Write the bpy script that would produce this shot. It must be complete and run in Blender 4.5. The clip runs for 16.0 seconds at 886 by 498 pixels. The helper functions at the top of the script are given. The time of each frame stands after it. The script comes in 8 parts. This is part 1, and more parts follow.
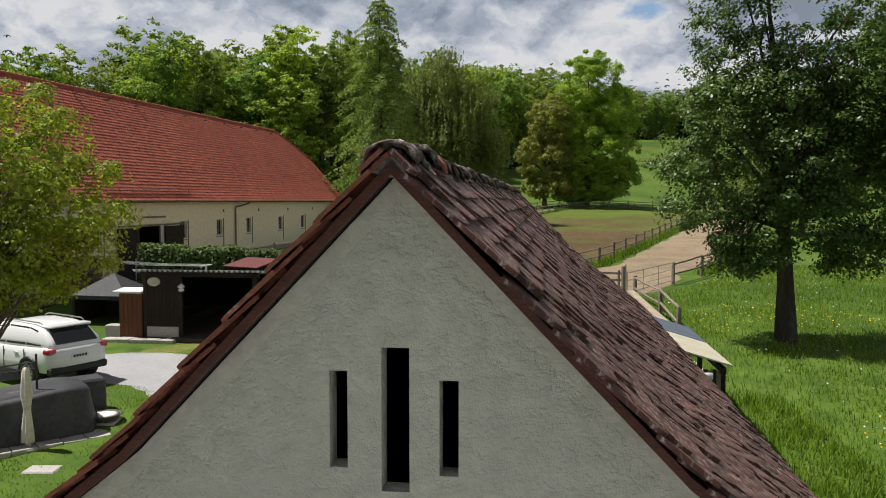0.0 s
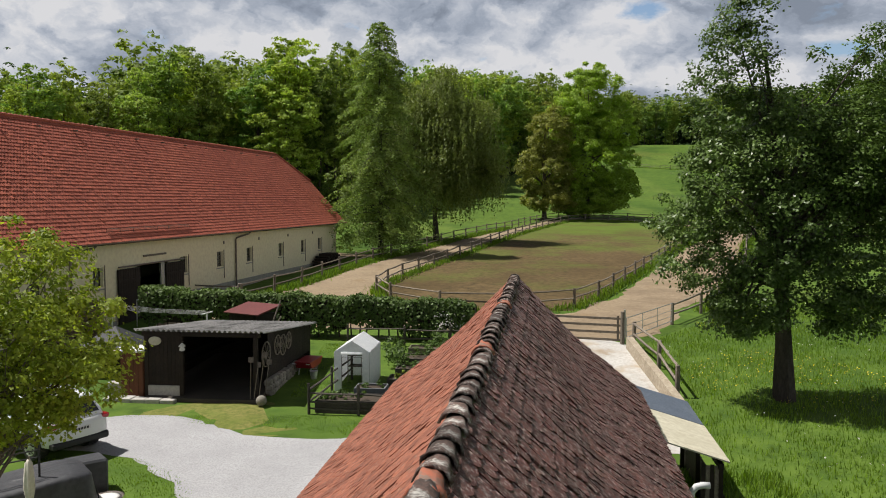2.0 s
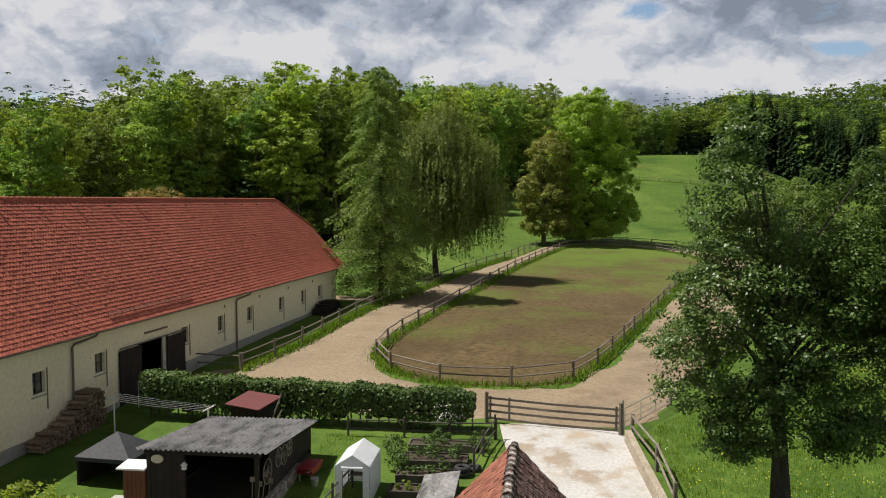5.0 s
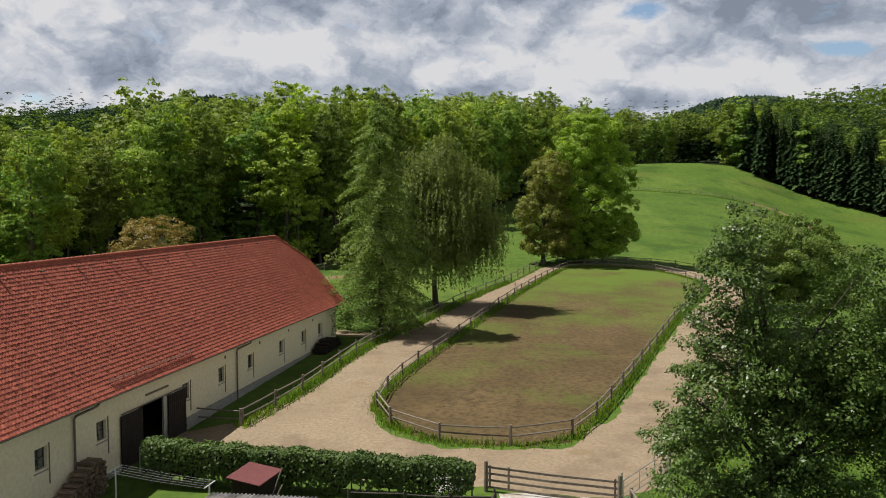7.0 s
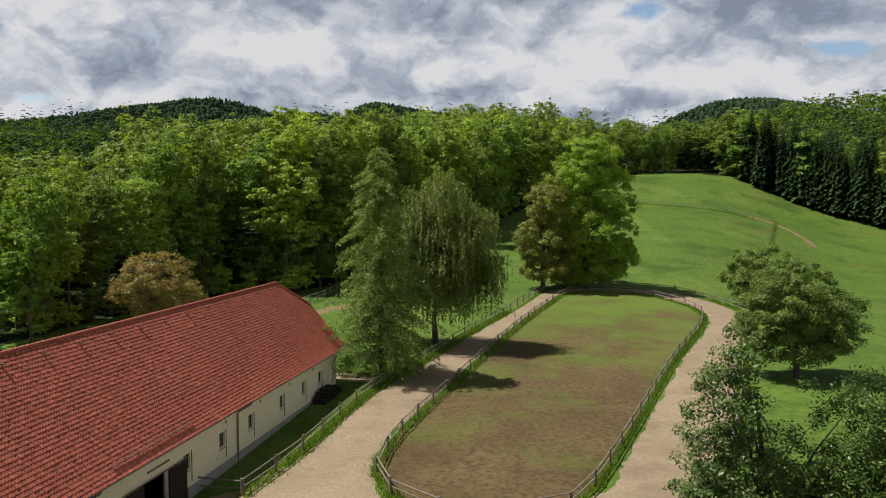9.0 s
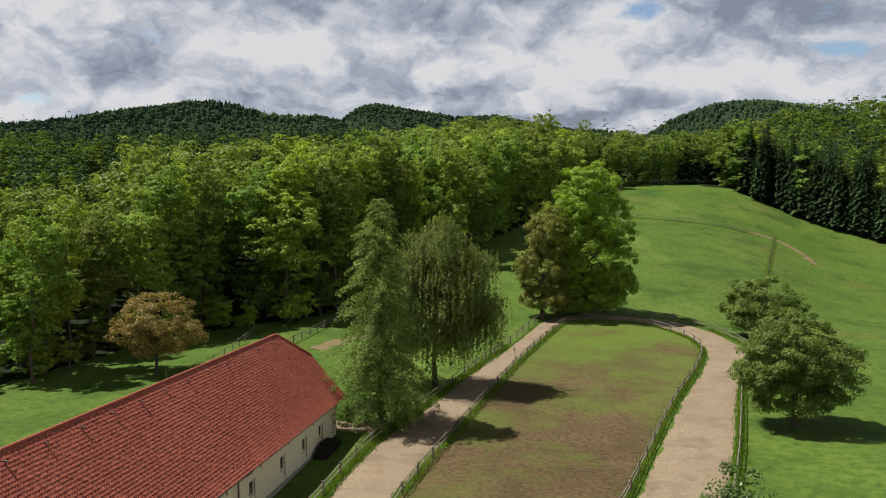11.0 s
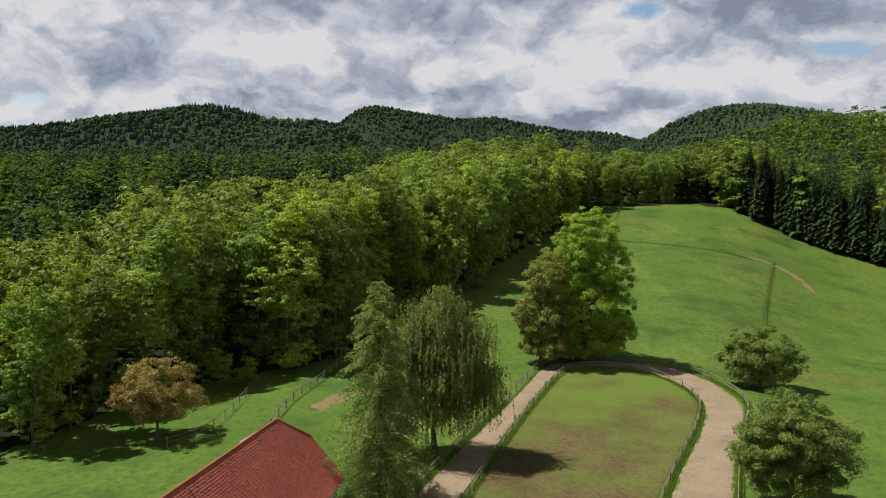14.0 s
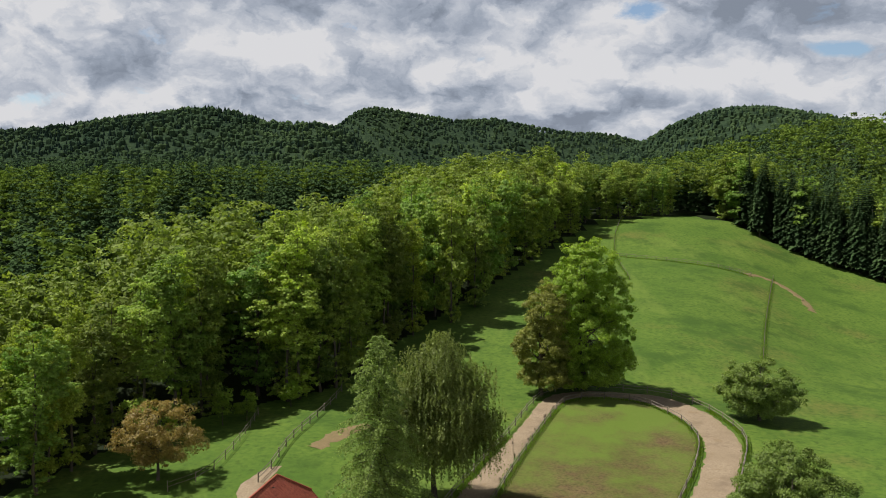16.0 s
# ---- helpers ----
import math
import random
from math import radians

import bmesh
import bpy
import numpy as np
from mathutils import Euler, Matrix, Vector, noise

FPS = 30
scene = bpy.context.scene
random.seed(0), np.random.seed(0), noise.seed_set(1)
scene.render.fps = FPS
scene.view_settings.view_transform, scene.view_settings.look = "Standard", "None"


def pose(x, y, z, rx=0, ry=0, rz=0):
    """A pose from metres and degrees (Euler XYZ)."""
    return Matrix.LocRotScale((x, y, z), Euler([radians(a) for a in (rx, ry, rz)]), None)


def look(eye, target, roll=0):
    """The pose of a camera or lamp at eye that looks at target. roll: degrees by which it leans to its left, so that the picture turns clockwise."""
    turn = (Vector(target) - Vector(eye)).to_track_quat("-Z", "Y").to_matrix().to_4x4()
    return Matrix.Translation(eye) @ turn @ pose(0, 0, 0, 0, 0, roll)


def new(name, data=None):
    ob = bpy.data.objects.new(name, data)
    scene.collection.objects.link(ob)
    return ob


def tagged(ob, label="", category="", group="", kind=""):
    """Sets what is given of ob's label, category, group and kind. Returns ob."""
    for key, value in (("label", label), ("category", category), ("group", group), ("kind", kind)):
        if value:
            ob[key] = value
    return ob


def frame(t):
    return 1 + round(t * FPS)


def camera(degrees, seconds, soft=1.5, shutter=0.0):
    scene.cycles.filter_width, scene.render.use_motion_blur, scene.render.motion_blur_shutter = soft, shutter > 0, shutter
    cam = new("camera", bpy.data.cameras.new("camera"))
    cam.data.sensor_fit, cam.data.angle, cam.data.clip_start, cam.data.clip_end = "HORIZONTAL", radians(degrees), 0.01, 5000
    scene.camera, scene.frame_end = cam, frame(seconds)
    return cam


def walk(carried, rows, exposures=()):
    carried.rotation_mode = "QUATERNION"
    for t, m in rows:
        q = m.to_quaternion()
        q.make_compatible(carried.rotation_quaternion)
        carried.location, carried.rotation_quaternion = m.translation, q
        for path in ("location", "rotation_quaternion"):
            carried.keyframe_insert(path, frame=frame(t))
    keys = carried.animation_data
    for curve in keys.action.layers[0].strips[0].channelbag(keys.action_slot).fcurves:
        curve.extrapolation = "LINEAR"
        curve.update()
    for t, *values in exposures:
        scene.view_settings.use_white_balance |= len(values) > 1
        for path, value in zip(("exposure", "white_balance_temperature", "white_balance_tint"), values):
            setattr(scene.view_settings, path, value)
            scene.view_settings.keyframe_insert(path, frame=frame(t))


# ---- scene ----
# ================= camera =================
cam = camera(58.50, 16.0, soft=1.0)
EYE, PITCH = 4.65, -3.515
# seconds, rise above the first eye, yaw: a drone that climbs straight up
RISE = [
    (0.0, 0.000, 0.000),
    (0.5, 0.426, -0.003),
    (1.0, 0.926, -0.007),
    (1.5, 1.449, -0.010),
    (2.0, 1.995, -0.014),
    (2.5, 2.562, -0.018),
    (3.0, 3.148, -0.021),
    (3.5, 3.813, -0.025),
    (4.0, 4.519, -0.029),
    (4.5, 5.273, -0.034),
    (7.0, 9.301, -0.056),
    (7.5, 10.247, -0.061),
    (8.0, 11.277, -0.066),
    (8.5, 12.365, -0.071),
    (9.0, 13.466, -0.076),
    (11.5, 19.380, -0.104),
    (12.0, 20.636, -0.110),
    (12.5, 21.902, -0.116),
    (13.0, 23.240, -0.122),
    (13.5, 24.540, -0.128),
    (14.0, 25.880, -0.135),
    (14.5, 27.119, -0.141),
    (15.0, 28.420, -0.148),
    (15.5, 29.695, -0.155),
    (16.0, 31.000, -0.161),
]
walk(cam, [(t, pose(0, 0, EYE + up, 90 + PITCH, 0, yaw)) for t, up, yaw in RISE])

# ================= world, sun =================
SUN_EL, SUN_AZ = 60.0, 282.5          # the sun stands left of the first view, a little ahead
sun_data = bpy.data.lights.new("sun", "SUN")
sun_data.energy, sun_data.angle, sun_data.color = 5.0, radians(0.6), (1.0, 0.955, 0.89)
sun = new("sun", sun_data)
sun_way = Vector((math.sin(radians(SUN_AZ)) * math.cos(radians(SUN_EL)), math.cos(radians(SUN_AZ)) * math.cos(radians(SUN_EL)), math.sin(radians(SUN_EL))))
sun.matrix_world = look(sun_way * 300, (0, 0, 0))
scene.view_settings.exposure = 0.26


def nodes_of(tree):
    def add(kind, **inputs):
        n = tree.nodes.new(kind)
        for k, v in inputs.items():
            if k in ("operation", "blend_type", "data_type", "noise_dimensions", "feature", "distance", "mode", "wave_type", "bands_direction", "sky_type"):
                if k == "operation": n.operation = v
                elif k == "blend_type": n.blend_type = v
                elif k == "data_type": n.data_type = v
                elif k == "feature": n.feature = v
                elif k == "mode": n.mode = v
                elif k == "wave_type": n.wave_type = v
                elif k == "bands_direction": n.bands_direction = v
                elif k == "sky_type": n.sky_type = v
        return n
    def link(a, b):
        tree.links.new(a, b)
    return add, link


def ramp_of(add, stops):
    r = add("ShaderNodeValToRGB")
    e = r.color_ramp.elements
    while len(e) < len(stops):
        e.new(0.5)
    for el, (p, c) in zip(e, stops):
        el.position = p
        el.color = (*c, 1) if len(c) == 3 else c
    return r


def sky_world():
    world = bpy.data.worlds.new("sky")
    world.use_nodes = True
    scene.world = world
    tree = world.node_tree
    tree.nodes.clear()
    add, link = nodes_of(tree)
    out = add("ShaderNodeOutputWorld")
    clear = add("ShaderNodeTexSky", sky_type="NISHITA")
    clear.sun_disc, clear.sun_elevation, clear.sun_rotation = False, radians(SUN_EL), radians(SUN_AZ)
    bg_clear, bg_cloud, mix = add("ShaderNodeBackground"), add("ShaderNodeBackground"), add("ShaderNodeMixShader")
    bg_clear.inputs[1].default_value = 0.10
    link(clear.outputs[0], bg_clear.inputs[0])
    co, sep = add("ShaderNodeTexCoord"), add("ShaderNodeSeparateXYZ")
    link(co.outputs["Generated"], sep.inputs[0])
    # project the sky onto a flat cloud deck, so that the clouds crowd together towards the horizon
    up = add("ShaderNodeMath", operation="MAXIMUM")
    link(sep.outputs[2], up.inputs[0]); up.inputs[1].default_value = 0.0
    lift = add("ShaderNodeMath", operation="ADD")
    link(up.outputs[0], lift.inputs[0]); lift.inputs[1].default_value = 0.55
    comb = add("ShaderNodeCombineXYZ")
    for i in (0, 1):
        d = add("ShaderNodeMath", operation="DIVIDE")
        link(sep.outputs[i], d.inputs[0]); link(lift.outputs[0], d.inputs[1]); link(d.outputs[0], comb.inputs[i])
    def cloud_noise(scale, detail, rough, off, dist=0.0):
        m = add("ShaderNodeMapping")
        m.inputs["Location"].default_value = off
        n = add("ShaderNodeTexNoise")
        n.inputs["Scale"].default_value, n.inputs["Detail"].default_value = scale, detail
        n.inputs["Roughness"].default_value, n.inputs["Distortion"].default_value = rough, dist
        link(comb.outputs[0], m.inputs[0]); link(m.outputs[0], n.inputs["Vector"])
        return n
    def placed(spots):
        """A sum of soft lobes (across, up, half width, half height, weight), in tangents of the angles from straight ahead."""
        total = None
        ahead = add("ShaderNodeMath", operation="MAXIMUM")
        link(sep.outputs[1], ahead.inputs[0]); ahead.inputs[1].default_value = 0.05
        across, rise = add("ShaderNodeMath", operation="DIVIDE"), add("ShaderNodeMath", operation="DIVIDE")
        link(sep.outputs[0], across.inputs[0]); link(ahead.outputs[0], across.inputs[1])
        link(sep.outputs[2], rise.inputs[0]); link(ahead.outputs[0], rise.inputs[1])
        for u, v, su, sv, weight in spots:
            parts = []
            for src, c, w in ((across, u, su), (rise, v, sv)):
                d = add("ShaderNodeMath", operation="MULTIPLY_ADD")
                link(src.outputs[0], d.inputs[0]); d.inputs[1].default_value, d.inputs[2].default_value = 1 / w, -c / w
                sq = add("ShaderNodeMath", operation="MULTIPLY")
                link(d.outputs[0], sq.inputs[0]); link(d.outputs[0], sq.inputs[1])
                parts.append(sq)
            r = add("ShaderNodeMath", operation="ADD")
            link(parts[0].outputs[0], r.inputs[0]); link(parts[1].outputs[0], r.inputs[1])
            neg = add("ShaderNodeMath", operation="MULTIPLY")
            link(r.outputs[0], neg.inputs[0]); neg.inputs[1].default_value = -1.0
            e = add("ShaderNodeMath", operation="EXPONENT")
            link(neg.outputs[0], e.inputs[0])
            m = add("ShaderNodeMath", operation="MULTIPLY_ADD")
            link(e.outputs[0], m.inputs[0]); m.inputs[1].default_value = weight
            if total:
                link(total.outputs[0], m.inputs[2])
            else:
                m.inputs[2].default_value = 0.0
            total = m
        return total
    # gaps of blue sky between the clouds
    big = cloud_noise(11.0, 8, 0.62, (3.1, 7.7, 0), 0.3)
    gaps = placed([(0.250, 0.240, 0.032, 0.013, -0.42), (0.500, 0.190, 0.042, 0.011, -0.42), (-0.515, 0.128, 0.05, 0.012, -0.24), (0.13, 0.262, 0.04, 0.012, -0.3)])
    whole = add("ShaderNodeMath", operation="ADD")
    link(big.outputs[0], whole.inputs[0]); link(gaps.outputs[0], whole.inputs[1])
    cover = ramp_of(add, [(0.20, (0, 0, 0)), (0.36, (1, 1, 1))])
    link(whole.outputs[0], cover.inputs[0])
    # heaped clouds: rounded heads, bright on their upper sides and grey below, in broad bright and dark fields
    warp = cloud_noise(7.0, 6, 0.6, (0.4, 2.2, 1.0))
    bend = add("ShaderNodeVectorMath", operation="MULTIPLY_ADD")
    link(warp.outputs["Color"], bend.inputs[0]); bend.inputs[1].default_value = (0.20, 0.20, 0.0)
    link(comb.outputs[0], bend.inputs[2])
    def heads(shrink, scale):
        m, v = add("ShaderNodeMapping"), add("ShaderNodeTexVoronoi", feature="SMOOTH_F1")
        m.inputs["Scale"].default_value = (shrink, shrink, 1)
        link(bend.outputs[0], m.inputs[0]); link(m.outputs[0], v.inputs["Vector"])
        v.inputs["Scale"].default_value, v.inputs["Detail"].default_value, v.inputs["Roughness"].default_value, v.inputs["Smoothness"].default_value = scale, 5.0, 0.55, 0.9
        return v
    low, high, fluff = heads(1.0, 5.2), heads(0.962, 5.2), cloud_noise(9.0, 12, 0.62, (1.6, -2.3, 0.5), 0.25)
    heap, field = add("ShaderNodeMath", operation="SUBTRACT"), placed(CLOUDS)
    link(high.outputs[0], heap.inputs[0]); link(low.outputs[0], heap.inputs[1])
    rough = add("ShaderNodeMath", operation="MULTIPLY_ADD")
    link(fluff.outputs[0], rough.inputs[0]); rough.inputs[1].default_value, rough.inputs[2].default_value = 0.85, 0.20
    mixed = add("ShaderNodeMath", operation="ADD")
    link(rough.outputs[0], mixed.inputs[0]); link(field.outputs[0], mixed.inputs[1])
    light = add("ShaderNodeMath", operation="MULTIPLY_ADD")
    link(heap.outputs[0], light.inputs[0]); light.inputs[1].default_value = 1.5
    link(mixed.outputs[0], light.inputs[2])
    tone = ramp_of(add, [(0.05, (0.33, 0.38, 0.47)), (0.33, (0.47, 0.53, 0.64)), (0.55, (0.64, 0.69, 0.79)), (0.78, (0.83, 0.86, 0.93)), (0.98, (1.0, 1.0, 1.03))])
    link(light.outputs[0], tone.inputs[0])
    # overhead, out of view, the clouds' undersides are darkened to lower the fill light
    under = add("ShaderNodeMapRange")
    under.inputs[1].default_value, under.inputs[2].default_value, under.inputs[3].default_value, under.inputs[4].default_value = 0.24, 0.60, 1.0, 0.30
    link(sep.outputs[2], under.inputs[0])
    dim = add("ShaderNodeMix", data_type="RGBA", blend_type="MULTIPLY")
    dim.inputs[0].default_value = 1.0
    link(tone.outputs[0], dim.inputs[6]); link(under.outputs[0], dim.inputs[7])
    link(dim.outputs[2], bg_cloud.inputs[0])
    bg_cloud.inputs[1].default_value = 0.58
    link(cover.outputs[0], mix.inputs[0]); link(bg_clear.outputs[0], mix.inputs[1]); link(bg_cloud.outputs[0], mix.inputs[2])
    link(mix.outputs[0], out.inputs[0])


# where the broad bright and dark fields of cloud lie: across, up, half width, half height, weight
CLOUDS = [(-0.03, 0.215, 0.16, 0.030, -0.42), (-0.34, 0.160, 0.13, 0.024, -0.34), (-0.40, 0.240, 0.06, 0.018, -0.16), (-0.50, 0.205, 0.12, 0.045, 0.40), (-0.28, 0.225, 0.06, 0.025, 0.16), (-0.12, 0.195, 0.06, 0.022, 0.30),
          (-0.02, 0.155, 0.11, 0.016, 0.22), (0.19, 0.215, 0.08, 0.032, 0.40), (0.13, 0.170, 0.05, 0.020, 0.20), (0.30, 0.205, 0.07, 0.020, -0.14), (0.33, 0.148, 0.10, 0.020, 0.30), (0.24, 0.122, 0.14, 0.018, -0.36),
          (0.50, 0.235, 0.12, 0.022, -0.18), (0.46, 0.160, 0.10, 0.022, 0.22), (-0.38, 0.130, 0.10, 0.014, 0.26), (-0.10, 0.118, 0.16, 0.014, 0.10), (0.50, 0.110, 0.12, 0.018, -0.22), (-0.24, 0.200, 0.07, 0.018, 0.18)]
sky_world()


# ================= materials =================
def material(name, a, b, c=None, scale=0.8, fine=14.0, rough=0.85, bump=0.25, relief=30.0, island=0.0, each=0.0, thin=0.0, metal=0.0,
             stretch=(1, 1, 1), spots=None, spot_scale=2.0, spot_at=0.6, spec=0.35, deep=0.02, tint=0.0):
    """a, b: the two colours of the coarse variation; c: what the fine grain leans to; spots: a third colour in patches."""
    m = bpy.data.materials.new(name)
    m.use_nodes = True
    tree = m.node_tree
    add, link = nodes_of(tree)
    bsdf = tree.nodes["Principled BSDF"]
    out = tree.nodes["Material Output"]
    co, mp = add("ShaderNodeTexCoord"), add("ShaderNodeMapping")
    mp.inputs["Scale"].default_value = stretch
    link(co.outputs["Object"], mp.inputs[0])
    def noise_of(s, detail=5, r=0.6):
        n = add("ShaderNodeTexNoise")
        n.inputs["Scale"].default_value, n.inputs["Detail"].default_value, n.inputs["Roughness"].default_value = s, detail, r
        link(mp.outputs[0], n.inputs["Vector"])
        return n
    coarse = ramp_of(add, [(0.32, a), (0.68, b)])
    link(noise_of(scale).outputs[0], coarse.inputs[0])
    colour = coarse.outputs[0]
    if spots:
        mask = ramp_of(add, [(spot_at - 0.05, (0, 0, 0)), (spot_at + 0.06, (1, 1, 1))])
        link(noise_of(spot_scale, 6, 0.65).outputs[0], mask.inputs[0])
        mx = add("ShaderNodeMix", data_type="RGBA")
        link(mask.outputs[0], mx.inputs[0]); link(colour, mx.inputs[6]); mx.inputs[7].default_value = (*spots, 1)
        colour = mx.outputs[2]
    if c:
        mask = ramp_of(add, [(0.40, (0, 0, 0)), (0.72, (1, 1, 1))])
        link(noise_of(fine, 4).outputs[0], mask.inputs[0])
        mx = add("ShaderNodeMix", data_type="RGBA")
        link(mask.outputs[0], mx.inputs[0]); link(colour, mx.inputs[6]); mx.inputs[7].default_value = (*c, 1)
        colour = mx.outputs[2]
    for amount, kind in ((island, "ShaderNodeNewGeometry"), (each, "ShaderNodeObjectInfo")):
        if amount:
            src = add(kind)
            val = add("ShaderNodeMapRange")
            val.inputs[3].default_value, val.inputs[4].default_value = 1 - amount, 1 + amount
            link(src.outputs["Random Per Island" if kind.endswith("Geometry") else "Random"], val.inputs[0])
            hue = add("ShaderNodeHueSaturation")
            link(val.outputs[0], hue.inputs["Value"]); link(colour, hue.inputs["Color"])
            if tint and kind.endswith("Info"):
                many, part_, turn = add("ShaderNodeMath", operation="MULTIPLY"), add("ShaderNodeMath", operation="FRACT"), add("ShaderNodeMapRange")
                link(src.outputs["Random"], many.inputs[0]); many.inputs[1].default_value = 13.7
                link(many.outputs[0], part_.inputs[0]); link(part_.outputs[0], turn.inputs[0])
                turn.inputs[3].default_value, turn.inputs[4].default_value = 0.5 - tint, 0.5 + tint * 0.25
                link(turn.outputs[0], hue.inputs["Hue"])
            colour = hue.outputs[0]
    link(colour, bsdf.inputs["Base Color"])
    bsdf.inputs["Roughness"].default_value, bsdf.inputs["Metallic"].default_value = rough, metal
    bsdf.inputs["Specular IOR Level"].default_value = spec
    if bump:
        bp = add("ShaderNodeBump")
        bp.inputs["Strength"].default_value, bp.inputs["Distance"].default_value = bump, deep
        link(noise_of(relief, 5, 0.7).outputs[0], bp.inputs["Height"])
        link(bp.outputs[0], bsdf.inputs["Normal"])
    if thin:
        tr, mx = add("ShaderNodeBsdfTranslucent"), add("ShaderNodeMixShader")
        bright = add("ShaderNodeHueSaturation")
        bright.inputs["Value"].default_value, bright.inputs["Saturation"].default_value = 1.25, 1.1
        link(colour, bright.inputs["Color"]); link(bright.outputs[0], tr.inputs[0])
        mx.inputs[0].default_value = thin
        link(bsdf.outputs[0], mx.inputs[1]); link(tr.outputs[0], mx.inputs[2]); link(mx.outputs[0], out.inputs[0])
    return m


def leaf_material(name, a, b, each=0.18, thin=0.34, rough=0.5, tint=0.0, island=0.32):
    return material(name, a, b, scale=0.25, tint=tint, rough=rough, bump=0, island=island, each=each, thin=thin, spec=0.3 if rough < 0.9 else 0.0)


M_GRASS = material("meadow_grass", (0.070, 0.128, 0.019), (0.118, 0.180, 0.029), (0.055, 0.104, 0.017), scale=0.05, fine=1.1, bump=0.6, relief=7, spots=(0.140, 0.148, 0.036), spot_scale=0.024, spot_at=0.60, spec=0.1)
# far hill ground: the bluish haze of distance is mixed into its colour
M_HILL_HAZED = material("hazed_hill_ground", (0.026, 0.044, 0.026), (0.046, 0.072, 0.036), (0.016, 0.028, 0.018), scale=0.012, fine=0.11, bump=0.8, relief=0.12, spec=0.0, rough=1.0)
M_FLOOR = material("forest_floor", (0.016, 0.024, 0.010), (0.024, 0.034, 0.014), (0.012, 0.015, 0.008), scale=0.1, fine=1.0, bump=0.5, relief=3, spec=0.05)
M_SAND = material("drive_sand", (0.255, 0.195, 0.128), (0.325, 0.255, 0.172), (0.205, 0.155, 0.102), scale=0.22, fine=5, bump=0.4, relief=16, spots=(0.235, 0.168, 0.098), spot_scale=0.35, spot_at=0.62, spec=0.15)
M_DRY = material("dry_grass", (0.130, 0.160, 0.034), (0.225, 0.205, 0.070), (0.095, 0.120, 0.026), scale=0.9, fine=6, bump=0.4, relief=14, spec=0.1)
M_GRAVEL = material("yard_gravel", (0.335, 0.335, 0.350), (0.42, 0.42, 0.435), (0.26, 0.255, 0.255), scale=0.5, fine=22, bump=0.5, relief=40, spec=0.2)
M_PAD = material("paddock_soil", (0.092, 0.064, 0.030), (0.150, 0.106, 0.052), (0.054, 0.040, 0.020), scale=0.16, fine=2.6, bump=0.6, relief=8, spec=0.1)


def grassy(m, near, far):
    """Lets thin grass take over a soil material along y, in patches."""
    tree = m.node_tree
    add, link = nodes_of(tree)
    bsdf = tree.nodes["Principled BSDF"]
    soil = bsdf.inputs["Base Color"].links[0].from_socket
    co, sep, n = add("ShaderNodeTexCoord"), add("ShaderNodeSeparateXYZ"), add("ShaderNodeTexNoise")
    link(co.outputs["Object"], sep.inputs[0]); link(co.outputs["Object"], n.inputs["Vector"])
    n.inputs["Scale"].default_value, n.inputs["Detail"].default_value, n.inputs["Roughness"].default_value = 0.11, 9, 0.68
    way = add("ShaderNodeMapRange")
    way.inputs[1].default_value, way.inputs[2].default_value, way.inputs[3].default_value, way.inputs[4].default_value = near, far, -0.12, 0.20
    link(sep.outputs[1], way.inputs[0])
    total = add("ShaderNodeMath", operation="ADD")
    link(n.outputs[0], total.inputs[0]); link(way.outputs[0], total.inputs[1])
    mask = ramp_of(add, [(0.42, (0, 0, 0)), (0.70, (0.85, 0.85, 0.85))])
    link(total.outputs[0], mask.inputs[0])
    mx = add("ShaderNodeMix", data_type="RGBA")
    mx.inputs[7].default_value = (0.105, 0.165, 0.024, 1)
    link(mask.outputs[0], mx.inputs[0]); link(soil, mx.inputs[6]); link(mx.outputs[2], bsdf.inputs["Base Color"])


grassy(M_PAD, 50, 128)


def patches(m, colour, scale, low, high, stretch=(1, 1, 1), off=0.0):
    """Blends patches of another growth into a ground material."""
    tree = m.node_tree
    add, link = nodes_of(tree)
    bsdf = tree.nodes["Principled BSDF"]
    under = bsdf.inputs["Base Color"].links[0].from_socket
    co, mp, n = add("ShaderNodeTexCoord"), add("ShaderNodeMapping"), add("ShaderNodeTexNoise")
    mp.inputs["Scale"].default_value, mp.inputs["Location"].default_value = stretch, (off, off, 0)
    n.inputs["Scale"].default_value, n.inputs["Detail"].default_value, n.inputs["Roughness"].default_value = scale, 8, 0.66
    link(co.outputs["Object"], mp.inputs[0]); link(mp.outputs[0], n.inputs["Vector"])
    mask = ramp_of(add, [(low, (0, 0, 0)), (high, (0.8, 0.8, 0.8))])
    mx = add("ShaderNodeMix", data_type="RGBA")
    mx.inputs[7].default_value = (*colour, 1)
    link(n.outputs[0], mask.inputs[0]); link(mask.outputs[0], mx.inputs[0]); link(under, mx.inputs[6]); link(mx.outputs[2], bsdf.inputs["Base Color"])


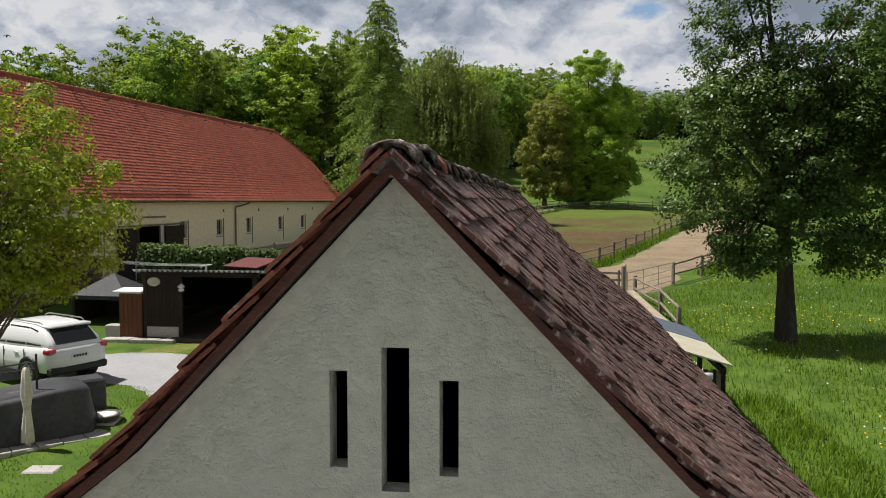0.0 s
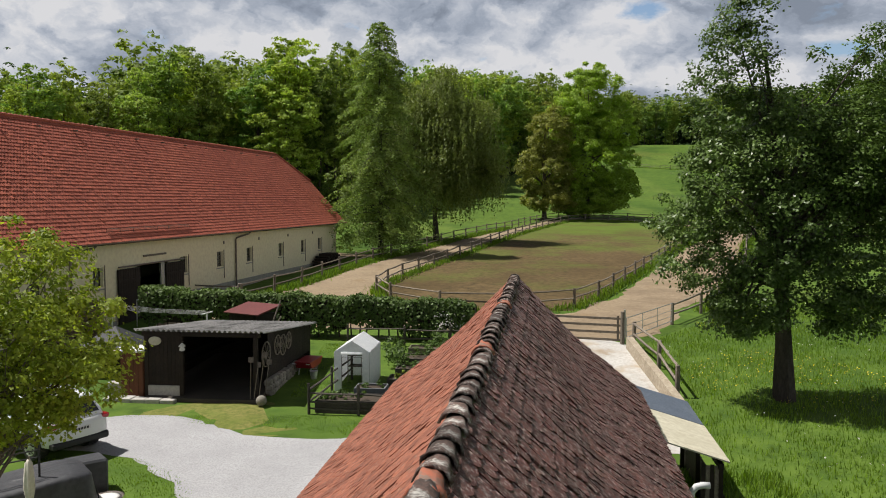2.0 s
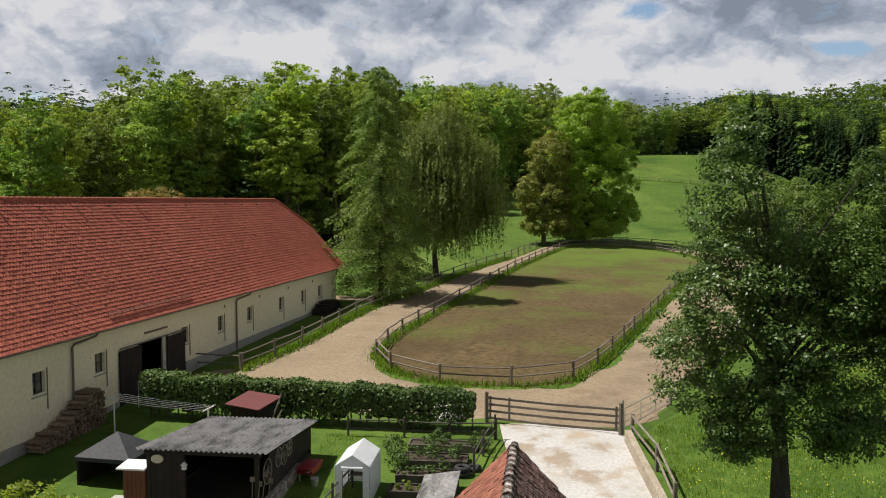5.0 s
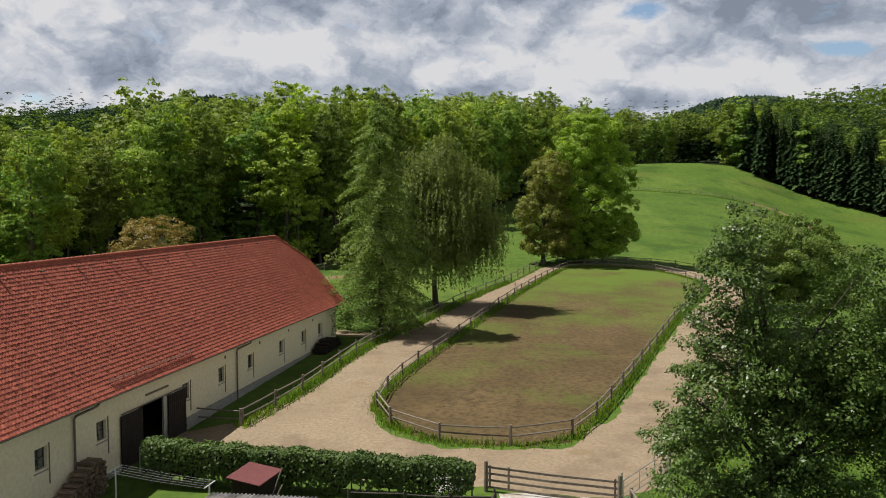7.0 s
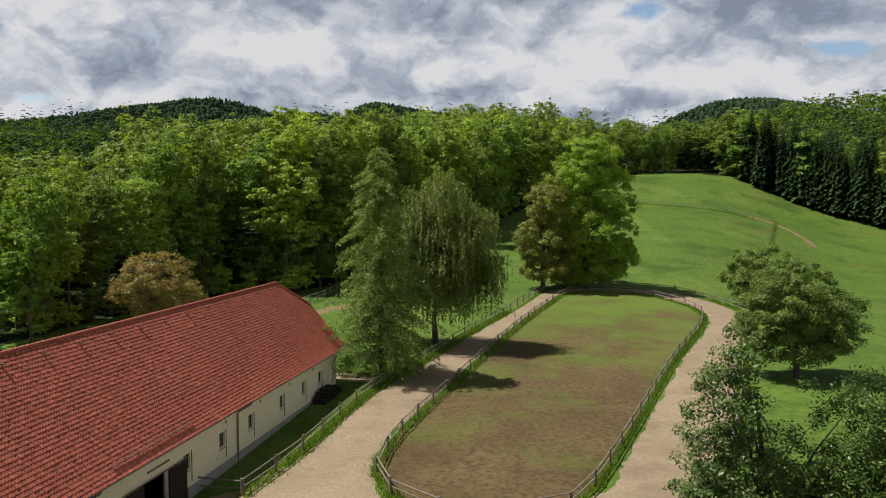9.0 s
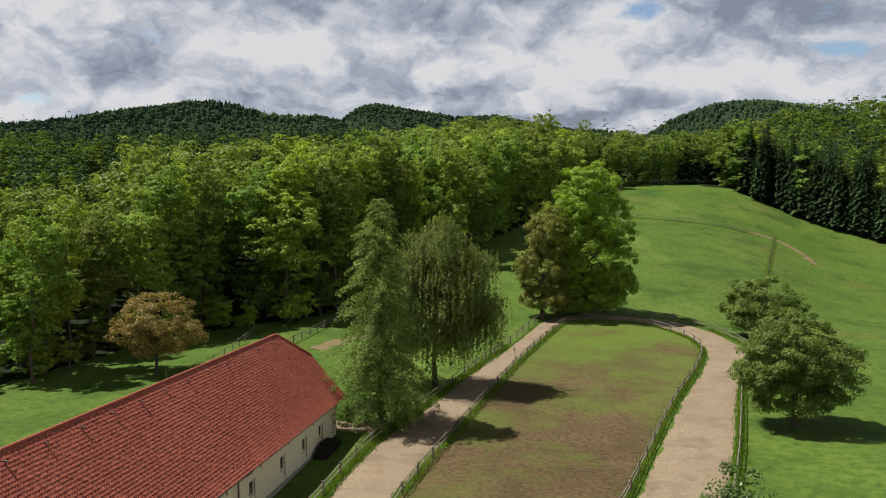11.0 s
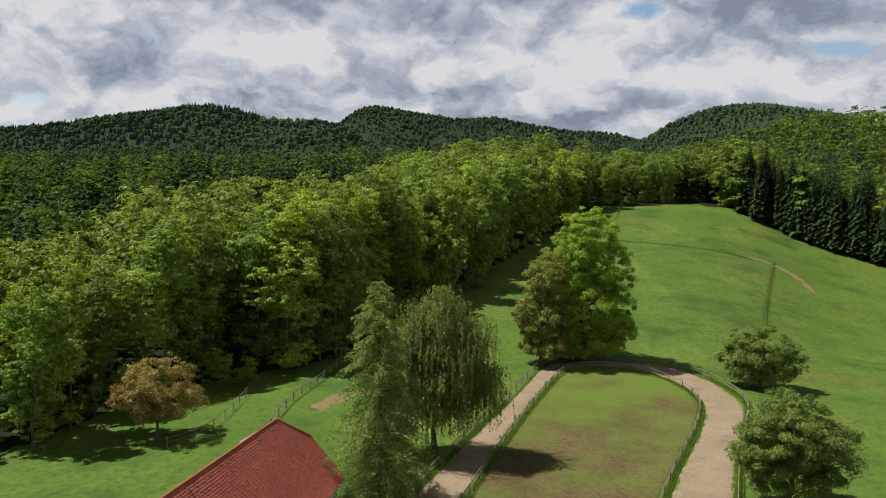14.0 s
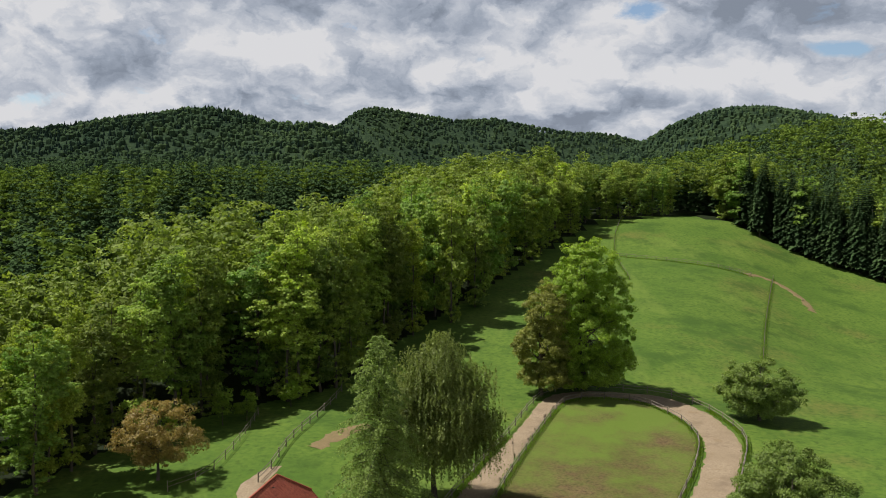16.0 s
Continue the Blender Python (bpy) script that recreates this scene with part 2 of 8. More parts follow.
patches(M_GRASS, (0.040, 0.082, 0.014), 0.085, 0.50, 0.66)
patches(M_GRASS, (0.150, 0.205, 0.040), 0.05, 0.55, 0.70, (1, 0.35, 1), 31.0)
patches(M_GRASS, (0.040, 0.075, 0.014), 0.9, 0.54, 0.68, (1, 1, 1), 7.0)
PATCH_CONCRETE = ((0.29, 0.215, 0.14), 0.33, 0.53, 0.63, (1, 1, 1), 12.0)
patches(M_SAND, (0.175, 0.130, 0.088), 0.3, 0.50, 0.68, (1, 1, 1), 3.0)
M_CONCRETE = material("concrete", (0.46, 0.445, 0.42), (0.56, 0.545, 0.52), (0.38, 0.355, 0.32), scale=0.4, fine=8, bump=0.2, spots=(0.40, 0.31, 0.21), spot_scale=0.42, spot_at=0.60)
patches(M_CONCRETE, *PATCH_CONCRETE)
M_PLASTER = material("pale_plaster", (0.53, 0.520, 0.450), (0.62, 0.605, 0.525), (0.48, 0.47, 0.41), scale=0.9, fine=9, bump=1.0, relief=9, rough=0.95, spec=0.1, deep=0.055)
M_PLASTER_SMOOTH = material("smooth_plaster_band", (0.545, 0.527, 0.455), (0.61, 0.585, 0.51), (0.50, 0.475, 0.41), scale=1.2, fine=12, bump=0.8, relief=9, rough=0.95, spec=0.1, deep=0.03)
M_CREAM = material("cream_plaster", (0.77, 0.69, 0.475), (0.83, 0.76, 0.55), (0.69, 0.61, 0.43), scale=0.35, fine=5, bump=0.3, relief=14, rough=0.95, spec=0.1)
# pale spots: lichen, together with the slope's grey sheen painted as flecks
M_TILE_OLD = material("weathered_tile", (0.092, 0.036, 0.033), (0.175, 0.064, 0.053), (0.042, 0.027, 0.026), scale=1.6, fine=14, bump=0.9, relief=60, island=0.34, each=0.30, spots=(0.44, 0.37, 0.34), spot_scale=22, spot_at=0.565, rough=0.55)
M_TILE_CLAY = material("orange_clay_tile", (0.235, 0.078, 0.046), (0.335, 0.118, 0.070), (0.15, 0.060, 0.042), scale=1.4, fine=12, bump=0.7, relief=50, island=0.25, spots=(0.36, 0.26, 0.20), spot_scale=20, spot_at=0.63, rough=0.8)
M_TILE_RED = material("red_clay_tile", (0.365, 0.092, 0.056), (0.445, 0.123, 0.072), (0.27, 0.070, 0.048), scale=0.25, fine=4, bump=0.3, relief=20, island=0.20, rough=0.75)
M_RIDGE_OLD = material("mossy_ridge_tile", (0.080, 0.054, 0.047), (0.165, 0.100, 0.080), (0.038, 0.034, 0.032), scale=5, fine=22, bump=1.0, relief=30, each=0.55, spots=(0.52, 0.50, 0.46), spot_scale=8, spot_at=0.55)
M_RIDGE_RED = material("newer_red_ridge_tile", (0.36, 0.105, 0.06), (0.42, 0.14, 0.08), (0.22, 0.12, 0.09), scale=5, fine=20, bump=0.6, spots=(0.20, 0.17, 0.14), spot_scale=9, spot_at=0.55)
M_MORTAR = material("old_mortar", (0.20, 0.19, 0.17), (0.30, 0.28, 0.25), (0.13, 0.12, 0.10), scale=4, fine=20, bump=0.8)
M_VERGE = material("verge_board", (0.105, 0.040, 0.030), (0.150, 0.060, 0.042), (0.07, 0.035, 0.03), scale=2, fine=20, bump=0.5, stretch=(1, 6, 6))
M_WOOD_GREY = material("grey_weathered_wood", (0.17, 0.145, 0.115), (0.27, 0.235, 0.19), (0.12, 0.10, 0.08), scale=2, fine=16, bump=0.5, each=0.18, spec=0.2)
# dark stain, deepened further to hold the overhang's shadow on the shed front
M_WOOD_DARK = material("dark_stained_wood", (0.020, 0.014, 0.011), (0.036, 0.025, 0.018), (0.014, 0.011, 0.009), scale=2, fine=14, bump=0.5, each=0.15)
M_WOOD_RED = material("red_brown_wood", (0.13, 0.050, 0.026), (0.17, 0.068, 0.034), (0.10, 0.04, 0.022), scale=2, fine=16, bump=0.4, stretch=(6, 6, 1))
M_INSIDE = material("dark_room", (0.05, 0.045, 0.04), (0.075, 0.065, 0.055), bump=0)
M_BARK = material("rough_bark", (0.085, 0.068, 0.050), (0.135, 0.110, 0.085), (0.05, 0.042, 0.034), scale=1.5, fine=12, bump=0.9, relief=20, stretch=(1, 1, 0.35))
M_BARK_DARK = material("dark_furrowed_bark", (0.045, 0.036, 0.028), (0.085, 0.070, 0.055), (0.025, 0.021, 0.018), scale=2.5, fine=14, bump=1.0, relief=16, stretch=(1, 1, 0.3), deep=0.05)
M_LEAF_PEAR = leaf_material("pear_leaf", (0.056, 0.098, 0.020), (0.096, 0.150, 0.032), thin=0.24, rough=0.40)
M_LEAF_WALNUT = leaf_material("walnut_leaf", (0.112, 0.172, 0.034), (0.185, 0.250, 0.050), thin=0.32, rough=0.5)
M_LEAF_SPRING = leaf_material("spring_leaf", (0.250, 0.330, 0.044), (0.380, 0.450, 0.064), thin=0.52)
M_LEAF_WOOD = leaf_material("woodland_leaf", (0.148, 0.232, 0.039), (0.305, 0.396, 0.068), each=0.40, thin=0.36, rough=0.7, tint=0.014)
M_LEAF_SPRING_WOOD = leaf_material("fresh_wood_leaf", (0.265, 0.365, 0.050), (0.365, 0.465, 0.070), each=0.25, thin=0.38, rough=0.7, tint=0.012)
M_LEAF_DEEP = leaf_material("deep_green_leaf", (0.120, 0.215, 0.036), (0.200, 0.310, 0.054), thin=0.34, rough=0.7, each=0.3, tint=0.015)
M_LEAF_BIRCH = leaf_material("birch_leaf", (0.175, 0.225, 0.058), (0.270, 0.325, 0.082), thin=0.40)
M_LEAF_LARCH = leaf_material("larch_needles", (0.150, 0.225, 0.050), (0.225, 0.305, 0.070), thin=0.36, rough=0.7)
M_LEAF_LIME = leaf_material("lime_leaf", (0.215, 0.325, 0.042), (0.320, 0.440, 0.062), thin=0.46)
M_LEAF_BRONZE = leaf_material("bronze_green_leaf", (0.225, 0.250, 0.054), (0.310, 0.320, 0.070), thin=0.44)
M_LEAF_BROWN = leaf_material("bronze_leaf", (0.260, 0.205, 0.060), (0.350, 0.265, 0.078))
M_LEAF_HEDGE = leaf_material("hedge_leaf", (0.060, 0.105, 0.022), (0.110, 0.175, 0.034), thin=0.15, rough=0.6)
M_NEEDLE = leaf_material("spruce_needles", (0.024, 0.047, 0.021), (0.060, 0.098, 0.036), each=0.2, thin=0.08, rough=0.95, island=0.14)
# hill leaves and needles carry the haze of distance as a bluish base colour
M_LEAF_HILL_HAZED = material("hazed_hill_leaf", (0.034, 0.058, 0.034), (0.080, 0.122, 0.046), (0.022, 0.042, 0.028), scale=0.006, fine=0.07, rough=1.0, bump=0, island=0.12, spec=0.0)
M_NEEDLE_HILL_HAZED = material("hazed_hill_needles", (0.018, 0.034, 0.026), (0.030, 0.052, 0.034), scale=0.006, rough=1.0, bump=0, island=0.14, spec=0.0)
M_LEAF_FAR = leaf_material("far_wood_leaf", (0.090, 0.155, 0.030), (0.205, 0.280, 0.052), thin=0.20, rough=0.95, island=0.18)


# ================= building helpers =================
class Build:
    """Gathers points and faces of one mesh."""
    def __init__(self):
        self.v, self.f = [], []

    def add(self, pts, faces, m=None):
        k = len(self.v)
        self.v += [tuple(m @ Vector(p)) for p in pts] if m else [tuple(p) for p in pts]
        self.f += [tuple(i + k for i in f) for f in faces]
        return self

    def box(self, x0, x1, y0, y1, z0, z1, m=None, ch=0.0):
        if ch:      # chamfered all round
            P, F = [], []
            X, Y, Z = (x0, x1), (y0, y1), (z0, z1)
            idx = {}
            for i in (0, 1):
                for j in (0, 1):
                    for k in (0, 1):
                        for ax in range(3):
                            p = [X[i] + (ch if i == 0 else -ch), Y[j] + (ch if j == 0 else -ch), Z[k] + (ch if k == 0 else -ch)]
                            p[ax] = (X[i], Y[j], Z[k])[ax]
                            idx[i, j, k, ax] = len(P)
                            P.append(p)
            sides = []
            for ax in range(3):
                o1, o2 = [(1, 2), (2, 0), (0, 1)][ax]
                for s in (0, 1):
                    ring = []
                    for u, w in ((0, 0), (1, 0), (1, 1), (0, 1)):
                        q = [0, 0, 0]; q[ax], q[o1], q[o2] = s, u, w
                        ring.append(idx[(*q, ax)])
                    F.append(ring if s else ring[::-1])
            for ax in range(3):
                o1, o2 = [(1, 2), (2, 0), (0, 1)][ax]
                for u in (0, 1):
                    for w in (0, 1):
                        qa, qb = [0, 0, 0], [0, 0, 0]
                        qa[o1], qa[o2], qb[o1], qb[o2] = u, w, u, w
                        qa[ax], qb[ax] = 0, 1
                        F.append([idx[(*qa, o1)], idx[(*qb, o1)], idx[(*qb, o2)], idx[(*qa, o2)]])
            for i in (0, 1):
                for j in (0, 1):
                    for k in (0, 1):
                        F.append([idx[i, j, k, 0], idx[i, j, k, 1], idx[i, j, k, 2]])
            return self.add(P, F, m)
        return self.add([(x0, y0, z0), (x1, y0, z0), (x1, y1, z0), (x0, y1, z0), (x0, y0, z1), (x1, y0, z1), (x1, y1, z1), (x0, y1, z1)],
                        [(3, 2, 1, 0), (4, 5, 6, 7), (0, 1, 5, 4), (1, 2, 6, 5), (2, 3, 7, 6), (3, 0, 4, 7)], m)

    def tube(self, pts, radii, n=8, m=None, cap=True):
        pts = [Vector(p) for p in pts]
        if not hasattr(radii, "__len__"):
            radii = [radii] * len(pts)
        P, F = [], []
        side = None
        for i, p in enumerate(pts):
            way = (pts[min(i + 1, len(pts) - 1)] - pts[max(i - 1, 0)]).normalized()
            if side is None:
                side = way.orthogonal().normalized()
            side = (side - way * side.dot(way)).normalized()
            other = way.cross(side)
            for j in range(n):
                a = 2 * math.pi * j / n
                P.append(p + (side * math.cos(a) + other * math.sin(a)) * radii[i])
        for i in range(len(pts) - 1):
            for j in range(n):
                a, b = i * n + j, i * n + (j + 1) % n
                F.append((a, b, b + n, a + n))
        if cap:
            F.append(tuple(range(n))[::-1])
            F.append(tuple(range((len(pts) - 1) * n, len(pts) * n)))
        return self.add(P, F, m)

    def turned(self, profile, n=16, m=None):
        """A body of revolution about z from (radius, height) pairs."""
        P, F = [], []
        for r, z in profile:
            P += [(r * math.cos(2 * math.pi * j / n), r * math.sin(2 * math.pi * j / n), z) for j in range(n)]
        for i in range(len(profile) - 1):
            for j in range(n):
                a, b = i * n + j, i * n + (j + 1) % n
                F.append((a, b, b + n, a + n))
        F += [tuple(range(n))[::-1], tuple(range((len(profile) - 1) * n, len(profile) * n))]
        return self.add(P, F, m)

    def prism(self, outline, y0, y1, m=None):
        """An outline of (x, z) pulled along y."""
        n = len(outline)
        P = [(x, y0, z) for x, z in outline] + [(x, y1, z) for x, z in outline]
        F = [tuple(range(n)), tuple(range(2 * n - 1, n - 1, -1))]
        F += [(i, i + n, (i + 1) % n + n, (i + 1) % n) for i in range(n)]
        return self.add(P, F, m)

    def mesh(self, name, smooth=False):
        me = bpy.data.meshes.new(name)
        me.from_pydata(self.v, [], self.f)
        bm = bmesh.new()
        bm.from_mesh(me)
        bmesh.ops.recalc_face_normals(bm, faces=bm.faces)
        bm.to_mesh(me)
        bm.free()
        if smooth:
            me.shade_smooth()
        return me


def quads_mesh(name, verts, per=4):
    """A mesh of loose polygons with per corners each, from an (n * per, 3) array."""
    me = bpy.data.meshes.new(name)
    n = len(verts) // per
    me.vertices.add(n * per)
    me.vertices.foreach_set("co", np.ascontiguousarray(verts, dtype=np.float32).ravel())
    me.loops.add(n * per)
    me.loops.foreach_set("vertex_index", np.arange(n * per, dtype=np.int32))
    me.polygons.add(n)
    me.polygons.foreach_set("loop_start", np.arange(0, n * per, per, dtype=np.int32))
    me.update(calc_edges=True)
    return me


def part(name, data, mat_, parent=None, label=""):
    ob = new(name, data if isinstance(data, bpy.types.Mesh) else data.mesh(name))
    if not ob.data.materials:
        ob.data.materials.append(mat_)
    if parent:
        ob.parent = parent
    if label:
        ob["label"] = label
    return ob


def thing(name, label, category, m=None, group="", kind=""):
    ob = new(name)
    ob.empty_display_size = 0.1
    if m:
        ob.matrix_basis = m
    return tagged(ob, label, category, group, kind)


def spline(points, step):
    """Points along a smooth line through the given ones, about step apart."""
    p = [np.array(q, float) for q in points]
    out = []
    for i in range(len(p) - 1):
        a, b, c, d = p[max(i - 1, 0)], p[i], p[i + 1], p[min(i + 2, len(p) - 1)]
        n = max(1, int(round(np.linalg.norm(c - b) / step)))
        for k in range(n):
            t = k / n
            out.append(0.5 * (2 * b + (c - a) * t + (2 * a - 5 * b + 4 * c - d) * t * t + (3 * b - a - 3 * c + d) * t ** 3))
    out.append(p[-1])
    return np.array(out)


# ================= ground =================
from mathutils.geometry import delaunay_2d_cdt

def smooth(a, b, v):
    t = np.clip((np.asarray(v, float) - a) / (b - a), 0, 1)
    return t * t * (3 - 2 * t)


PROFILE_Y = (-600, -40, 12, 26, 34, 42, 72, 100, 128, 190, 250, 313, 360, 480, 700, 1200)
PROFILE_Z = (-12, -2.5, -1.0, 0.0, 0.32, 0.68, 1.4, 2.4, 3.3, 8.5, 16.2, 28.5, 31, 32, 34, 40)


# the far hills: centre, half widths, height
HILLS = [(-416, 1620, 235, 380, 122), (-726, 1620, 318, 400, 104), (-1039, 1500, 270, 500, 61), (-194, 1500, 110, 300, 80), (613, 1850, 266, 450, 139), (883, 1900, 309, 600, 109), (1228, 1900, 326, 600, 65), (-343, 3000, 218, 450, 223), (-116, 3100, 237, 450, 208), (182, 3200, 247, 500, 203), (477, 3300, 288, 500, 188), (843, 3400, 296, 500, 199)]


def bump_at(x, y, cx, cy, sx, sy):
    return np.exp(-((x - cx) / sx) ** 2 - ((y - cy) / sy) ** 2)


def ground(x, y):
    """The height of the ground: a rising valley floor, a meadow hill that falls off on its right, and far hills."""
    x, y = np.asarray(x, float), np.asarray(y, float)
    h = sum(np.interp(y + d, PROFILE_Y, PROFILE_Z) for d in (-6, -3, 0, 3, 6)) / 5
    edge = 98 + (y - 250) * 0.4
    h = h - 11 * (1 - np.exp(-7 * np.logaddexp(0, (x - edge) / 7) / 18)) * smooth(100, 185, y) * (1 - smooth(340, 480, y))
    h = h + 1.3 * np.exp(-((x + 17) ** 2 + (y - 99) ** 2) / 300)
    h = h - 0.9 * smooth(20, 60, x) * smooth(60, 110, y) * (1 - smooth(120, 180, y))
    h = h + 1.2 * smooth(16, 60, x) * (1 - smooth(40, 90, y))
    h = h + 50 * bump_at(x, y, 345, 660, 150, 210)
    for cx, cy, sx, sy, high in HILLS:
        h = h + high * bump_at(x, y, cx, cy, sx, sy)
    far = smooth(700, 1300, np.hypot(x, y))
    h = h + far * 6 * (np.sin(x / 61 + np.sin(y / 130) * 2) * np.sin(y / 83 + x / 240))
    return h


# the line of the forest's edge, from left to right
EDGE = [(-150, 60), (-95, 66), (-60, 76), (-51, 85), (-47.5, 92), (-44.5, 101), (-40.5, 110), (-35, 117), (-27, 125), (-20, 130), (-14, 142), (-9, 161), (-2, 181), (11, 212), (31, 256), (62, 309), (95, 322), (112, 312), (122, 296), (133, 281), (144, 268), (160, 250), (185, 225), (230, 190)]


def ground_sheet():
    rng = np.random.default_rng(5)
    def steps(a, b, n0, n1, grow):
        near = list(np.arange(n0, n1 + 0.01, 0.9))
        hi, lo, d = [], [], 0.9
        p = near[-1]
        while p < b:
            d *= grow; p += d; hi.append(p)
        d, p = 0.9, near[0]
        while p > a:
            d *= grow; p -= d; lo.append(p)
        return np.array(lo[::-1] + near + hi)
    xs, ys = steps(-4300, 4300, -45, 60, 1.10), steps(-1500, 4600, 5, 145, 1.06)
    X, Y = np.meshgrid(xs, ys)
    Z = ground(X, Y) + rng.normal(0, 0.012, X.shape)
    me = bpy.data.meshes.new("ground")
    ny, nx = X.shape
    i = np.arange(ny * nx).reshape(ny, nx)
    f = np.stack([i[:-1, :-1], i[:-1, 1:], i[1:, 1:], i[1:, :-1]], -1).reshape(-1, 4)
    me.from_pydata(np.stack([X, Y, Z], -1).reshape(-1, 3).tolist(), [], f.tolist())
    me.shade_smooth()
    me.materials.append(M_GRASS)
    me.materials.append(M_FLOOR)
    me.materials.append(M_HILL_HAZED)
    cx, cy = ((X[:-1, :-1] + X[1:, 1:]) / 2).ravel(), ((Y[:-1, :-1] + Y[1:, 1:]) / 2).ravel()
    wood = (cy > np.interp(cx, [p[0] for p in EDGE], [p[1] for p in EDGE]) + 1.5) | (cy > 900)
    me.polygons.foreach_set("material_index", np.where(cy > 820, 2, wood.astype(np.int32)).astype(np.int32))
    ob = part("ground", me, M_GRASS)
    return tagged(ob, "sunny green meadow grass rising to a hill", "ground", kind="structure")


ground_sheet()


def draped(name, outline, mat_, label, lift=0.05, step=0.7, rough_edge=0.12, seed=1, category="ground", grid=1.0):
    """A sheet that lies on the ground inside a closed smooth outline."""
    rng = np.random.default_rng(seed)
    line = spline(list(outline) + [outline[0]], step)[:-1]
    line = line + rng.normal(0, rough_edge, line.shape)
    n = len(line)
    lo, hi = line.min(0), line.max(0)
    gx, gy = np.meshgrid(np.arange(lo[0] + 0.31, hi[0], grid), np.arange(lo[1] + 0.27, hi[1], grid))
    q = np.column_stack([gx.ravel(), gy.ravel()])
    q = q + rng.normal(0, grid * 0.08, q.shape)
    a, b = line, np.roll(line, -1, 0)
    hit = np.zeros(len(q), bool)
    for (ax, ay), (bx, by) in zip(a, b):
        if ay != by:
            hit ^= ((ay > q[:, 1]) != (by > q[:, 1])) & (q[:, 0] < (bx - ax) * (q[:, 1] - ay) / (by - ay) + ax)
    q = q[hit]
    far = np.min(np.linalg.norm(q[:, None] - line[None], axis=2), axis=1) > grid * 0.45
    q = q[far]
    pts = [Vector(p) for p in line] + [Vector(p) for p in q]
    v, _, f, *_ = delaunay_2d_cdt(pts, [], [tuple(range(n))], 1, 1e-5)
    P = np.array([tuple(p) for p in v])
    Z = ground(P[:, 0], P[:, 1]) + lift
    Z[:n] -= lift * 0.9
    me = bpy.data.meshes.new(name)
    me.from_pydata(np.column_stack([P, Z]).tolist(), [], [tuple(t) for t in f])
    me.shade_smooth()
    return tagged(part(name, me, mat_), label, category, kind="structure")


def ribbon(name, left, right, mat_, label, lift=0.05, across=8, rough_edge=0.1, seed=2, category="road"):
    """A road between its two edge lines, laid on the ground."""
    rng = np.random.default_rng(seed)
    a, b = spline(left, 0.8), spline(right, 0.8)
    n = max(len(a), len(b))
    def even(q):
        s = np.concatenate([[0], np.cumsum(np.linalg.norm(np.diff(q, axis=0), axis=1))])
        u = np.linspace(0, s[-1], n)
        return np.column_stack([np.interp(u, s, q[:, 0]), np.interp(u, s, q[:, 1])])
    a, b = even(a) + rng.normal(0, rough_edge, (n, 2)), even(b) + rng.normal(0, rough_edge, (n, 2))
    t = np.linspace(0, 1, across + 1)[None, :, None]
    P = (a[:, None] * (1 - t) + b[:, None] * t)
    Z = ground(P[..., 0], P[..., 1]) + lift
    Z[:, 0] -= lift * 0.9; Z[:, -1] -= lift * 0.9
    i = np.arange(n * (across + 1)).reshape(n, across + 1)
    f = np.stack([i[:-1, :-1], i[:-1, 1:], i[1:, 1:], i[1:, :-1]], -1).reshape(-1, 4)
    me = bpy.data.meshes.new(name)
    me.from_pydata(np.concatenate([P, Z[..., None]], -1).reshape(-1, 3).tolist(), [], f.tolist())
    me.shade_smooth()
    return tagged(part(name, me, mat_), label, category, kind="structure")


# the paddock's fence line, round from the near corner against the clock
PADDOCK = [(-3.0, 45.6), (-0.3, 42.9), (3.4, 42.2), (6.6, 42.9), (8.95, 46.3), (12.3, 53.7), (18.2, 67.4), (24.4, 81.6), (31.0, 95.3), (35.2, 105.8), (36.3, 112.5),
           (35.6, 119.0), (32.5, 125.5), (27.0, 127.6), (21.8, 126.6), (18.2, 121.6), (10.5, 100.4), (4.4, 81.5), (0.3, 68.2), (-2.4, 59.2), (-3.9, 52.5), (-4.1, 49.0)]
draped("paddock_ground", PADDOCK, M_PAD, "trampled brown paddock soil with thin grass", lift=0.07, rough_edge=0.25)
ribbon("road_drive", [(-15.0, 44.6), (-11.0, 47.6), (-8.9, 54.5), (-6.9, 64), (-5.0, 70.0), (-1.4, 79), (2.8, 90), (9.4, 107), (14.0, 120), (17.4, 128.0), (23, 131.2), (30, 131.3), (37.5, 129.3), (41.4, 123), (42.3, 114), (40.4, 104), (33, 87), (24, 64), (17, 49.5), (13.4, 43.6), (10, 39.0)],
       [(-14.0, 38.4), (-5.6, 43.0), (-4.6, 49.0), (-4.5, 52.5), (-3.0, 59.4), (-0.3, 68.4), (3.8, 81.7), (9.9, 100.6), (17.6, 121.9), (21.3, 127.2), (27.0, 128.3), (33, 126.2), (36.3, 119.3), (37.0, 112.3), (35.9, 105.4), (31.7, 94.8), (25.1, 81.2), (18.9, 67.0), (13.0, 53.3), (9.8, 46.0), (7.0, 42.3)],
       M_SAND, "sandy riding drive round the paddock")
draped("road_forecourt", [(-13.5, 38.5), (-6, 38.0), (1.5, 36.6), (8.2, 35.4), (11.6, 39.2), (12.6, 43.0), (9.6, 46.0), (7.0, 42.2), (3.4, 41.6), (-0.6, 42.3), (-3.6, 45.2), (-4.8, 49.5), (-9.6, 50.5), (-12.2, 46.0)],
       M_SAND, "wide sandy forecourt between hedge and paddock", lift=0.065, seed=4, category="road")
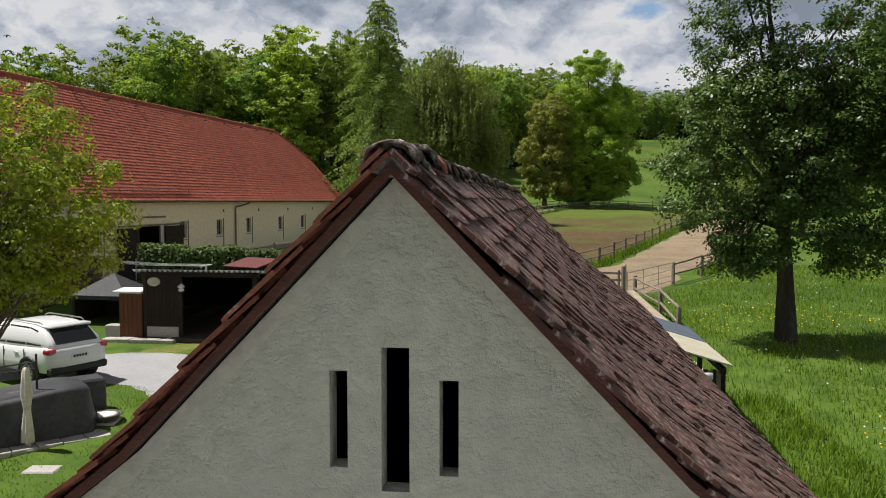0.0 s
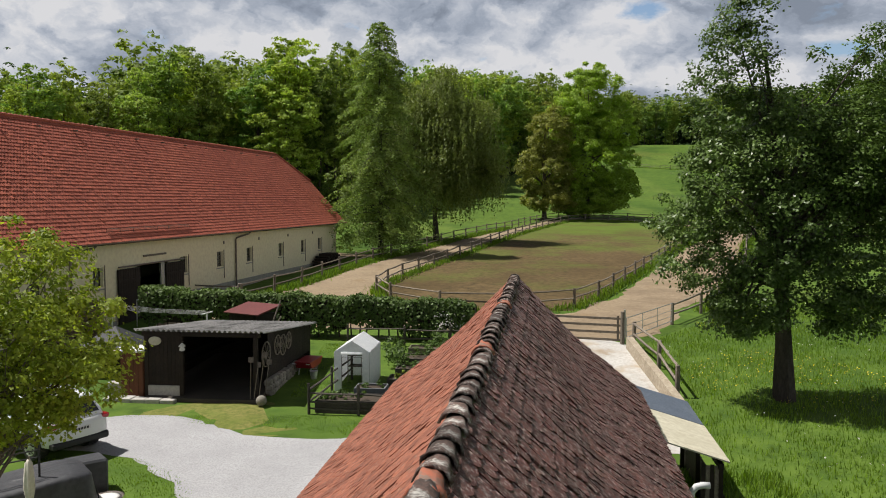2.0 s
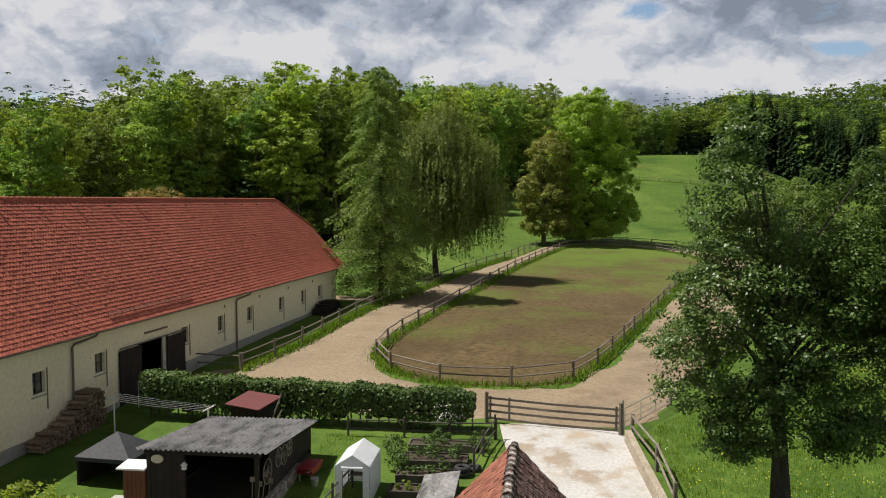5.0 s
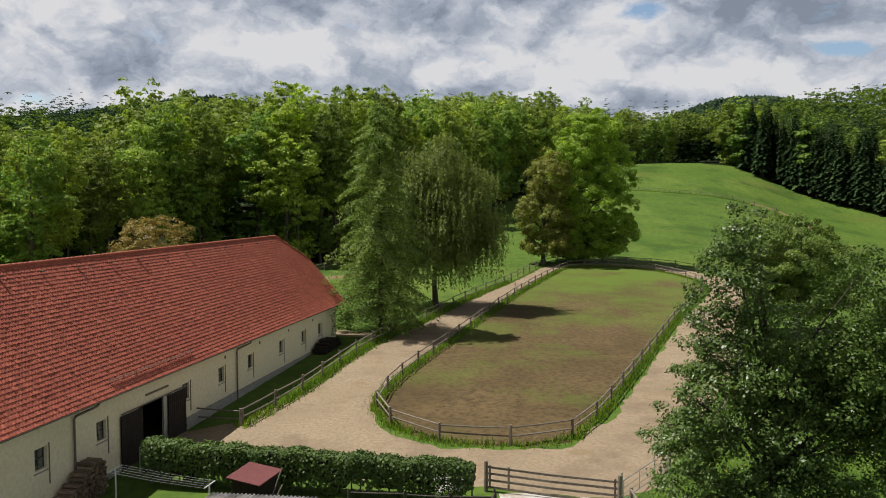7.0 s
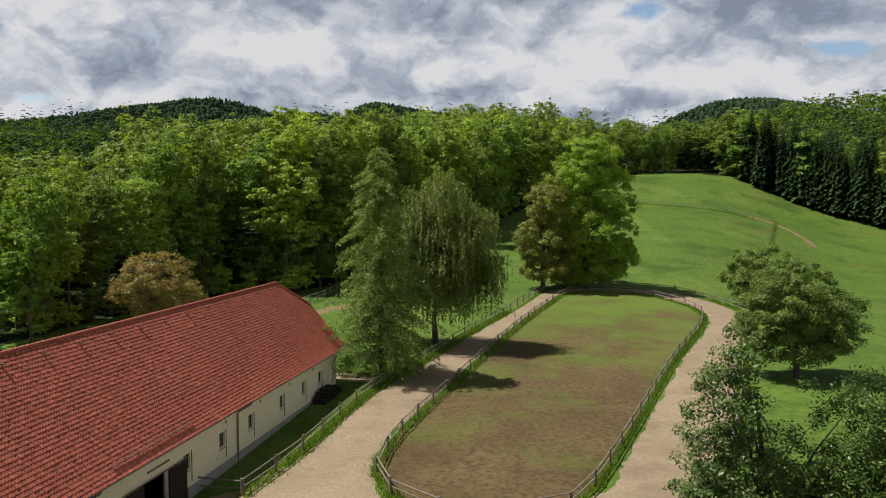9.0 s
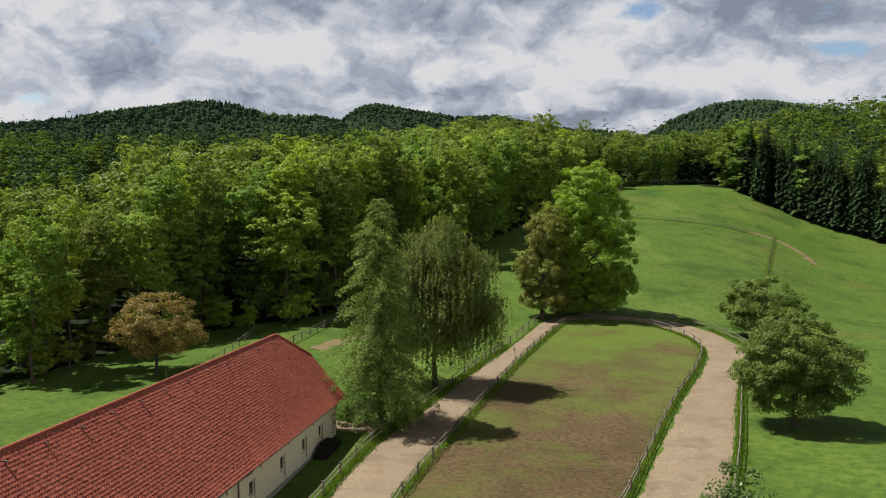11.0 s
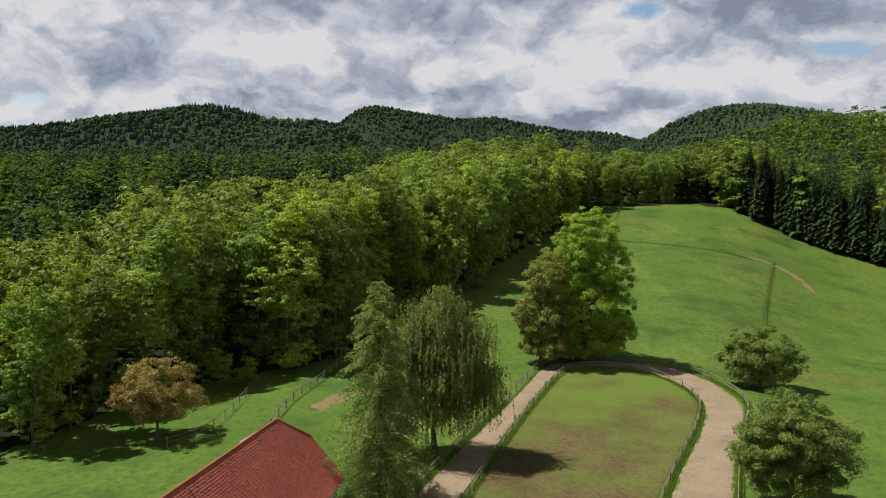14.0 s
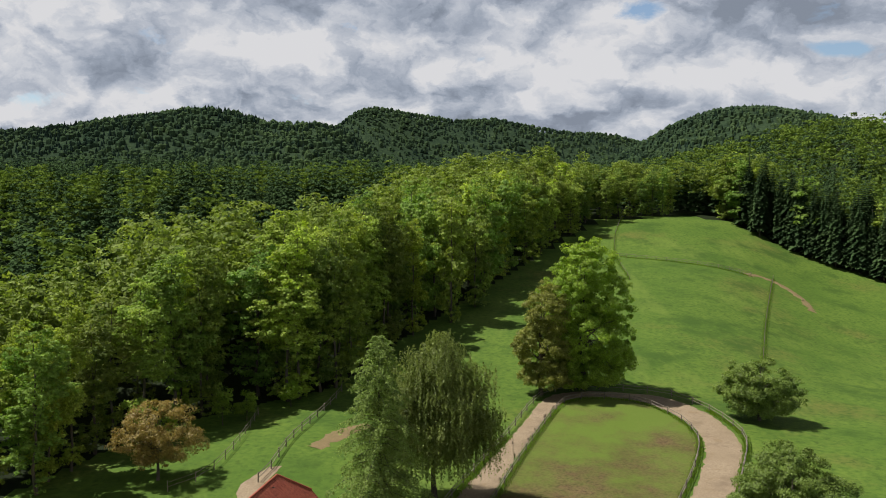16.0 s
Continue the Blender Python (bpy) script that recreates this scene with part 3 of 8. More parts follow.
draped("pavement_concrete", [(2.6, 36.0), (5.2, 35.6), (7.9, 34.6), (7.75, 30), (7.6, 24), (7.2, 21.5), (4.4, 22.5), (3.0, 28)], M_CONCRETE, "pale worn concrete yard with sandy stains", lift=0.06, rough_edge=0.03, seed=6, category="pavement")
draped("road_yard", [(-22, 24.8), (-14, 23.6), (-10.6, 24.5), (-8.1, 24.5), (-5.9, 22.95), (-3.7, 22.5), (-1.2, 22.4), (-0.6, 15), (-1.2, 6), (1.5, 3.2), (6, 2.5), (9, -4), (4, -22), (-8, -22), (-9, -4), (-6.5, 6), (-5.7, 12), (-5.95, 17.5), (-6.4, 18.9), (-7.4, 20.1), (-9.1, 21.35), (-11, 21.75), (-14, 20.9), (-22, 19)],
       M_GRAVEL, "pale grey gravel yard", lift=0.06, rough_edge=0.06, seed=7, category="road")
draped("ground_dry_verge", [(-9.4, 24.5), (-8.2, 25.6), (-7.0, 26.5), (-5.7, 26.2), (-5.4, 25.2), (-4.9, 24.4), (-4.9, 23.3), (-5.9, 22.9), (-7.0, 23.6), (-8.2, 24.3)],
       M_DRY, "dry yellowed grass before the shed", lift=0.05, rough_edge=0.3, step=0.4, seed=8)


# ================= the small house =================
HOUSE = pose(-0.25, 3.72, 0, 0, 0, -7.5)       # its ridge runs along local y
RIDGE_Z, HALF, LONG, KNEE = 4.86, 2.86, 15.0, 1.4


def roof_z(x):
    x = abs(x)
    return RIDGE_Z - 1.04 * min(x, KNEE) - 0.80 * max(x - KNEE, 0)


def roof_spot(q, side):
    """The point at slope length q below the ridge: x, z and the pitch."""
    a, b = math.hypot(1, 1.04), math.hypot(1, 0.80)
    if q < KNEE * a:
        return side * q / a, RIDGE_Z - 1.04 * q / a, math.atan(1.04)
    r = q - KNEE * a
    return side * (KNEE + r / b), RIDGE_Z - 1.04 * KNEE - 0.8 * r / b, math.atan(0.80)


SLOPE = KNEE * math.hypot(1, 1.04) + (HALF - KNEE) * math.hypot(1, 0.80)


def gable_wall(y0, y1, slits, foot):
    """A gable with upright slots through it, in strips between the slots' edges."""
    b = Build()
    half = 2.5
    xs = sorted({-half, -KNEE, 0.0, KNEE, half, *[v for s in slits for v in s[:2]]})
    for x0, x1 in zip(xs, xs[1:]):
        top = [(x1, roof_z(x1) - 0.075), (x0, roof_z(x0) - 0.075)]
        hole = [s for s in slits if s[0] <= x0 + 1e-6 and s[1] >= x1 - 1e-6]
        if hole:
            z0, z1 = hole[0][2:]
            b.prism([(x0, foot), (x1, foot), (x1, z0), (x0, z0)], y0, y1)
            b.prism([(x0, z1), (x1, z1), *top], y0, y1)
        else:
            b.prism([(x0, foot), (x1, foot), *top], y0, y1)
    me = b.mesh("gable_wall")
    bm = bmesh.new()
    bm.from_mesh(me)
    bmesh.ops.remove_doubles(bm, verts=bm.verts, dist=1e-4)
    seen, gone = {}, []
    for f in bm.faces:
        k = tuple(round(c, 3) for c in f.calc_center_median())
        if k in seen:
            gone += [f, seen[k]]
        seen[k] = f
    bmesh.ops.delete(bm, geom=gone, context="FACES_ONLY")
    bm.to_mesh(me)
    bm.free()
    return me


def tile_mesh(w, l, thick, round_end=True):
    """A beaver-tail tile: flat, with a rounded lower end; its head at the origin, its tail along -y."""
    end = [(-w / 2, -l + w * 0.32), (-w * 0.36, -l + w * 0.10), (-w * 0.14, -l), (w * 0.14, -l), (w * 0.36, -l + w * 0.10), (w / 2, -l + w * 0.32)] if round_end else [(-w / 2, -l), (w / 2, -l)]
    top = [(w / 2, 0), (-w / 2, 0), *end]
    n = len(top)
    P = [(x, y, thick) for x, y in top] + [(x, y, 0) for x, y in top]
    F = [tuple(range(n))] + [(i, i + n, (i + 1) % n + n, (i + 1) % n) for i in range(1, n - 0) if i < n]
    return P, F


def house():
    h = thing("house", "small plastered outbuilding with a steep weathered clay tile roof", "house", HOUSE)
    foot = -1.6
    slits = [(-0.092, 0.052, 3.17, 3.91), (-0.362, -0.268, 3.285, 3.785), (0.205, 0.302, 3.262, 3.75)]
    part("gable_wall", gable_wall(0.22, 0.36, slits, foot), M_PLASTER, h, "rough pale plaster gable with three slots")
    for s in (-1, 1):
        rim = [(s * x, roof_z(x) - 0.08) for x in (0.0, KNEE, 2.5)] + [(s * x, roof_z(x) - d) for x, d in ((2.5, 0.20), (KNEE, 0.20), (0.0, 0.21))]
        part("plaster_band", Build().prism(rim, 0.214, 0.2195), M_PLASTER_SMOOTH, h, "smooth plaster band under the verge")
    part("gable_wall", gable_wall(LONG - 0.6, LONG - 0.2, [], foot), M_PLASTER, h, "rough pale plaster gable")
    for s in (-1, 1):
        b = Build().box(min(s * 2.1, s * 2.5), max(s * 2.1, s * 2.5), 0.36, LONG - 0.6, foot, roof_z(2.5) - 0.16)
        part("side_wall", b, M_PLASTER, h)
        # boarding under the tiles
        q = [roof_spot(v, s) for v in (0.0, KNEE * math.hypot(1, 1.04), SLOPE - 0.03)]
        prof = [(x, z - 0.02) for x, z, _ in q] + [(x, z - 0.065) for x, z, _ in q[::-1]]
        part("roof_boarding", Build().prism(prof, 0.04, LONG - 0.04), M_WOOD_DARK, h)
        # barge boards under the front and back edge
        for y in (0.02, LONG - 0.07):
            prof = [(x, z - 0.025) for x, z, _ in q] + [(x, z - 0.085) for x, z, _ in q[::-1]]
            part("barge_board", Build().prism(prof, y, y + 0.05), M_VERGE, h, "dark red-brown barge board")
    part("loft_floor", Build().box(-2.1, 2.1, 0.36, LONG - 0.6, 2.0, 2.1), M_INSIDE, h)
    return h


the_house = house()


def house_tiles():
    """All the tiles of the small roof; those nearest the front gable are parts of their own."""
    rng = np.random.default_rng(11)
    w, l, gauge = 0.185, 0.38, 0.165
    P, F = tile_mesh(w - 0.008, l, 0.022)
    me = Build().add(P, F).mesh("tile")
    me.materials.append(M_TILE_OLD)
    base = np.array([v.co for v in me.vertices])
    polys = [tuple(p.vertices) for p in me.polygons]
    courses, cols = int(SLOPE / gauge), int(LONG / w)
    piles, count = {-1: ([], []), 1: ([], [])}, 0
    for s in (-1, 1):
        for i in range(courses + 1):
            q = min(i * gauge + 0.16, SLOPE + 0.05)           # where the tail ends
            x, z, pitch = roof_spot(max(q - l, 0.03), s)
            x2, z2, _ = roof_spot(q, s)
            pitch = math.atan2(z - z2, abs(x2 - x))
            short = min(1.0, (q - 0.0) / l)
            for j in range(cols + 1):
                y = (j + (0.5 if i % 2 else 0)) * w + rng.normal(0, 0.003)
                if y > LONG:
                    continue
                if rng.random() < 0.004:
                    continue
                loose = 1.0 if s > 0 else 0.45
                lift = 0.030 + rng.normal(0, 0.007) * loose
                tilt = radians(5.6 if s > 0 else 4.6) + rng.normal(0, 0.03) * loose
                # local axes: tile -y runs down the slope
                m = Matrix.Translation((x2, y, z2)) @ Matrix.Rotation(s * pi_half, 4, "Z") @ Matrix.Rotation(pitch - tilt, 4, "X") @ Matrix.Rotation(rng.normal(0, 0.018) * loose, 4, "Z") @ Matrix.Rotation(rng.normal(0, 0.05) * loose, 4, "Y") @ Matrix.Translation((0, l * short, lift - 0.004)) @ Matrix.Diagonal((1, short, 1.15 if s > 0 else 1, 1))
                if s == 1 and y < 2.75 and count < 290 and i < 20:
                    t = new("tile", me)
                    t.parent, t.matrix_basis = the_house, m
                    count += 1
                else:
                    verts, faces = piles[s]
                    k = len(verts)
                    verts += [tuple(m @ Vector(c)) for c in base]
                    faces += [tuple(a + k for a in f) for f in polys]
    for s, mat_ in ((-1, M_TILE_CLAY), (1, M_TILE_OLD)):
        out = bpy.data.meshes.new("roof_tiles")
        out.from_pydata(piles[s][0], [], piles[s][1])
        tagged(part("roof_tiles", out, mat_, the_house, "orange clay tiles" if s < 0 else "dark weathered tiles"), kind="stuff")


pi_half = math.pi / 2


def ridge_tiles():
    rng = np.random.default_rng(12)
    n = 9
    P, F = [], []
    for y, r in ((0, 0.128), (0.07, 0.126), (0.12, 0.104), (0.42, 0.086)):
        for k in range(n):
            a = math.pi * k / (n - 1)
            P.append((r * 1.08 * math.cos(a), y, r * math.sin(a) - 0.02))
        for k in range(n):
            a = math.pi * (n - 1 - k) / (n - 1)
            P.append(((r - 0.018) * 1.08 * math.cos(a), y, (r - 0.018) * math.sin(a) - 0.02))
    m2 = 2 * n
    for i in range(3):
        F += [(i * m2 + k, i * m2 + (k + 1) % m2, (i + 1) * m2 + (k + 1) % m2, (i + 1) * m2 + k) for k in range(m2)]
    F += [(k, k + 1, m2 - 2 - k, m2 - 1 - k) for k in range(n - 1)]
    F += [tuple(v + 3 * m2 for v in f) for f in [(k, k + 1, m2 - 2 - k, m2 - 1 - k) for k in range(n - 1)]]
    kinds = []
    for k in range(5):
        Q = [Vector(p) * 1.0 + Vector(rng.normal(0, 0.006, 3)) for p in P]
        me = Build().add(Q, F).mesh("ridge_tile", smooth=True)
        me.materials.append(M_RIDGE_OLD if k else M_RIDGE_RED)
        kinds.append(me)
    laid = 0
    y = -0.03
    while y < LONG - 0.2:
        t = new("ridge_tile", kinds[0 if laid in (3, 17, 29) else 1 + int(rng.integers(4))])
        laid += 1
        t.parent = the_house
        t.matrix_basis = Matrix.Translation((rng.normal(0, 0.008), y, RIDGE_Z - 0.035 + rng.normal(0, 0.007))) @ Euler((radians(3.0) + rng.normal(0, 0.025), rng.normal(0, 0.08), rng.normal(0, 0.035))).to_matrix().to_4x4()
        y += 0.335
    # mortar bed beneath
    b = Build()
    prev = None
    for k in range(70):
        yy = 0.03 + k * (LONG - 0.06) / 69
        wd, zz = 0.125 + rng.normal(0, 0.012), RIDGE_Z - 0.03
        ring = [(-wd, yy, roof_z(wd) - 0.01 + 0.055), (-wd * 0.6, yy, zz + 0.03), (wd * 0.6, yy, zz + 0.03), (wd, yy, roof_z(wd) - 0.01 + 0.055), (0, yy, RIDGE_Z - 0.1)]
        k0 = len(b.v)
        b.v += ring
        if prev is not None:
            b.f += [(prev + a, prev + (a + 1) % 5, k0 + (a + 1) % 5, k0 + a) for a in range(5)]
        else:
            b.f.append((0, 1, 2, 3, 4))
        prev = k0
    b.f.append(tuple(prev + a for a in (4, 3, 2, 1, 0)))
    part("ridge_mortar", b, M_MORTAR, the_house, "grey mortar bedding under the ridge")


house_tiles()
ridge_tiles()


# ================= the long barn =================
BARN = pose(-22.61, 4.37, 0, 0, 0, -10.95)      # its yard wall lies on local x = 0, along local y
B0, B1, WALL_END, RIDGE_END, HIP = 10.0, 69.5, 68.2, 66.4, 0.43     # the far end is half-hipped: HIP is the share of the slope that is cut
EAVE_X, EAVE_Z, BRIDGE_X, BRIDGE_Z, BDEEP = 0.50, 4.66, -5.0, 10.75, -10.0


def wall_with_holes(y0, y1, z0, z1, x0, x1, holes):
    """A straight wall between x0 and x1 with rectangular openings (y0, y1, z0, z1) through it."""
    ys = sorted({y0, y1, *[v for h in holes for v in h[:2]]})
    zs = sorted({z0, z1, *[v for h in holes for v in h[2:]]})
    solid = {}
    for i in range(len(ys) - 1):
        for k in range(len(zs) - 1):
            cy, cz = (ys[i] + ys[i + 1]) / 2, (zs[k] + zs[k + 1]) / 2
            solid[i, k] = not any(h[0] < cy < h[1] and h[2] < cz < h[3] for h in holes)
    b = Build()
    index = {}
    def pt(x, y, z):
        key = (x, round(y, 4), round(z, 4))
        if key not in index:
            index[key] = len(b.v)
            b.v.append(key)
        return index[key]
    for (i, k), on in solid.items():
        if not on:
            continue
        ya, yb, za, zb = ys[i], ys[i + 1], zs[k], zs[k + 1]
        for x in (x0, x1):
            b.f.append((pt(x, ya, za), pt(x, yb, za), pt(x, yb, zb), pt(x, ya, zb)))
        for (di, dk), (p, q) in {(-1, 0): ((ya, za), (ya, zb)), (1, 0): ((yb, za), (yb, zb)), (0, -1): ((ya, za), (yb, za)), (0, 1): ((ya, zb), (yb, zb))}.items():
            if not solid.get((i + di, k + dk), False):
                b.f.append((pt(x0, *p), pt(x0, *q), pt(x1, *q), pt(x1, *p)))
    return b


BARN_WINDOWS = [29.2, 33.4, 41.35, 45.75, 50.0, 55.45, 60.0, 63.9]
BARN_DOOR = (36.6, 39.6, 0.2, 3.3)


def barn():
    h = thing("barn", "long cream plastered stable barn with a red tile roof", "barn", BARN)
    holes = [(s - 0.38, s + 0.38, 2.52, 3.46) for s in BARN_WINDOWS] + [BARN_DOOR]
    part("front_wall", wall_with_holes(B0 + 0.4, WALL_END, -1.0, EAVE_Z - 0.02, -0.5, 0.0, holes), M_CREAM, h)
    part("back_wall", Build().box(BDEEP, BDEEP + 0.5, B0 + 0.4, WALL_END, -1.0, EAVE_Z), M_CREAM, h)
    for y, cut in ((B0 + 0.4, 0.0), (WALL_END - 0.5, 0.30)):
        peak = [(BRIDGE_X + 4.9 * cut, BRIDGE_Z - 0.3 - 5.49 * cut), (BRIDGE_X - 4.9 * cut, BRIDGE_Z - 0.3 - 5.49 * cut)] if cut else [(BRIDGE_X, BRIDGE_Z - 0.3)]
        b = Build().prism([(BDEEP + 0.5, -1), (-0.5, -1), (-0.5, EAVE_Z + 0.1), *peak, (BDEEP + 0.5, EAVE_Z + 0.1)], y, y + 0.5)
        part("gable_wall", b, M_CREAM, h)
    part("inner_floor", Build().box(BDEEP + 0.5, -0.5, B0 + 0.9, WALL_END - 0.5, 0.05, 0.15), M_INSIDE, h)
    part("inner_ceiling", Build().box(BDEEP + 0.5, -0.5, B0 + 0.9, WALL_END - 0.5, 4.3, 4.4), M_INSIDE, h)
    # roof boarding, with the flatter foot over the eaves
    knee_x, knee_z = -0.1, EAVE_Z + 0.60
    hx, hz = BRIDGE_X + (knee_x - BRIDGE_X) * HIP, BRIDGE_Z + (knee_z - BRIDGE_Z) * HIP
    for side in (1, -1):
        def at(x, y, z):
            return BRIDGE_X + side * (x - BRIDGE_X), y, z
        b = Build().prism([at(x, 0, z)[::2] for x, z in [(EAVE_X, EAVE_Z), (knee_x, knee_z), (hx, hz), (hx, hz - 0.2), (knee_x, knee_z - 0.2), (EAVE_X, EAVE_Z - 0.12)]], B0, B1)
        part("roof_boarding", b, M_WOOD_DARK, h)
        upper = Build().add([at(hx, B0, hz), at(BRIDGE_X, B0, BRIDGE_Z), at(BRIDGE_X, RIDGE_END, BRIDGE_Z), at(hx, B1, hz), at(hx, B0, hz - 0.2), at(BRIDGE_X, B0, BRIDGE_Z - 0.2), at(BRIDGE_X, RIDGE_END, BRIDGE_Z - 0.2), at(hx, B1, hz - 0.2)],
                            [(0, 1, 2, 3), (7, 6, 5, 4), (0, 4, 5, 1), (1, 5, 6, 2), (2, 6, 7, 3), (3, 7, 4, 0)])
        part("roof_boarding", upper, M_WOOD_DARK, h)
    # the small hip at the far end
    lo, hi = 0.05, 0.04
    half = hx - BRIDGE_X
    part("hip_slope", Build().add([(BRIDGE_X - half, B1, hz + lo), (BRIDGE_X + half, B1, hz + lo), (BRIDGE_X, RIDGE_END, BRIDGE_Z + hi), (BRIDGE_X - half, B1, hz - 0.1), (BRIDGE_X + half, B1, hz - 0.1), (BRIDGE_X, RIDGE_END, BRIDGE_Z - 0.1)],
                                  [(0, 1, 2), (5, 4, 3), (0, 3, 4, 1), (1, 4, 5, 2), (2, 5, 3, 0)]), M_TILE_RED, h)
    return h


the_barn = barn()


def barn_tiles():
    rng = np.random.default_rng(21)
    knee_x, knee_z = -0.1, EAVE_Z + 0.60
    l1, l2 = math.hypot(EAVE_X - knee_x, knee_z - EAVE_Z), math.hypot(knee_x - BRIDGE_X, BRIDGE_Z - knee_z)
    def spot(q):     # q up the slope from the eave
        if q < l1:
            t = q / l1
            return EAVE_X + (knee_x - EAVE_X) * t, EAVE_Z + (knee_z - EAVE_Z) * t
        t = (q - l1) / l2
        return knee_x + (BRIDGE_X - knee_x) * t, knee_z + (BRIDGE_Z - knee_z) * t
    gauge, w = 0.235, 0.20
    rows, cols = int((l1 + l2) / gauge), int((B1 - B0) / w)
    V = []
    for i in range(rows + 1):
        q = i * gauge - 0.05
        xa, za = spot(max(q, -0.05))
        xb, zb = spot(min(q + gauge + 0.06, l1 + l2))
        n = np.array([zb - za, 0, xa - xb]); n /= np.linalg.norm(n)
        n = n * (1 if n[2] > 0 else -1)
        down = min(1.0, max(0.0, 1 - (q + gauge * 0.5 - l1) / l2) / HIP)
        last = RIDGE_END + (B1 - RIDGE_END) * down
        for j in range(cols + 1):
            y = B0 + j * w
            if y > last - 0.05:
                break
            up = 0.048 + rng.normal(0, 0.006)
            a, b = np.array([xa, 0, za]), np.array([xb, 0, zb])
            y0, y1, ym = np.array([0, y, 0]), np.array([0, min(y + w - 0.01, last + 0.02), 0]), np.array([0, min(y + w * 0.5, last), 0])
            tail, head = a + n * up, b + n * 0.02
            V += [tail + y0 - n * 0.012, tail + ym + n * 0.018, head + ym, head + y0]
            V += [tail + ym + n * 0.018, tail + y1 - n * 0.012, head + y1, head + ym]
            V += [a + y0, a + y1, tail + y1 - n * 0.012, tail + y0 - n * 0.012]
    tagged(part("roof_tiles", quads_mesh("roof_tiles", np.array(V)), M_TILE_RED, the_barn), kind="stuff")
    # far slope, out of view but for its edge
    V = []
    mirror = lambda p: (2 * BRIDGE_X - p[0], p[1], p[2])
    for (xa, za), (xb, zb) in zip([(EAVE_X, EAVE_Z + 0.05), (knee_x, knee_z + 0.05)], [(knee_x, knee_z + 0.05), (BRIDGE_X, BRIDGE_Z + 0.05)]):
        V += [mirror((xa, B0, za)), mirror((xa, B1, za)), mirror((xb, RIDGE_END if xb == BRIDGE_X else B1, zb)), mirror((xb, B0, zb))]
    part("back_slope", quads_mesh("back_slope", np.array(V)), M_TILE_RED, the_barn)
    # ridge caps
    me = Build().tube([(0, 0, 0), (0, 0.05, 0.0), (0, 0.40, -0.01), (0, 0.44, -0.02)], [0.115, 0.115, 0.095, 0.09], 8).mesh("ridge_cap", smooth=True)
    me.materials.append(M_TILE_RED)
    y = B0
    while y < RIDGE_END - 0.3:
        t = new("ridge_cap", me)
        t.parent, t.matrix_basis = the_barn, Matrix.Translation((BRIDGE_X, y, BRIDGE_Z + 0.02)) @ Euler((0, rng.normal(0, 0.05), rng.normal(0, 0.01))).to_matrix().to_4x4()
        y += 0.40
    # hip caps down to the cut verge
    a, e = Vector((BRIDGE_X, RIDGE_END, BRIDGE_Z + 0.04)), Vector((BRIDGE_X + (knee_x - BRIDGE_X) * HIP, B1, BRIDGE_Z + (knee_z - BRIDGE_Z) * HIP + 0.06))
    turn = (a - e).to_track_quat("Y", "Z").to_matrix().to_4x4()
    for k in range(int((e - a).length / 0.40)):
        t = new("ridge_cap", me)
        t.parent, t.matrix_basis = the_barn, Matrix.Translation(e + (a - e).normalized() * 0.40 * k) @ turn


barn_tiles()


# ================= trees and woods =================
def unit(a):
    return a / np.maximum(np.linalg.norm(a, axis=-1, keepdims=True), 1e-6)


def leaves_array(pts, facing, size, rng, width=0.6, hang=0.0, corners=4):
    """Leaves, or sprays of them, that face roughly the way given: an (n * corners, 3) array."""
    n = len(pts)
    w = unit(facing + rng.normal(0, 0.42 if corners == 4 else 0.62, (n, 3)))
    u = rng.normal(0, 1, (n, 3)); u[:, 2] -= hang * 2
    u = unit(u - w * np.sum(u * w, axis=1, keepdims=True))
    v = np.cross(w, u)
    s = (size * rng.uniform(0.6, 1.3, n))[:, None]
    if corners == 3:
        out = np.stack([pts + u * s * 0.62, pts - u * s * 0.38 + v * s * width * 0.62, pts - u * s * 0.38 - v * s * width * 0.62], 1)
        return out.reshape(-1, 3)
    fold = w * s * 0.16
    out = np.empty((n, 4, 3))
    out[:, 0] = pts - u * s * 0.5
    out[:, 1] = pts + v * s * width * 0.5 - fold
    out[:, 2] = pts + u * s * 0.5
    out[:, 3] = pts - v * s * width * 0.5 - fold
    return out.reshape(-1, 3)


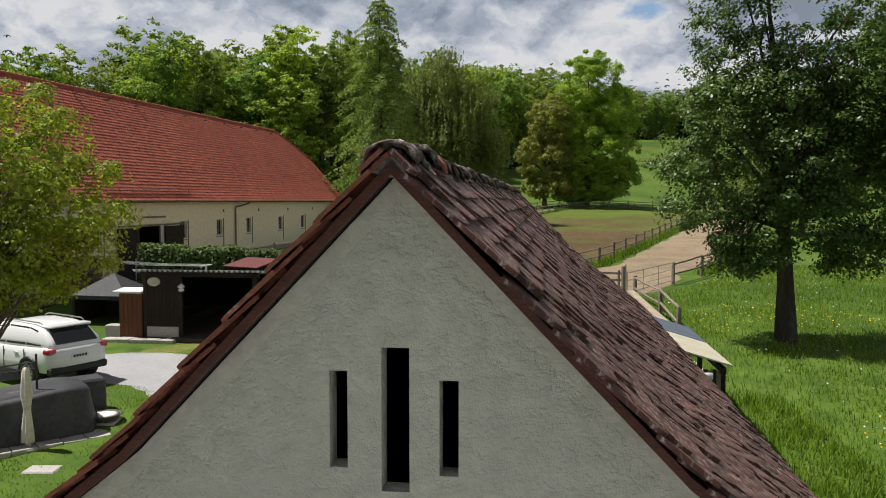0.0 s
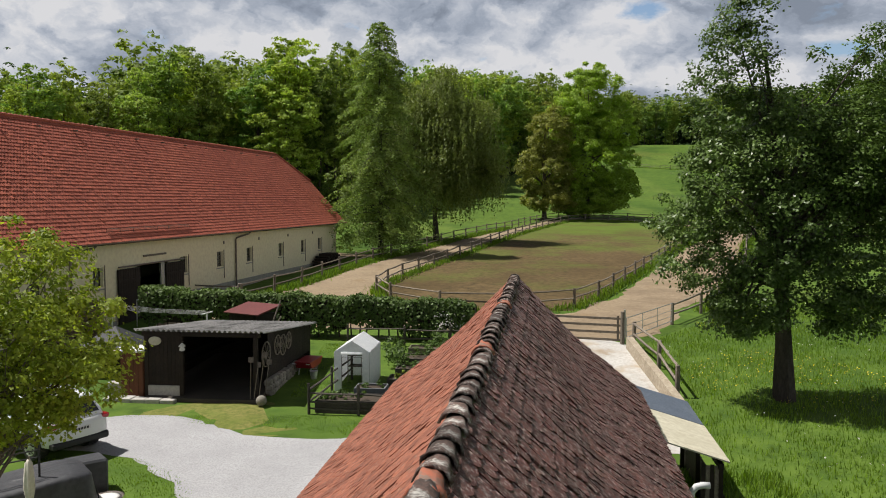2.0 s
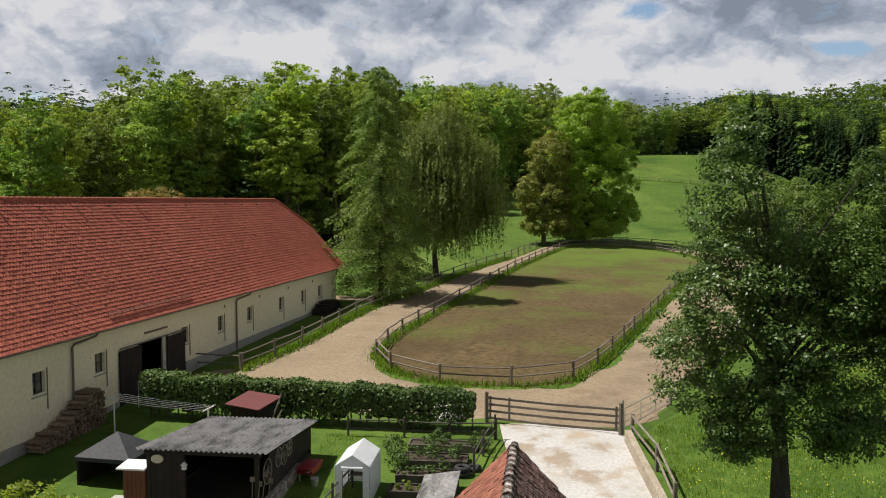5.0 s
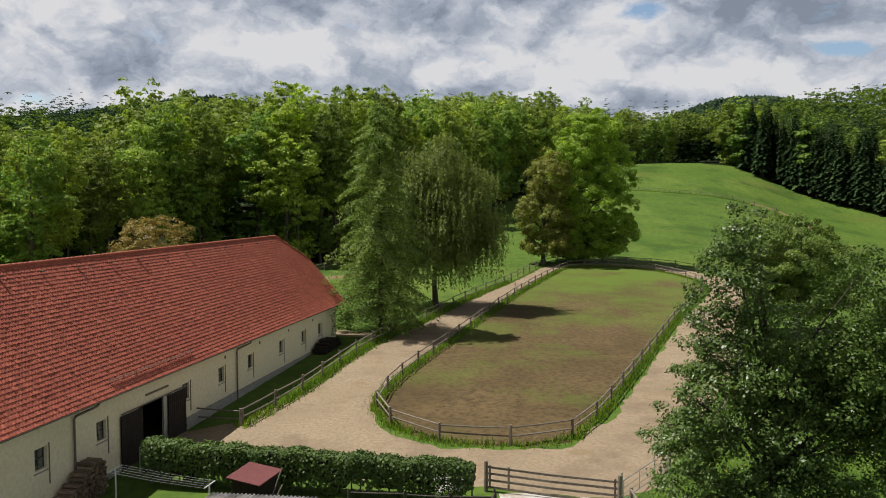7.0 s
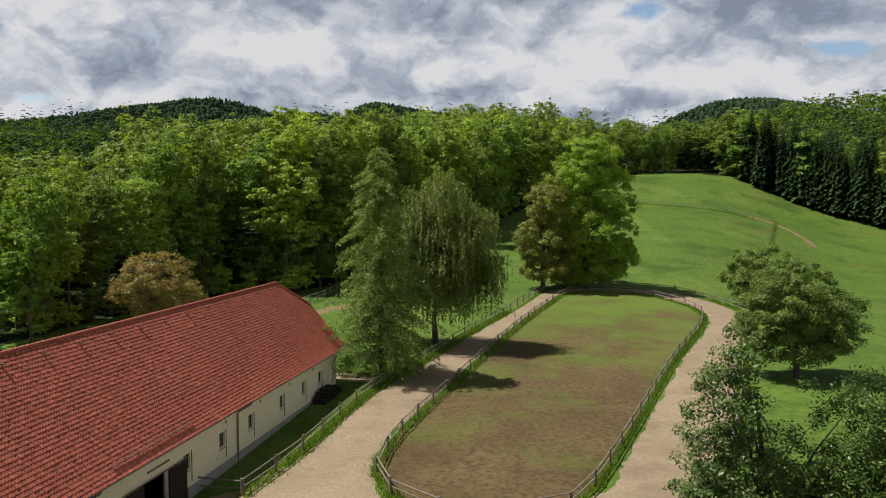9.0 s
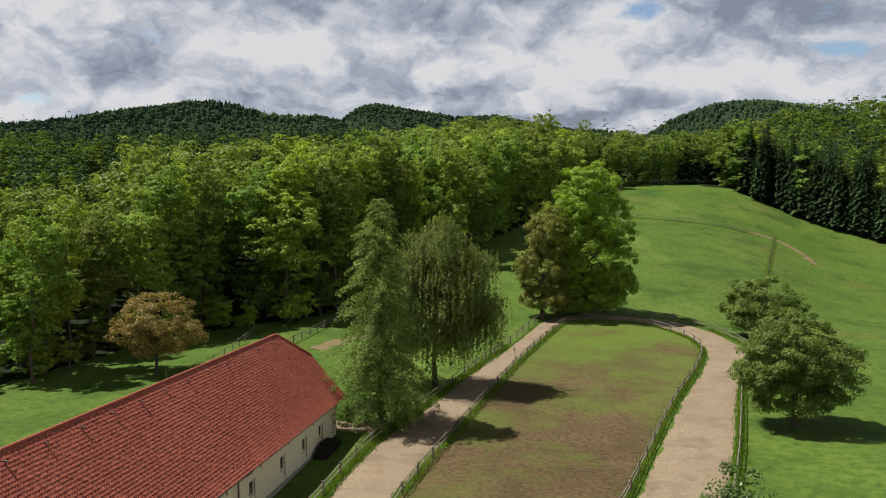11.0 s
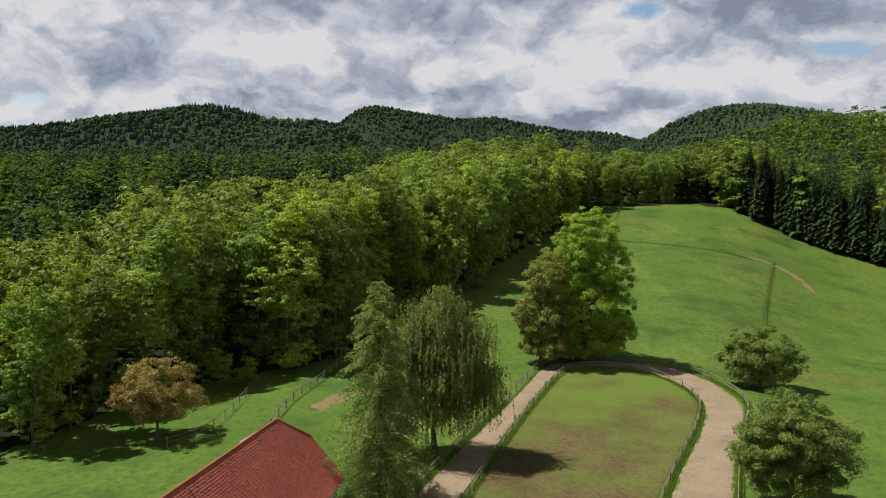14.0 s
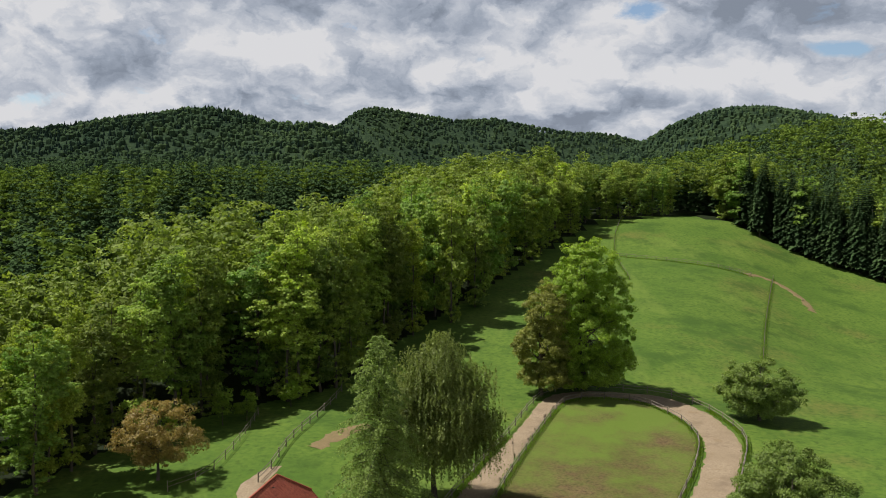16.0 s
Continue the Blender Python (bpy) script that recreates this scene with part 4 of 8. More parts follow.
def crown_points(lobes, puffs, per, radius, rng, flat=0.75, inner=0.5, droop=0.0, axis=(0, 0), dome=0.0):
    """Leaf places on the skins of many puffs inside ellipsoid lobes (centre, radii), the way each faces, and the puffs' centres."""
    vol = np.array([r[0] * r[1] + r[0] * r[2] for _, r in lobes]); vol = vol / vol.sum()
    pts, ways, hubs = [], [], []
    for k in range(puffs):
        c, r = lobes[rng.choice(len(lobes), p=vol)]
        d = unit(rng.normal(0, 1, 3))
        reach = inner + (1 - inner) * rng.random() ** 0.5
        reach *= 1 + 0.14 * math.sin(d[0] * 5 + k % 3) * math.sin(d[2] * 6 + 1)
        hub = np.array(c) + d * np.array(r) * reach
        hubs.append(hub)
        m = int(per * rng.uniform(0.6, 1.35))
        out = hub - np.array([axis[0], axis[1], hub[2] - 0.25 * r[2]])
        out = out / max(np.linalg.norm(out), 0.5)
        if droop:
            strands = max(3, m // 15)
            root = rng.normal(0, 1, (strands, 3)) * radius * np.array([1, 1, 0.5])
            long = droop * rng.uniform(0.3, 1.3, strands) * (1.4 if hub[2] < c[2] else 0.7)
            s = rng.integers(0, strands, m)
            q = root[s].copy()
            q[:, 2] -= rng.random(m) * long[s]
            q += rng.normal(0, 0.06, (m, 3))
            way = out + np.array([0, 0, 0.35]) + rng.normal(0, 0.35, (m, 3))
        elif dome:
            # leafy sprays spread like a shallow dome: lit on top, open and dark beneath
            e = unit(rng.normal(0, 1, (m, 3)) + out * 0.45 + np.array([0, 0, dome]))
            q = e * radius * rng.uniform(0.6, 1.4) * rng.uniform(0.45, 1.15, (m, 1)) * np.array([1.15, 1.15, flat])
            way = e * 0.7 + out * 0.3 + np.array([0, 0, 0.55])
        else:
            e = unit(rng.normal(0, 1, (m, 3)) + out * 0.55 + np.array([0, 0, 0.25]))
            q = e * radius * rng.uniform(0.7, 1.35) * rng.uniform(0.25, 1.35, (m, 1)) ** 0.8 * np.array([1, 1, flat])
            way = e + out * 0.35 + np.array([0, 0, 0.3])
        pts.append(hub + q)
        ways.append(way)
    return np.concatenate(pts), np.concatenate(ways), np.array(hubs)


def trunk_build(height, radius, hubs, rng, limbs=14, lean=(0, 0), fork=0.35, n=8):
    b = Build()
    top = Vector((lean[0], lean[1], height))
    knots = []
    for k in range(7):
        t = k / 6
        wob = Vector((rng.normal(0, 0.02), rng.normal(0, 0.02), 0)) * height * (0.4 if 0 < k else 0)
        knots.append(Vector((lean[0] * t * t, lean[1] * t * t, height * t)) + wob)
    rad = [radius * (1.25 if k == 0 else 1) * (1 - 0.86 * k / 6) for k in range(7)]
    b.tube(knots, rad, n)
    if len(hubs):
        for h in hubs[rng.choice(len(hubs), min(limbs, len(hubs)), replace=False)]:
            h = Vector(h)
            t = min(0.92, max(fork * rng.uniform(1.0, 1.8), (h.z / height) * rng.uniform(0.45, 0.8)))
            i = min(5, int(t * 6)); s = t * 6 - i
            root = knots[i].lerp(knots[i + 1], s)
            r0 = (rad[i] * (1 - s) + rad[i + 1] * s) * 0.42
            mid = root.lerp(h, 0.5) + Vector((0, 0, 0.10 * (h - root).length))
            b.tube([root, root.lerp(mid, 0.6), mid, mid.lerp(h, 0.6), h], [r0, r0 * 0.8, r0 * 0.55, r0 * 0.35, r0 * 0.12], 5)
            for _ in range(2):
                tip = mid.lerp(h, 0.5) + Vector(rng.normal(0, 0.10, 3)) * (h - root).length
                b.tube([mid, mid.lerp(tip, 0.5) + Vector((0, 0, 0.05)), tip], [r0 * 0.35, r0 * 0.22, r0 * 0.06], 4)
    return b


def tree(name, label, x, y, height, radius, lobes, puffs, per, puff, leaf, mat_, seed, limbs=14, group="", droop=0.0, hang=0.0, trunk_top=0.82, inner=0.5, bark=None, width=0.6, lean=(0, 0), flat=0.75, fork=0.3, skirt=0.25, corners=4, dome=0.0):
    rng = np.random.default_rng(seed)
    t = thing(name, label, "tree", pose(x, y, float(ground(x, y)) - 0.05), group)
    pts, ways, hubs = crown_points(lobes, puffs, per, puff, rng, inner=inner, droop=droop, flat=flat, dome=dome)
    keep = pts[:, 2] > skirt
    part("trunk", trunk_build(height * trunk_top, radius, hubs, rng, limbs, lean, fork), bark or M_BARK, t)
    part("crown", quads_mesh("crown", leaves_array(pts[keep], ways[keep], leaf, rng, width, hang, corners), corners), mat_, t)
    return t


# the pear tree in the meadow: two leaders with a gap between them
tree("pear_tree", "tall old pear tree with dense dark green leaves", 11.5, 26.3, 13.9, 0.33,
     [((-1.6, 0, 12.9), (0.9, 0.9, 1.0)), ((-1.9, 0.1, 11.2), (1.35, 1.4, 1.4)), ((-1.8, 0.2, 8.9), (1.75, 1.8, 1.6)), ((-2.4, 0, 7.3), (1.9, 2.1, 1.5)), ((-3.0, 0, 5.9), (1.6, 1.8, 1.1)), ((-2.8, -0.3, 4.5), (1.5, 1.5, 0.8)), ((-1.9, -0.9, 3.4), (1.1, 1.0, 0.6)),
      ((2.6, 0.2, 10.7), (1.7, 1.6, 1.6)), ((3.6, 0, 8.6), (2.0, 2.1, 1.7)), ((2.2, -0.2, 7.2), (1.7, 2.0, 1.5)), ((4.3, 0.3, 6.2), (1.7, 2.0, 1.3)), ((2.6, -0.4, 5.0), (1.9, 1.8, 0.9)), ((2.6, -0.9, 3.5), (1.5, 1.0, 0.6)), ((1.5, -0.8, 2.7), (0.9, 0.8, 0.5)),
      ((0.3, 0, 9.3), (1.2, 1.5, 1.2)), ((0.1, -0.2, 8.0), (1.6, 1.9, 1.4)), ((0.0, -0.4, 6.3), (1.9, 2.0, 1.3)), ((-0.4, -0.7, 4.7), (1.6, 1.4, 0.8)), ((3.4, -0.6, 7.4), (2.2, 2.0, 2.0)), ((4.6, 0.2, 9.4), (1.3, 1.6, 1.6)), ((2.0, -0.5, 8.4), (1.5, 1.8, 1.5)), ((3.2, -1.2, 9.0), (1.8, 1.4, 1.6)), ((-1.5, -0.9, 3.1), (1.3, 0.9, 0.9)), ((1.8, -0.9, 3.2), (1.4, 0.9, 0.9)), ((0.2, -1.2, 4.0), (1.6, 0.9, 0.8))],
     1400, 76, 0.38, 0.135, M_LEAF_PEAR, 31, limbs=44, trunk_top=0.84, fork=0.29, inner=0.30, lean=(-0.9, 0), bark=M_BARK_DARK, dome=0.35)
# the young fruit tree beside the yard, close by
tree("fruit_tree", "young fruit tree with fresh yellow-green leaves", -7.1, 11.5, 7.5, 0.12,
     [((0.7, 0, 6.5), (1.3, 1.3, 0.9)), ((1.5, 0, 5.6), (1.1, 1.2, 0.8)), ((-1.3, 0.2, 6.1), (1.5, 1.5, 1.4)), ((0.8, 0.2, 4.9), (1.5, 1.3, 0.6)), ((0.2, 0.1, 5.6), (1.4, 1.3, 0.8)), ((0.5, 0, 4.5), (1.2, 1.1, 0.45)), ((-0.6, 0, 4.9), (1.2, 1.2, 0.7))],
     480, 72, 0.24, 0.085, M_LEAF_SPRING, 32, limbs=80, trunk_top=0.85, inner=0.25, dome=0.3)


def larch(name, label, x, y, height, reach, seed):
    """A slender conifer: a straight stem with tiers of feathery, slightly hanging sprays."""
    rng = np.random.default_rng(seed)
    t = thing(name, label, "tree", pose(x, y, float(ground(x, y)) - 0.05))
    wood = Build().tube([(0, 0, 0), (0.05, 0, height * 0.3), (-0.05, 0.05, height * 0.65), (0, 0, height * 0.98)], [0.27, 0.21, 0.11, 0.02], 8)
    pts, ways = [], []
    for k in range(260):
        z = height * (0.055 + 0.93 * (k / 260) ** 0.92)
        f = 1 - z / height
        long = (reach * f ** 0.5 * rng.uniform(0.55, 1.15) + 0.2) * (1.0 if z > 3 else 0.9)
        a = 2.399963 * k + rng.normal(0, 0.3)
        d = np.array([math.cos(a), math.sin(a), 0])
        rise = rng.uniform(0.05, 0.30)
        def at(u):
            return np.array([0, 0, z]) + np.outer(u, d) * long + np.outer(rise * long * u - 0.42 * long * u ** 2.4, [0, 0, 1])
        line = at(np.linspace(0, 1, 4))
        if k % 2 == 0:
            wood.tube(line, [0.05 * f + 0.012, 0.035 * f + 0.01, 0.02 * f + 0.008, 0.006], 4)
        m = int(60 + 330 * f)
        u = rng.random(m) ** 0.75
        side = np.array([-d[1], d[0], 0])
        q = at(u) + np.outer(rng.normal(0, 1, m) * (0.16 + 0.30 * np.sin(np.pi * u) * f), side)
        q[:, 2] -= rng.random(m) ** 1.6 * (0.18 + 0.75 * f)
        pts.append(q)
        ways.append(np.tile(d * 0.4 + np.array([0, 0, 0.8]), (m, 1)))
    P, W = np.concatenate(pts), np.concatenate(ways)
    keep = P[:, 2] > 0.3
    part("trunk", wood, M_BARK_DARK, t)
    part("crown", quads_mesh("crown", leaves_array(P[keep], W[keep], 0.20, rng, 0.55, 0.5, 3), 3), M_LEAF_LARCH, t)
    return t


# larch and birch by the drive
larch("larch_tree", "tall slender larch with feathery light green sprays", -5.8, 73.8, 21.8, 6.1, 33)
tree("birch_tree", "broad weeping birch with trailing leafy twigs", -0.7, 86.7, 19.6, 0.30,
     [((0.4, 0, 16.4), (3.0, 3.0, 2.6)), ((-2.4, 0, 12.0), (3.4, 3.8, 4.0)), ((3.0, 0, 12.2), (3.4, 3.6, 3.8)), ((0.2, 0, 10.4), (4.6, 4.4, 3.4)), ((5.4, 0, 8.6), (2.0, 2.6, 2.4)), ((-2.8, 0, 7.8), (2.8, 3.2, 1.8)), ((1.8, 0, 7.4), (3.4, 3.2, 1.6))],
     620, 200, 0.60, 0.24, M_LEAF_BIRCH, 34, droop=2.6, hang=1.2, limbs=46, inner=0.4, skirt=1.7, corners=3, width=0.5, fork=0.34, bark=M_BARK_DARK)
# limes at the drive's far bend
tree("lime_tree", "great round lime tree in full leaf", 24.0, 132.5, 26.8, 0.5,
     [((0.4, 0, 20.2), (5.2, 5.6, 5.0)), ((0.2, 0, 23.4), (3.0, 3.2, 2.4)), ((3.0, 0, 15.0), (5.2, 5.4, 5.4)), ((-2.6, 0, 15.0), (5.2, 5.4, 5.4)), ((1.0, 0, 9.0), (7.4, 7.0, 4.8)), ((4.4, 0, 5.6), (4.6, 4.6, 2.8)), ((-3.0, 0, 5.4), (5, 5, 2.8)), ((1.5, -1.5, 3.0), (5.4, 3.5, 1.7)), ((-1.5, -0.5, 1.9), (4.4, 3.5, 1.2))],
     1000, 125, 0.72, 0.30, M_LEAF_LIME, 35, limbs=40, corners=3, dome=0.3, inner=0.45)
tree("maple_tree", "bronze-tinged maple beside the lime", 16.6, 129.5, 20.5, 0.35,
     [((0.8, 0, 14.0), (3.4, 4.0, 4.6)), ((0.2, 0, 8.0), (4.4, 4.4, 4.4)), ((0.5, -0.5, 3.4), (4.0, 3.8, 2.0))],
     420, 115, 0.70, 0.30, M_LEAF_BRONZE, 36, limbs=30, corners=3, dome=0.5)
# round trees on the meadow's edge
tree("walnut_tree", "round bushy walnut tree", 49.0, 119.8, 10.2, 0.25,
     [((0, 0, 6.3), (5.0, 4.8, 3.0)), ((-2.0, 0, 4.4), (3.8, 3.8, 2.5)), ((2.6, 0, 4.0), (3.9, 3.8, 2.6)), ((0, 0, 2.4), (4.2, 4, 1.4))],
     300, 150, 0.75, 0.27, M_LEAF_WALNUT, 37, limbs=16, corners=3, dome=0.6)
tree("walnut_tree", "broad round walnut tree on the meadow", 33.2, 73.2, 11.4, 0.3,
     [((-0.3, 0, 7.6), (4.0, 4.4, 3.4)), ((-2.4, 0, 5.4), (3.2, 3.6, 3.0)), ((2.6, 0, 5.2), (3.3, 3.6, 3.0)), ((0, 0, 2.9), (4, 4, 1.5))],
     420, 180, 0.60, 0.20, M_LEAF_WALNUT, 38, limbs=22, corners=3, dome=0.6)
tree("plum_tree", "copper-brown blossoming plum tree behind the barn", -33.5, 92.0, 9.4, 0.2,
     [((0.4, 0, 6.8), (4.0, 4.0, 2.6)), ((-2.4, 0, 4.8), (3.0, 3.0, 1.9)), ((2.6, 0, 4.6), (3.2, 3.0, 1.9)), ((0, 0, 3.0), (2.5, 2.4, 1.1))],
     230, 105, 0.60, 0.21, M_LEAF_BROWN, 39, limbs=44, corners=3, dome=0.4)
# saplings before the forest edge
for sx, sy, tall_, seed_ in ((-31.5, 112.5, 6.2, 61), (-28.6, 115.0, 4.6, 62), (-37.0, 105.5, 5.2, 63), (-23.5, 122.5, 4.2, 64)):
    tree("sapling", "pale green young tree before the woods", sx, sy, tall_, 0.07, [((0.2, 0, tall_ * 0.74), (1.0, 1.0, tall_ * 0.2)), ((-0.3, 0, tall_ * 0.45), (1.3, 1.3, tall_ * 0.2))],
         44, 70, 0.5, 0.22, M_LEAF_LIME, seed_, limbs=16, corners=3, dome=0.5, group="saplings before the woods")

# ---- the woods ----


def forest_protos(puffs, per, puff, leaf):
    protos = []
    for k, mat_ in enumerate((M_LEAF_WOOD, M_LEAF_WOOD, M_LEAF_DEEP, M_LEAF_SPRING_WOOD, M_LEAF_WOOD, M_LEAF_DEEP, M_LEAF_WOOD)):
        rng = np.random.default_rng(50 + k)
        tall = 25.0
        slim = rng.uniform(0.8, 1.1)
        lobes = [((rng.normal(0, 0.8), rng.normal(0, 0.8), tall * 0.87), (2.0, 2.0, tall * 0.09))]
        for z, r in ((0.73, 3.3), (0.60, 3.9), (0.46, 3.7), (0.32, 3.2), (0.19, 2.7), (0.08, 2.3)):
            for j in range(2 if z > 0.3 else 1):
                a, off = rng.uniform(0, 6.28), rng.uniform(0.8, 2.2) if z > 0.15 else 0.5
                lobes.append(((off * math.cos(a), off * math.sin(a), tall * (z + rng.normal(0, 0.035))), (r * slim * rng.uniform(0.65, 1.0), r * slim * rng.uniform(0.65, 1.0), tall * rng.uniform(0.05, 0.10))))
        pts, ways, hubs = crown_points(lobes, puffs, per, puff, rng, inner=0.35, flat=0.6, dome=0.6)
        keep = pts[:, 2] > 0.1
        trunk = trunk_build(tall * 0.9, 0.24, hubs, rng, 12, n=5).mesh("trunk")
        trunk.materials.append(M_BARK)
        crown = quads_mesh("crown", leaves_array(pts[keep], ways[keep], leaf, rng, 0.75, corners=3), 3)
        crown.materials.append(mat_)
        protos.append((trunk, crown))
    return protos


def spruce_array(rng, tall, base, tiers, per):
    """Drooping fronds in tiers round a stem."""
    pts = []
    for i in range(tiers):
        t = i / tiers
        z = tall * (0.10 + 0.88 * t)
        reach = base * (1 - t) ** 0.85 + 0.15
        for j in range(per):
            a = 2 * math.pi * (j + rng.random()) / per
            d = np.array([math.cos(a), math.sin(a), 0]); s = np.array([-d[1], d[0], 0])
            r = reach * rng.uniform(0.75, 1.15)
            tip = d * r + np.array([0, 0, z - 0.32 * r])
            root = np.array([0, 0, z + 0.15 * r])
            mid = d * r * 0.55 + np.array([0, 0, z - 0.02])
            pts += [root, mid + s * r * 0.30, tip, mid - s * r * 0.30]
    return np.array(pts)


def scattered(protos, spots, rng, low, high, wide=1.0):
    """Copies of the given point arrays at the spots, turned and scaled at random."""
    out = []
    zs = ground(spots[:, 0], spots[:, 1])
    for (x, y), z in zip(spots, zs):
        a = protos[int(rng.integers(len(protos)))]
        s, t = rng.uniform(low, high), rng.uniform(0, 6.28)
        w = s * wide * rng.uniform(0.85, 1.15)
        c, d = math.cos(t) * w, math.sin(t) * w
        out.append(np.column_stack([a[:, 0] * c - a[:, 1] * d + x, a[:, 0] * d + a[:, 1] * c + y, a[:, 2] * s + z]))
    return np.concatenate(out)


def woods():
    rng = np.random.default_rng(77)
    front, rear = forest_protos(430, 34, 0.54, 0.33), forest_protos(170, 28, 0.85, 0.55)
    line = spline(EDGE, 4.8)
    away = np.gradient(line, axis=0)
    away = np.column_stack([-away[:, 1], away[:, 0]]) / np.linalg.norm(away, axis=1)[:, None]     # to the left of the line: into the wood
    for row, back in enumerate((1.5, 8.0)):
        for i in range(row, len(line)):
            p = line[i] + away[i] * (back + rng.normal(0, 2.0)) + rng.normal(0, 1.2, 2)
            if p[0] > 100 or p[0] < -80:
                continue
            protos = front if p[1] < 175 and p[0] > -56 else rear
            k = int(rng.integers(len(protos)))
            wide = rng.uniform(0.82, 1.15)
            tall = rng.uniform(0.82, 1.06) / 25 * float(np.interp(p[0], (-70, -52, -47.5, -44.5, -40.5, -35, -27, -20, 0, 20, 45, 70), (18, 19, 20, 22.5, 25.5, 28, 30.5, 31.5, 31, 29.5, 25, 20)))
            t = thing("forest_tree", "tall leafy tree at the edge of the woods", "tree", Matrix.Translation((p[0], p[1], float(ground(*p)) - 0.1)) @ Matrix.Rotation(rng.uniform(0, 6.28), 4, "Z") @ Matrix.Diagonal((tall * wide, tall * wide * rng.uniform(0.9, 1.1), tall, 1)), "trees at the forest edge")
            part("trunk", protos[k][0], M_BARK, t)
            part("crown", protos[k][1], M_LEAF_WOOD, t)

    def depth_of(p):
        """How far inside the wood each spot lies."""
        d = np.linalg.norm(p[:, None] - line[None], axis=2)
        i = np.argmin(d, axis=1)
        side = np.sum((p - line[i]) * away[i], axis=1)
        return np.where(side > 0, d[np.arange(len(p)), i], -1.0)

    def spots_in(n, x0, x1, y0, y1, test):
        p = np.column_stack([rng.uniform(x0, x1, n), rng.uniform(y0, y1, n)])
        p = p[np.abs(p[:, 0]) < 0.60 * p[:, 1] + 15]
        return p[test(p, depth_of(p))]

    def leafy_proto(k, puffs, per, puff, leaf):
        g = np.random.default_rng(90 + k)
        lobes = [((0, 0, 19.5), (3.0, 3.0, 4.2)), ((g.normal(0, 1), g.normal(0, 1), 14.5), (4.3, 4.3, 5.0))]
        pts, ways, _ = crown_points(lobes, puffs, per, puff, g, inner=0.6, flat=0.6, dome=0.7)
        return leaves_array(pts, ways, leaf, g, 0.8, corners=3)
    # the leafy belt behind the edge, uncounted
    belt = spots_in(3000, -170, 130, 95, 440, lambda p, d: (d > 12) & (d < 36 + 10 * np.sin(p[:, 1] / 19)) & ((p[:, 0] > -60) | (d < 26)))
    low = (belt[:, 0] < -0.40 * belt[:, 1]) | (belt[:, 1] > 320)
    protos = [leafy_proto(k, 88, 18, 0.9, 0.56) for k in range(8)]
    V = np.concatenate([scattered(protos, belt[~low], rng, 0.98, 1.28), scattered(protos, belt[low], rng, 0.78, 0.98, 1.1)])
    tagged(part("woodland_canopy", quads_mesh("woodland_canopy", V, 3), M_LEAF_WOOD), "dense leafy canopy of mixed woodland", "woods", kind="stuff")
    # spruce wood on the right edge: single trees in front, the rest uncounted
    sprm = [quads_mesh("crown", spruce_array(rng, 24 + 2 * k, 3.7, 40, 15)) for k in range(3)]
    stem = Build().tube([(0, 0, -0.3), (0, 0, 12), (0, 0, 24)], [0.28, 0.18, 0.03], 6).mesh("trunk")
    stem.materials.append(M_BARK)
    for m in sprm:
        m.materials.append(M_NEEDLE)
    right = spline([(112, 316), (122, 297), (133, 282), (144, 269), (160, 251), (185, 226), (230, 191)], 4.0)
    for i, q in enumerate(right):
        for back in (1.0, 6.0):
            p = q + np.array([0.75, 0.65]) * back + rng.normal(0, 0.9, 2)
            s = rng.uniform(0.92, 1.22)
            t = thing("spruce", "tall dark spruce at the meadow edge", "tree", Matrix.Translation((p[0], p[1], float(ground(*p)) - 0.1)) @ Matrix.Rotation(rng.uniform(0, 6.28), 4, "Z") @ Matrix.Diagonal((s * 1.25, s * 1.25, s, 1)), "spruces along the meadow")
            leafy = i < 3 or (i % 6 == 3 and back > 3)
            part("trunk", rear[0][0] if leafy else stem, M_BARK, t)
            part("crown", rear[i % len(rear)][1] if leafy else sprm[i % 3], M_NEEDLE, t)
            if leafy:
                t.name, t["label"] = "forest_tree", "pale green leafy tree among the spruces"
    # the wood behind: close by at full detail, thinner with distance
    near = spots_in(9000, -300, 300, 120, 470, lambda p, d: (d > 33) | ((d > 22) & (p[:, 0] < -60)) | ((d > 10) & (p[:, 0] > 95)))
    near = near[:2700]
    def patch(p):
        """Leafy patches among the spruces: 0 or 1."""
        return np.sin(p[:, 0] / 37 + 1.3 * np.sin(p[:, 1] / 53)) * np.sin(p[:, 1] / 31 + p[:, 0] / 90) > 0.30
    leafy = rng.random(len(near)) < np.where(near[:, 0] > 90, 0.24 + 0.35 * patch(near), 0.04 + 0.36 * patch(near))
    far = spots_in(11000, -600, 600, 450, 950, lambda p, d: d > 20)[:3900]
    mixed = rng.random(len(far)) < np.where(far[:, 0] > 60, 0.36 + 0.3 * patch(far), 0.08 + 0.42 * patch(far))
    fine = [spruce_array(rng, 21 + k, 3.3, 11, 7) for k in range(5)]
    rough = [spruce_array(rng, 20 + k, 4.4, 5, 5) for k in range(5)]
    V = np.concatenate([scattered(fine, near[~leafy], rng, 0.95, 1.32), scattered(rough, far[~mixed], rng, 0.95, 1.35)])
    tagged(part("spruce_wood", quads_mesh("spruce_wood", V), M_NEEDLE), "dark spruce wood covering the slopes", "woods", kind="stuff")
    protos = [leafy_proto(k, 24, 12, 1.25, 1.0) for k in range(6)]
    V = np.concatenate([scattered(protos, near[leafy], rng, 0.7, 1.0, 1.1), scattered([leafy_proto(9 + k, 12, 11, 1.7, 1.45) for k in range(5)], far[mixed], rng, 0.8, 1.05, 1.2)])
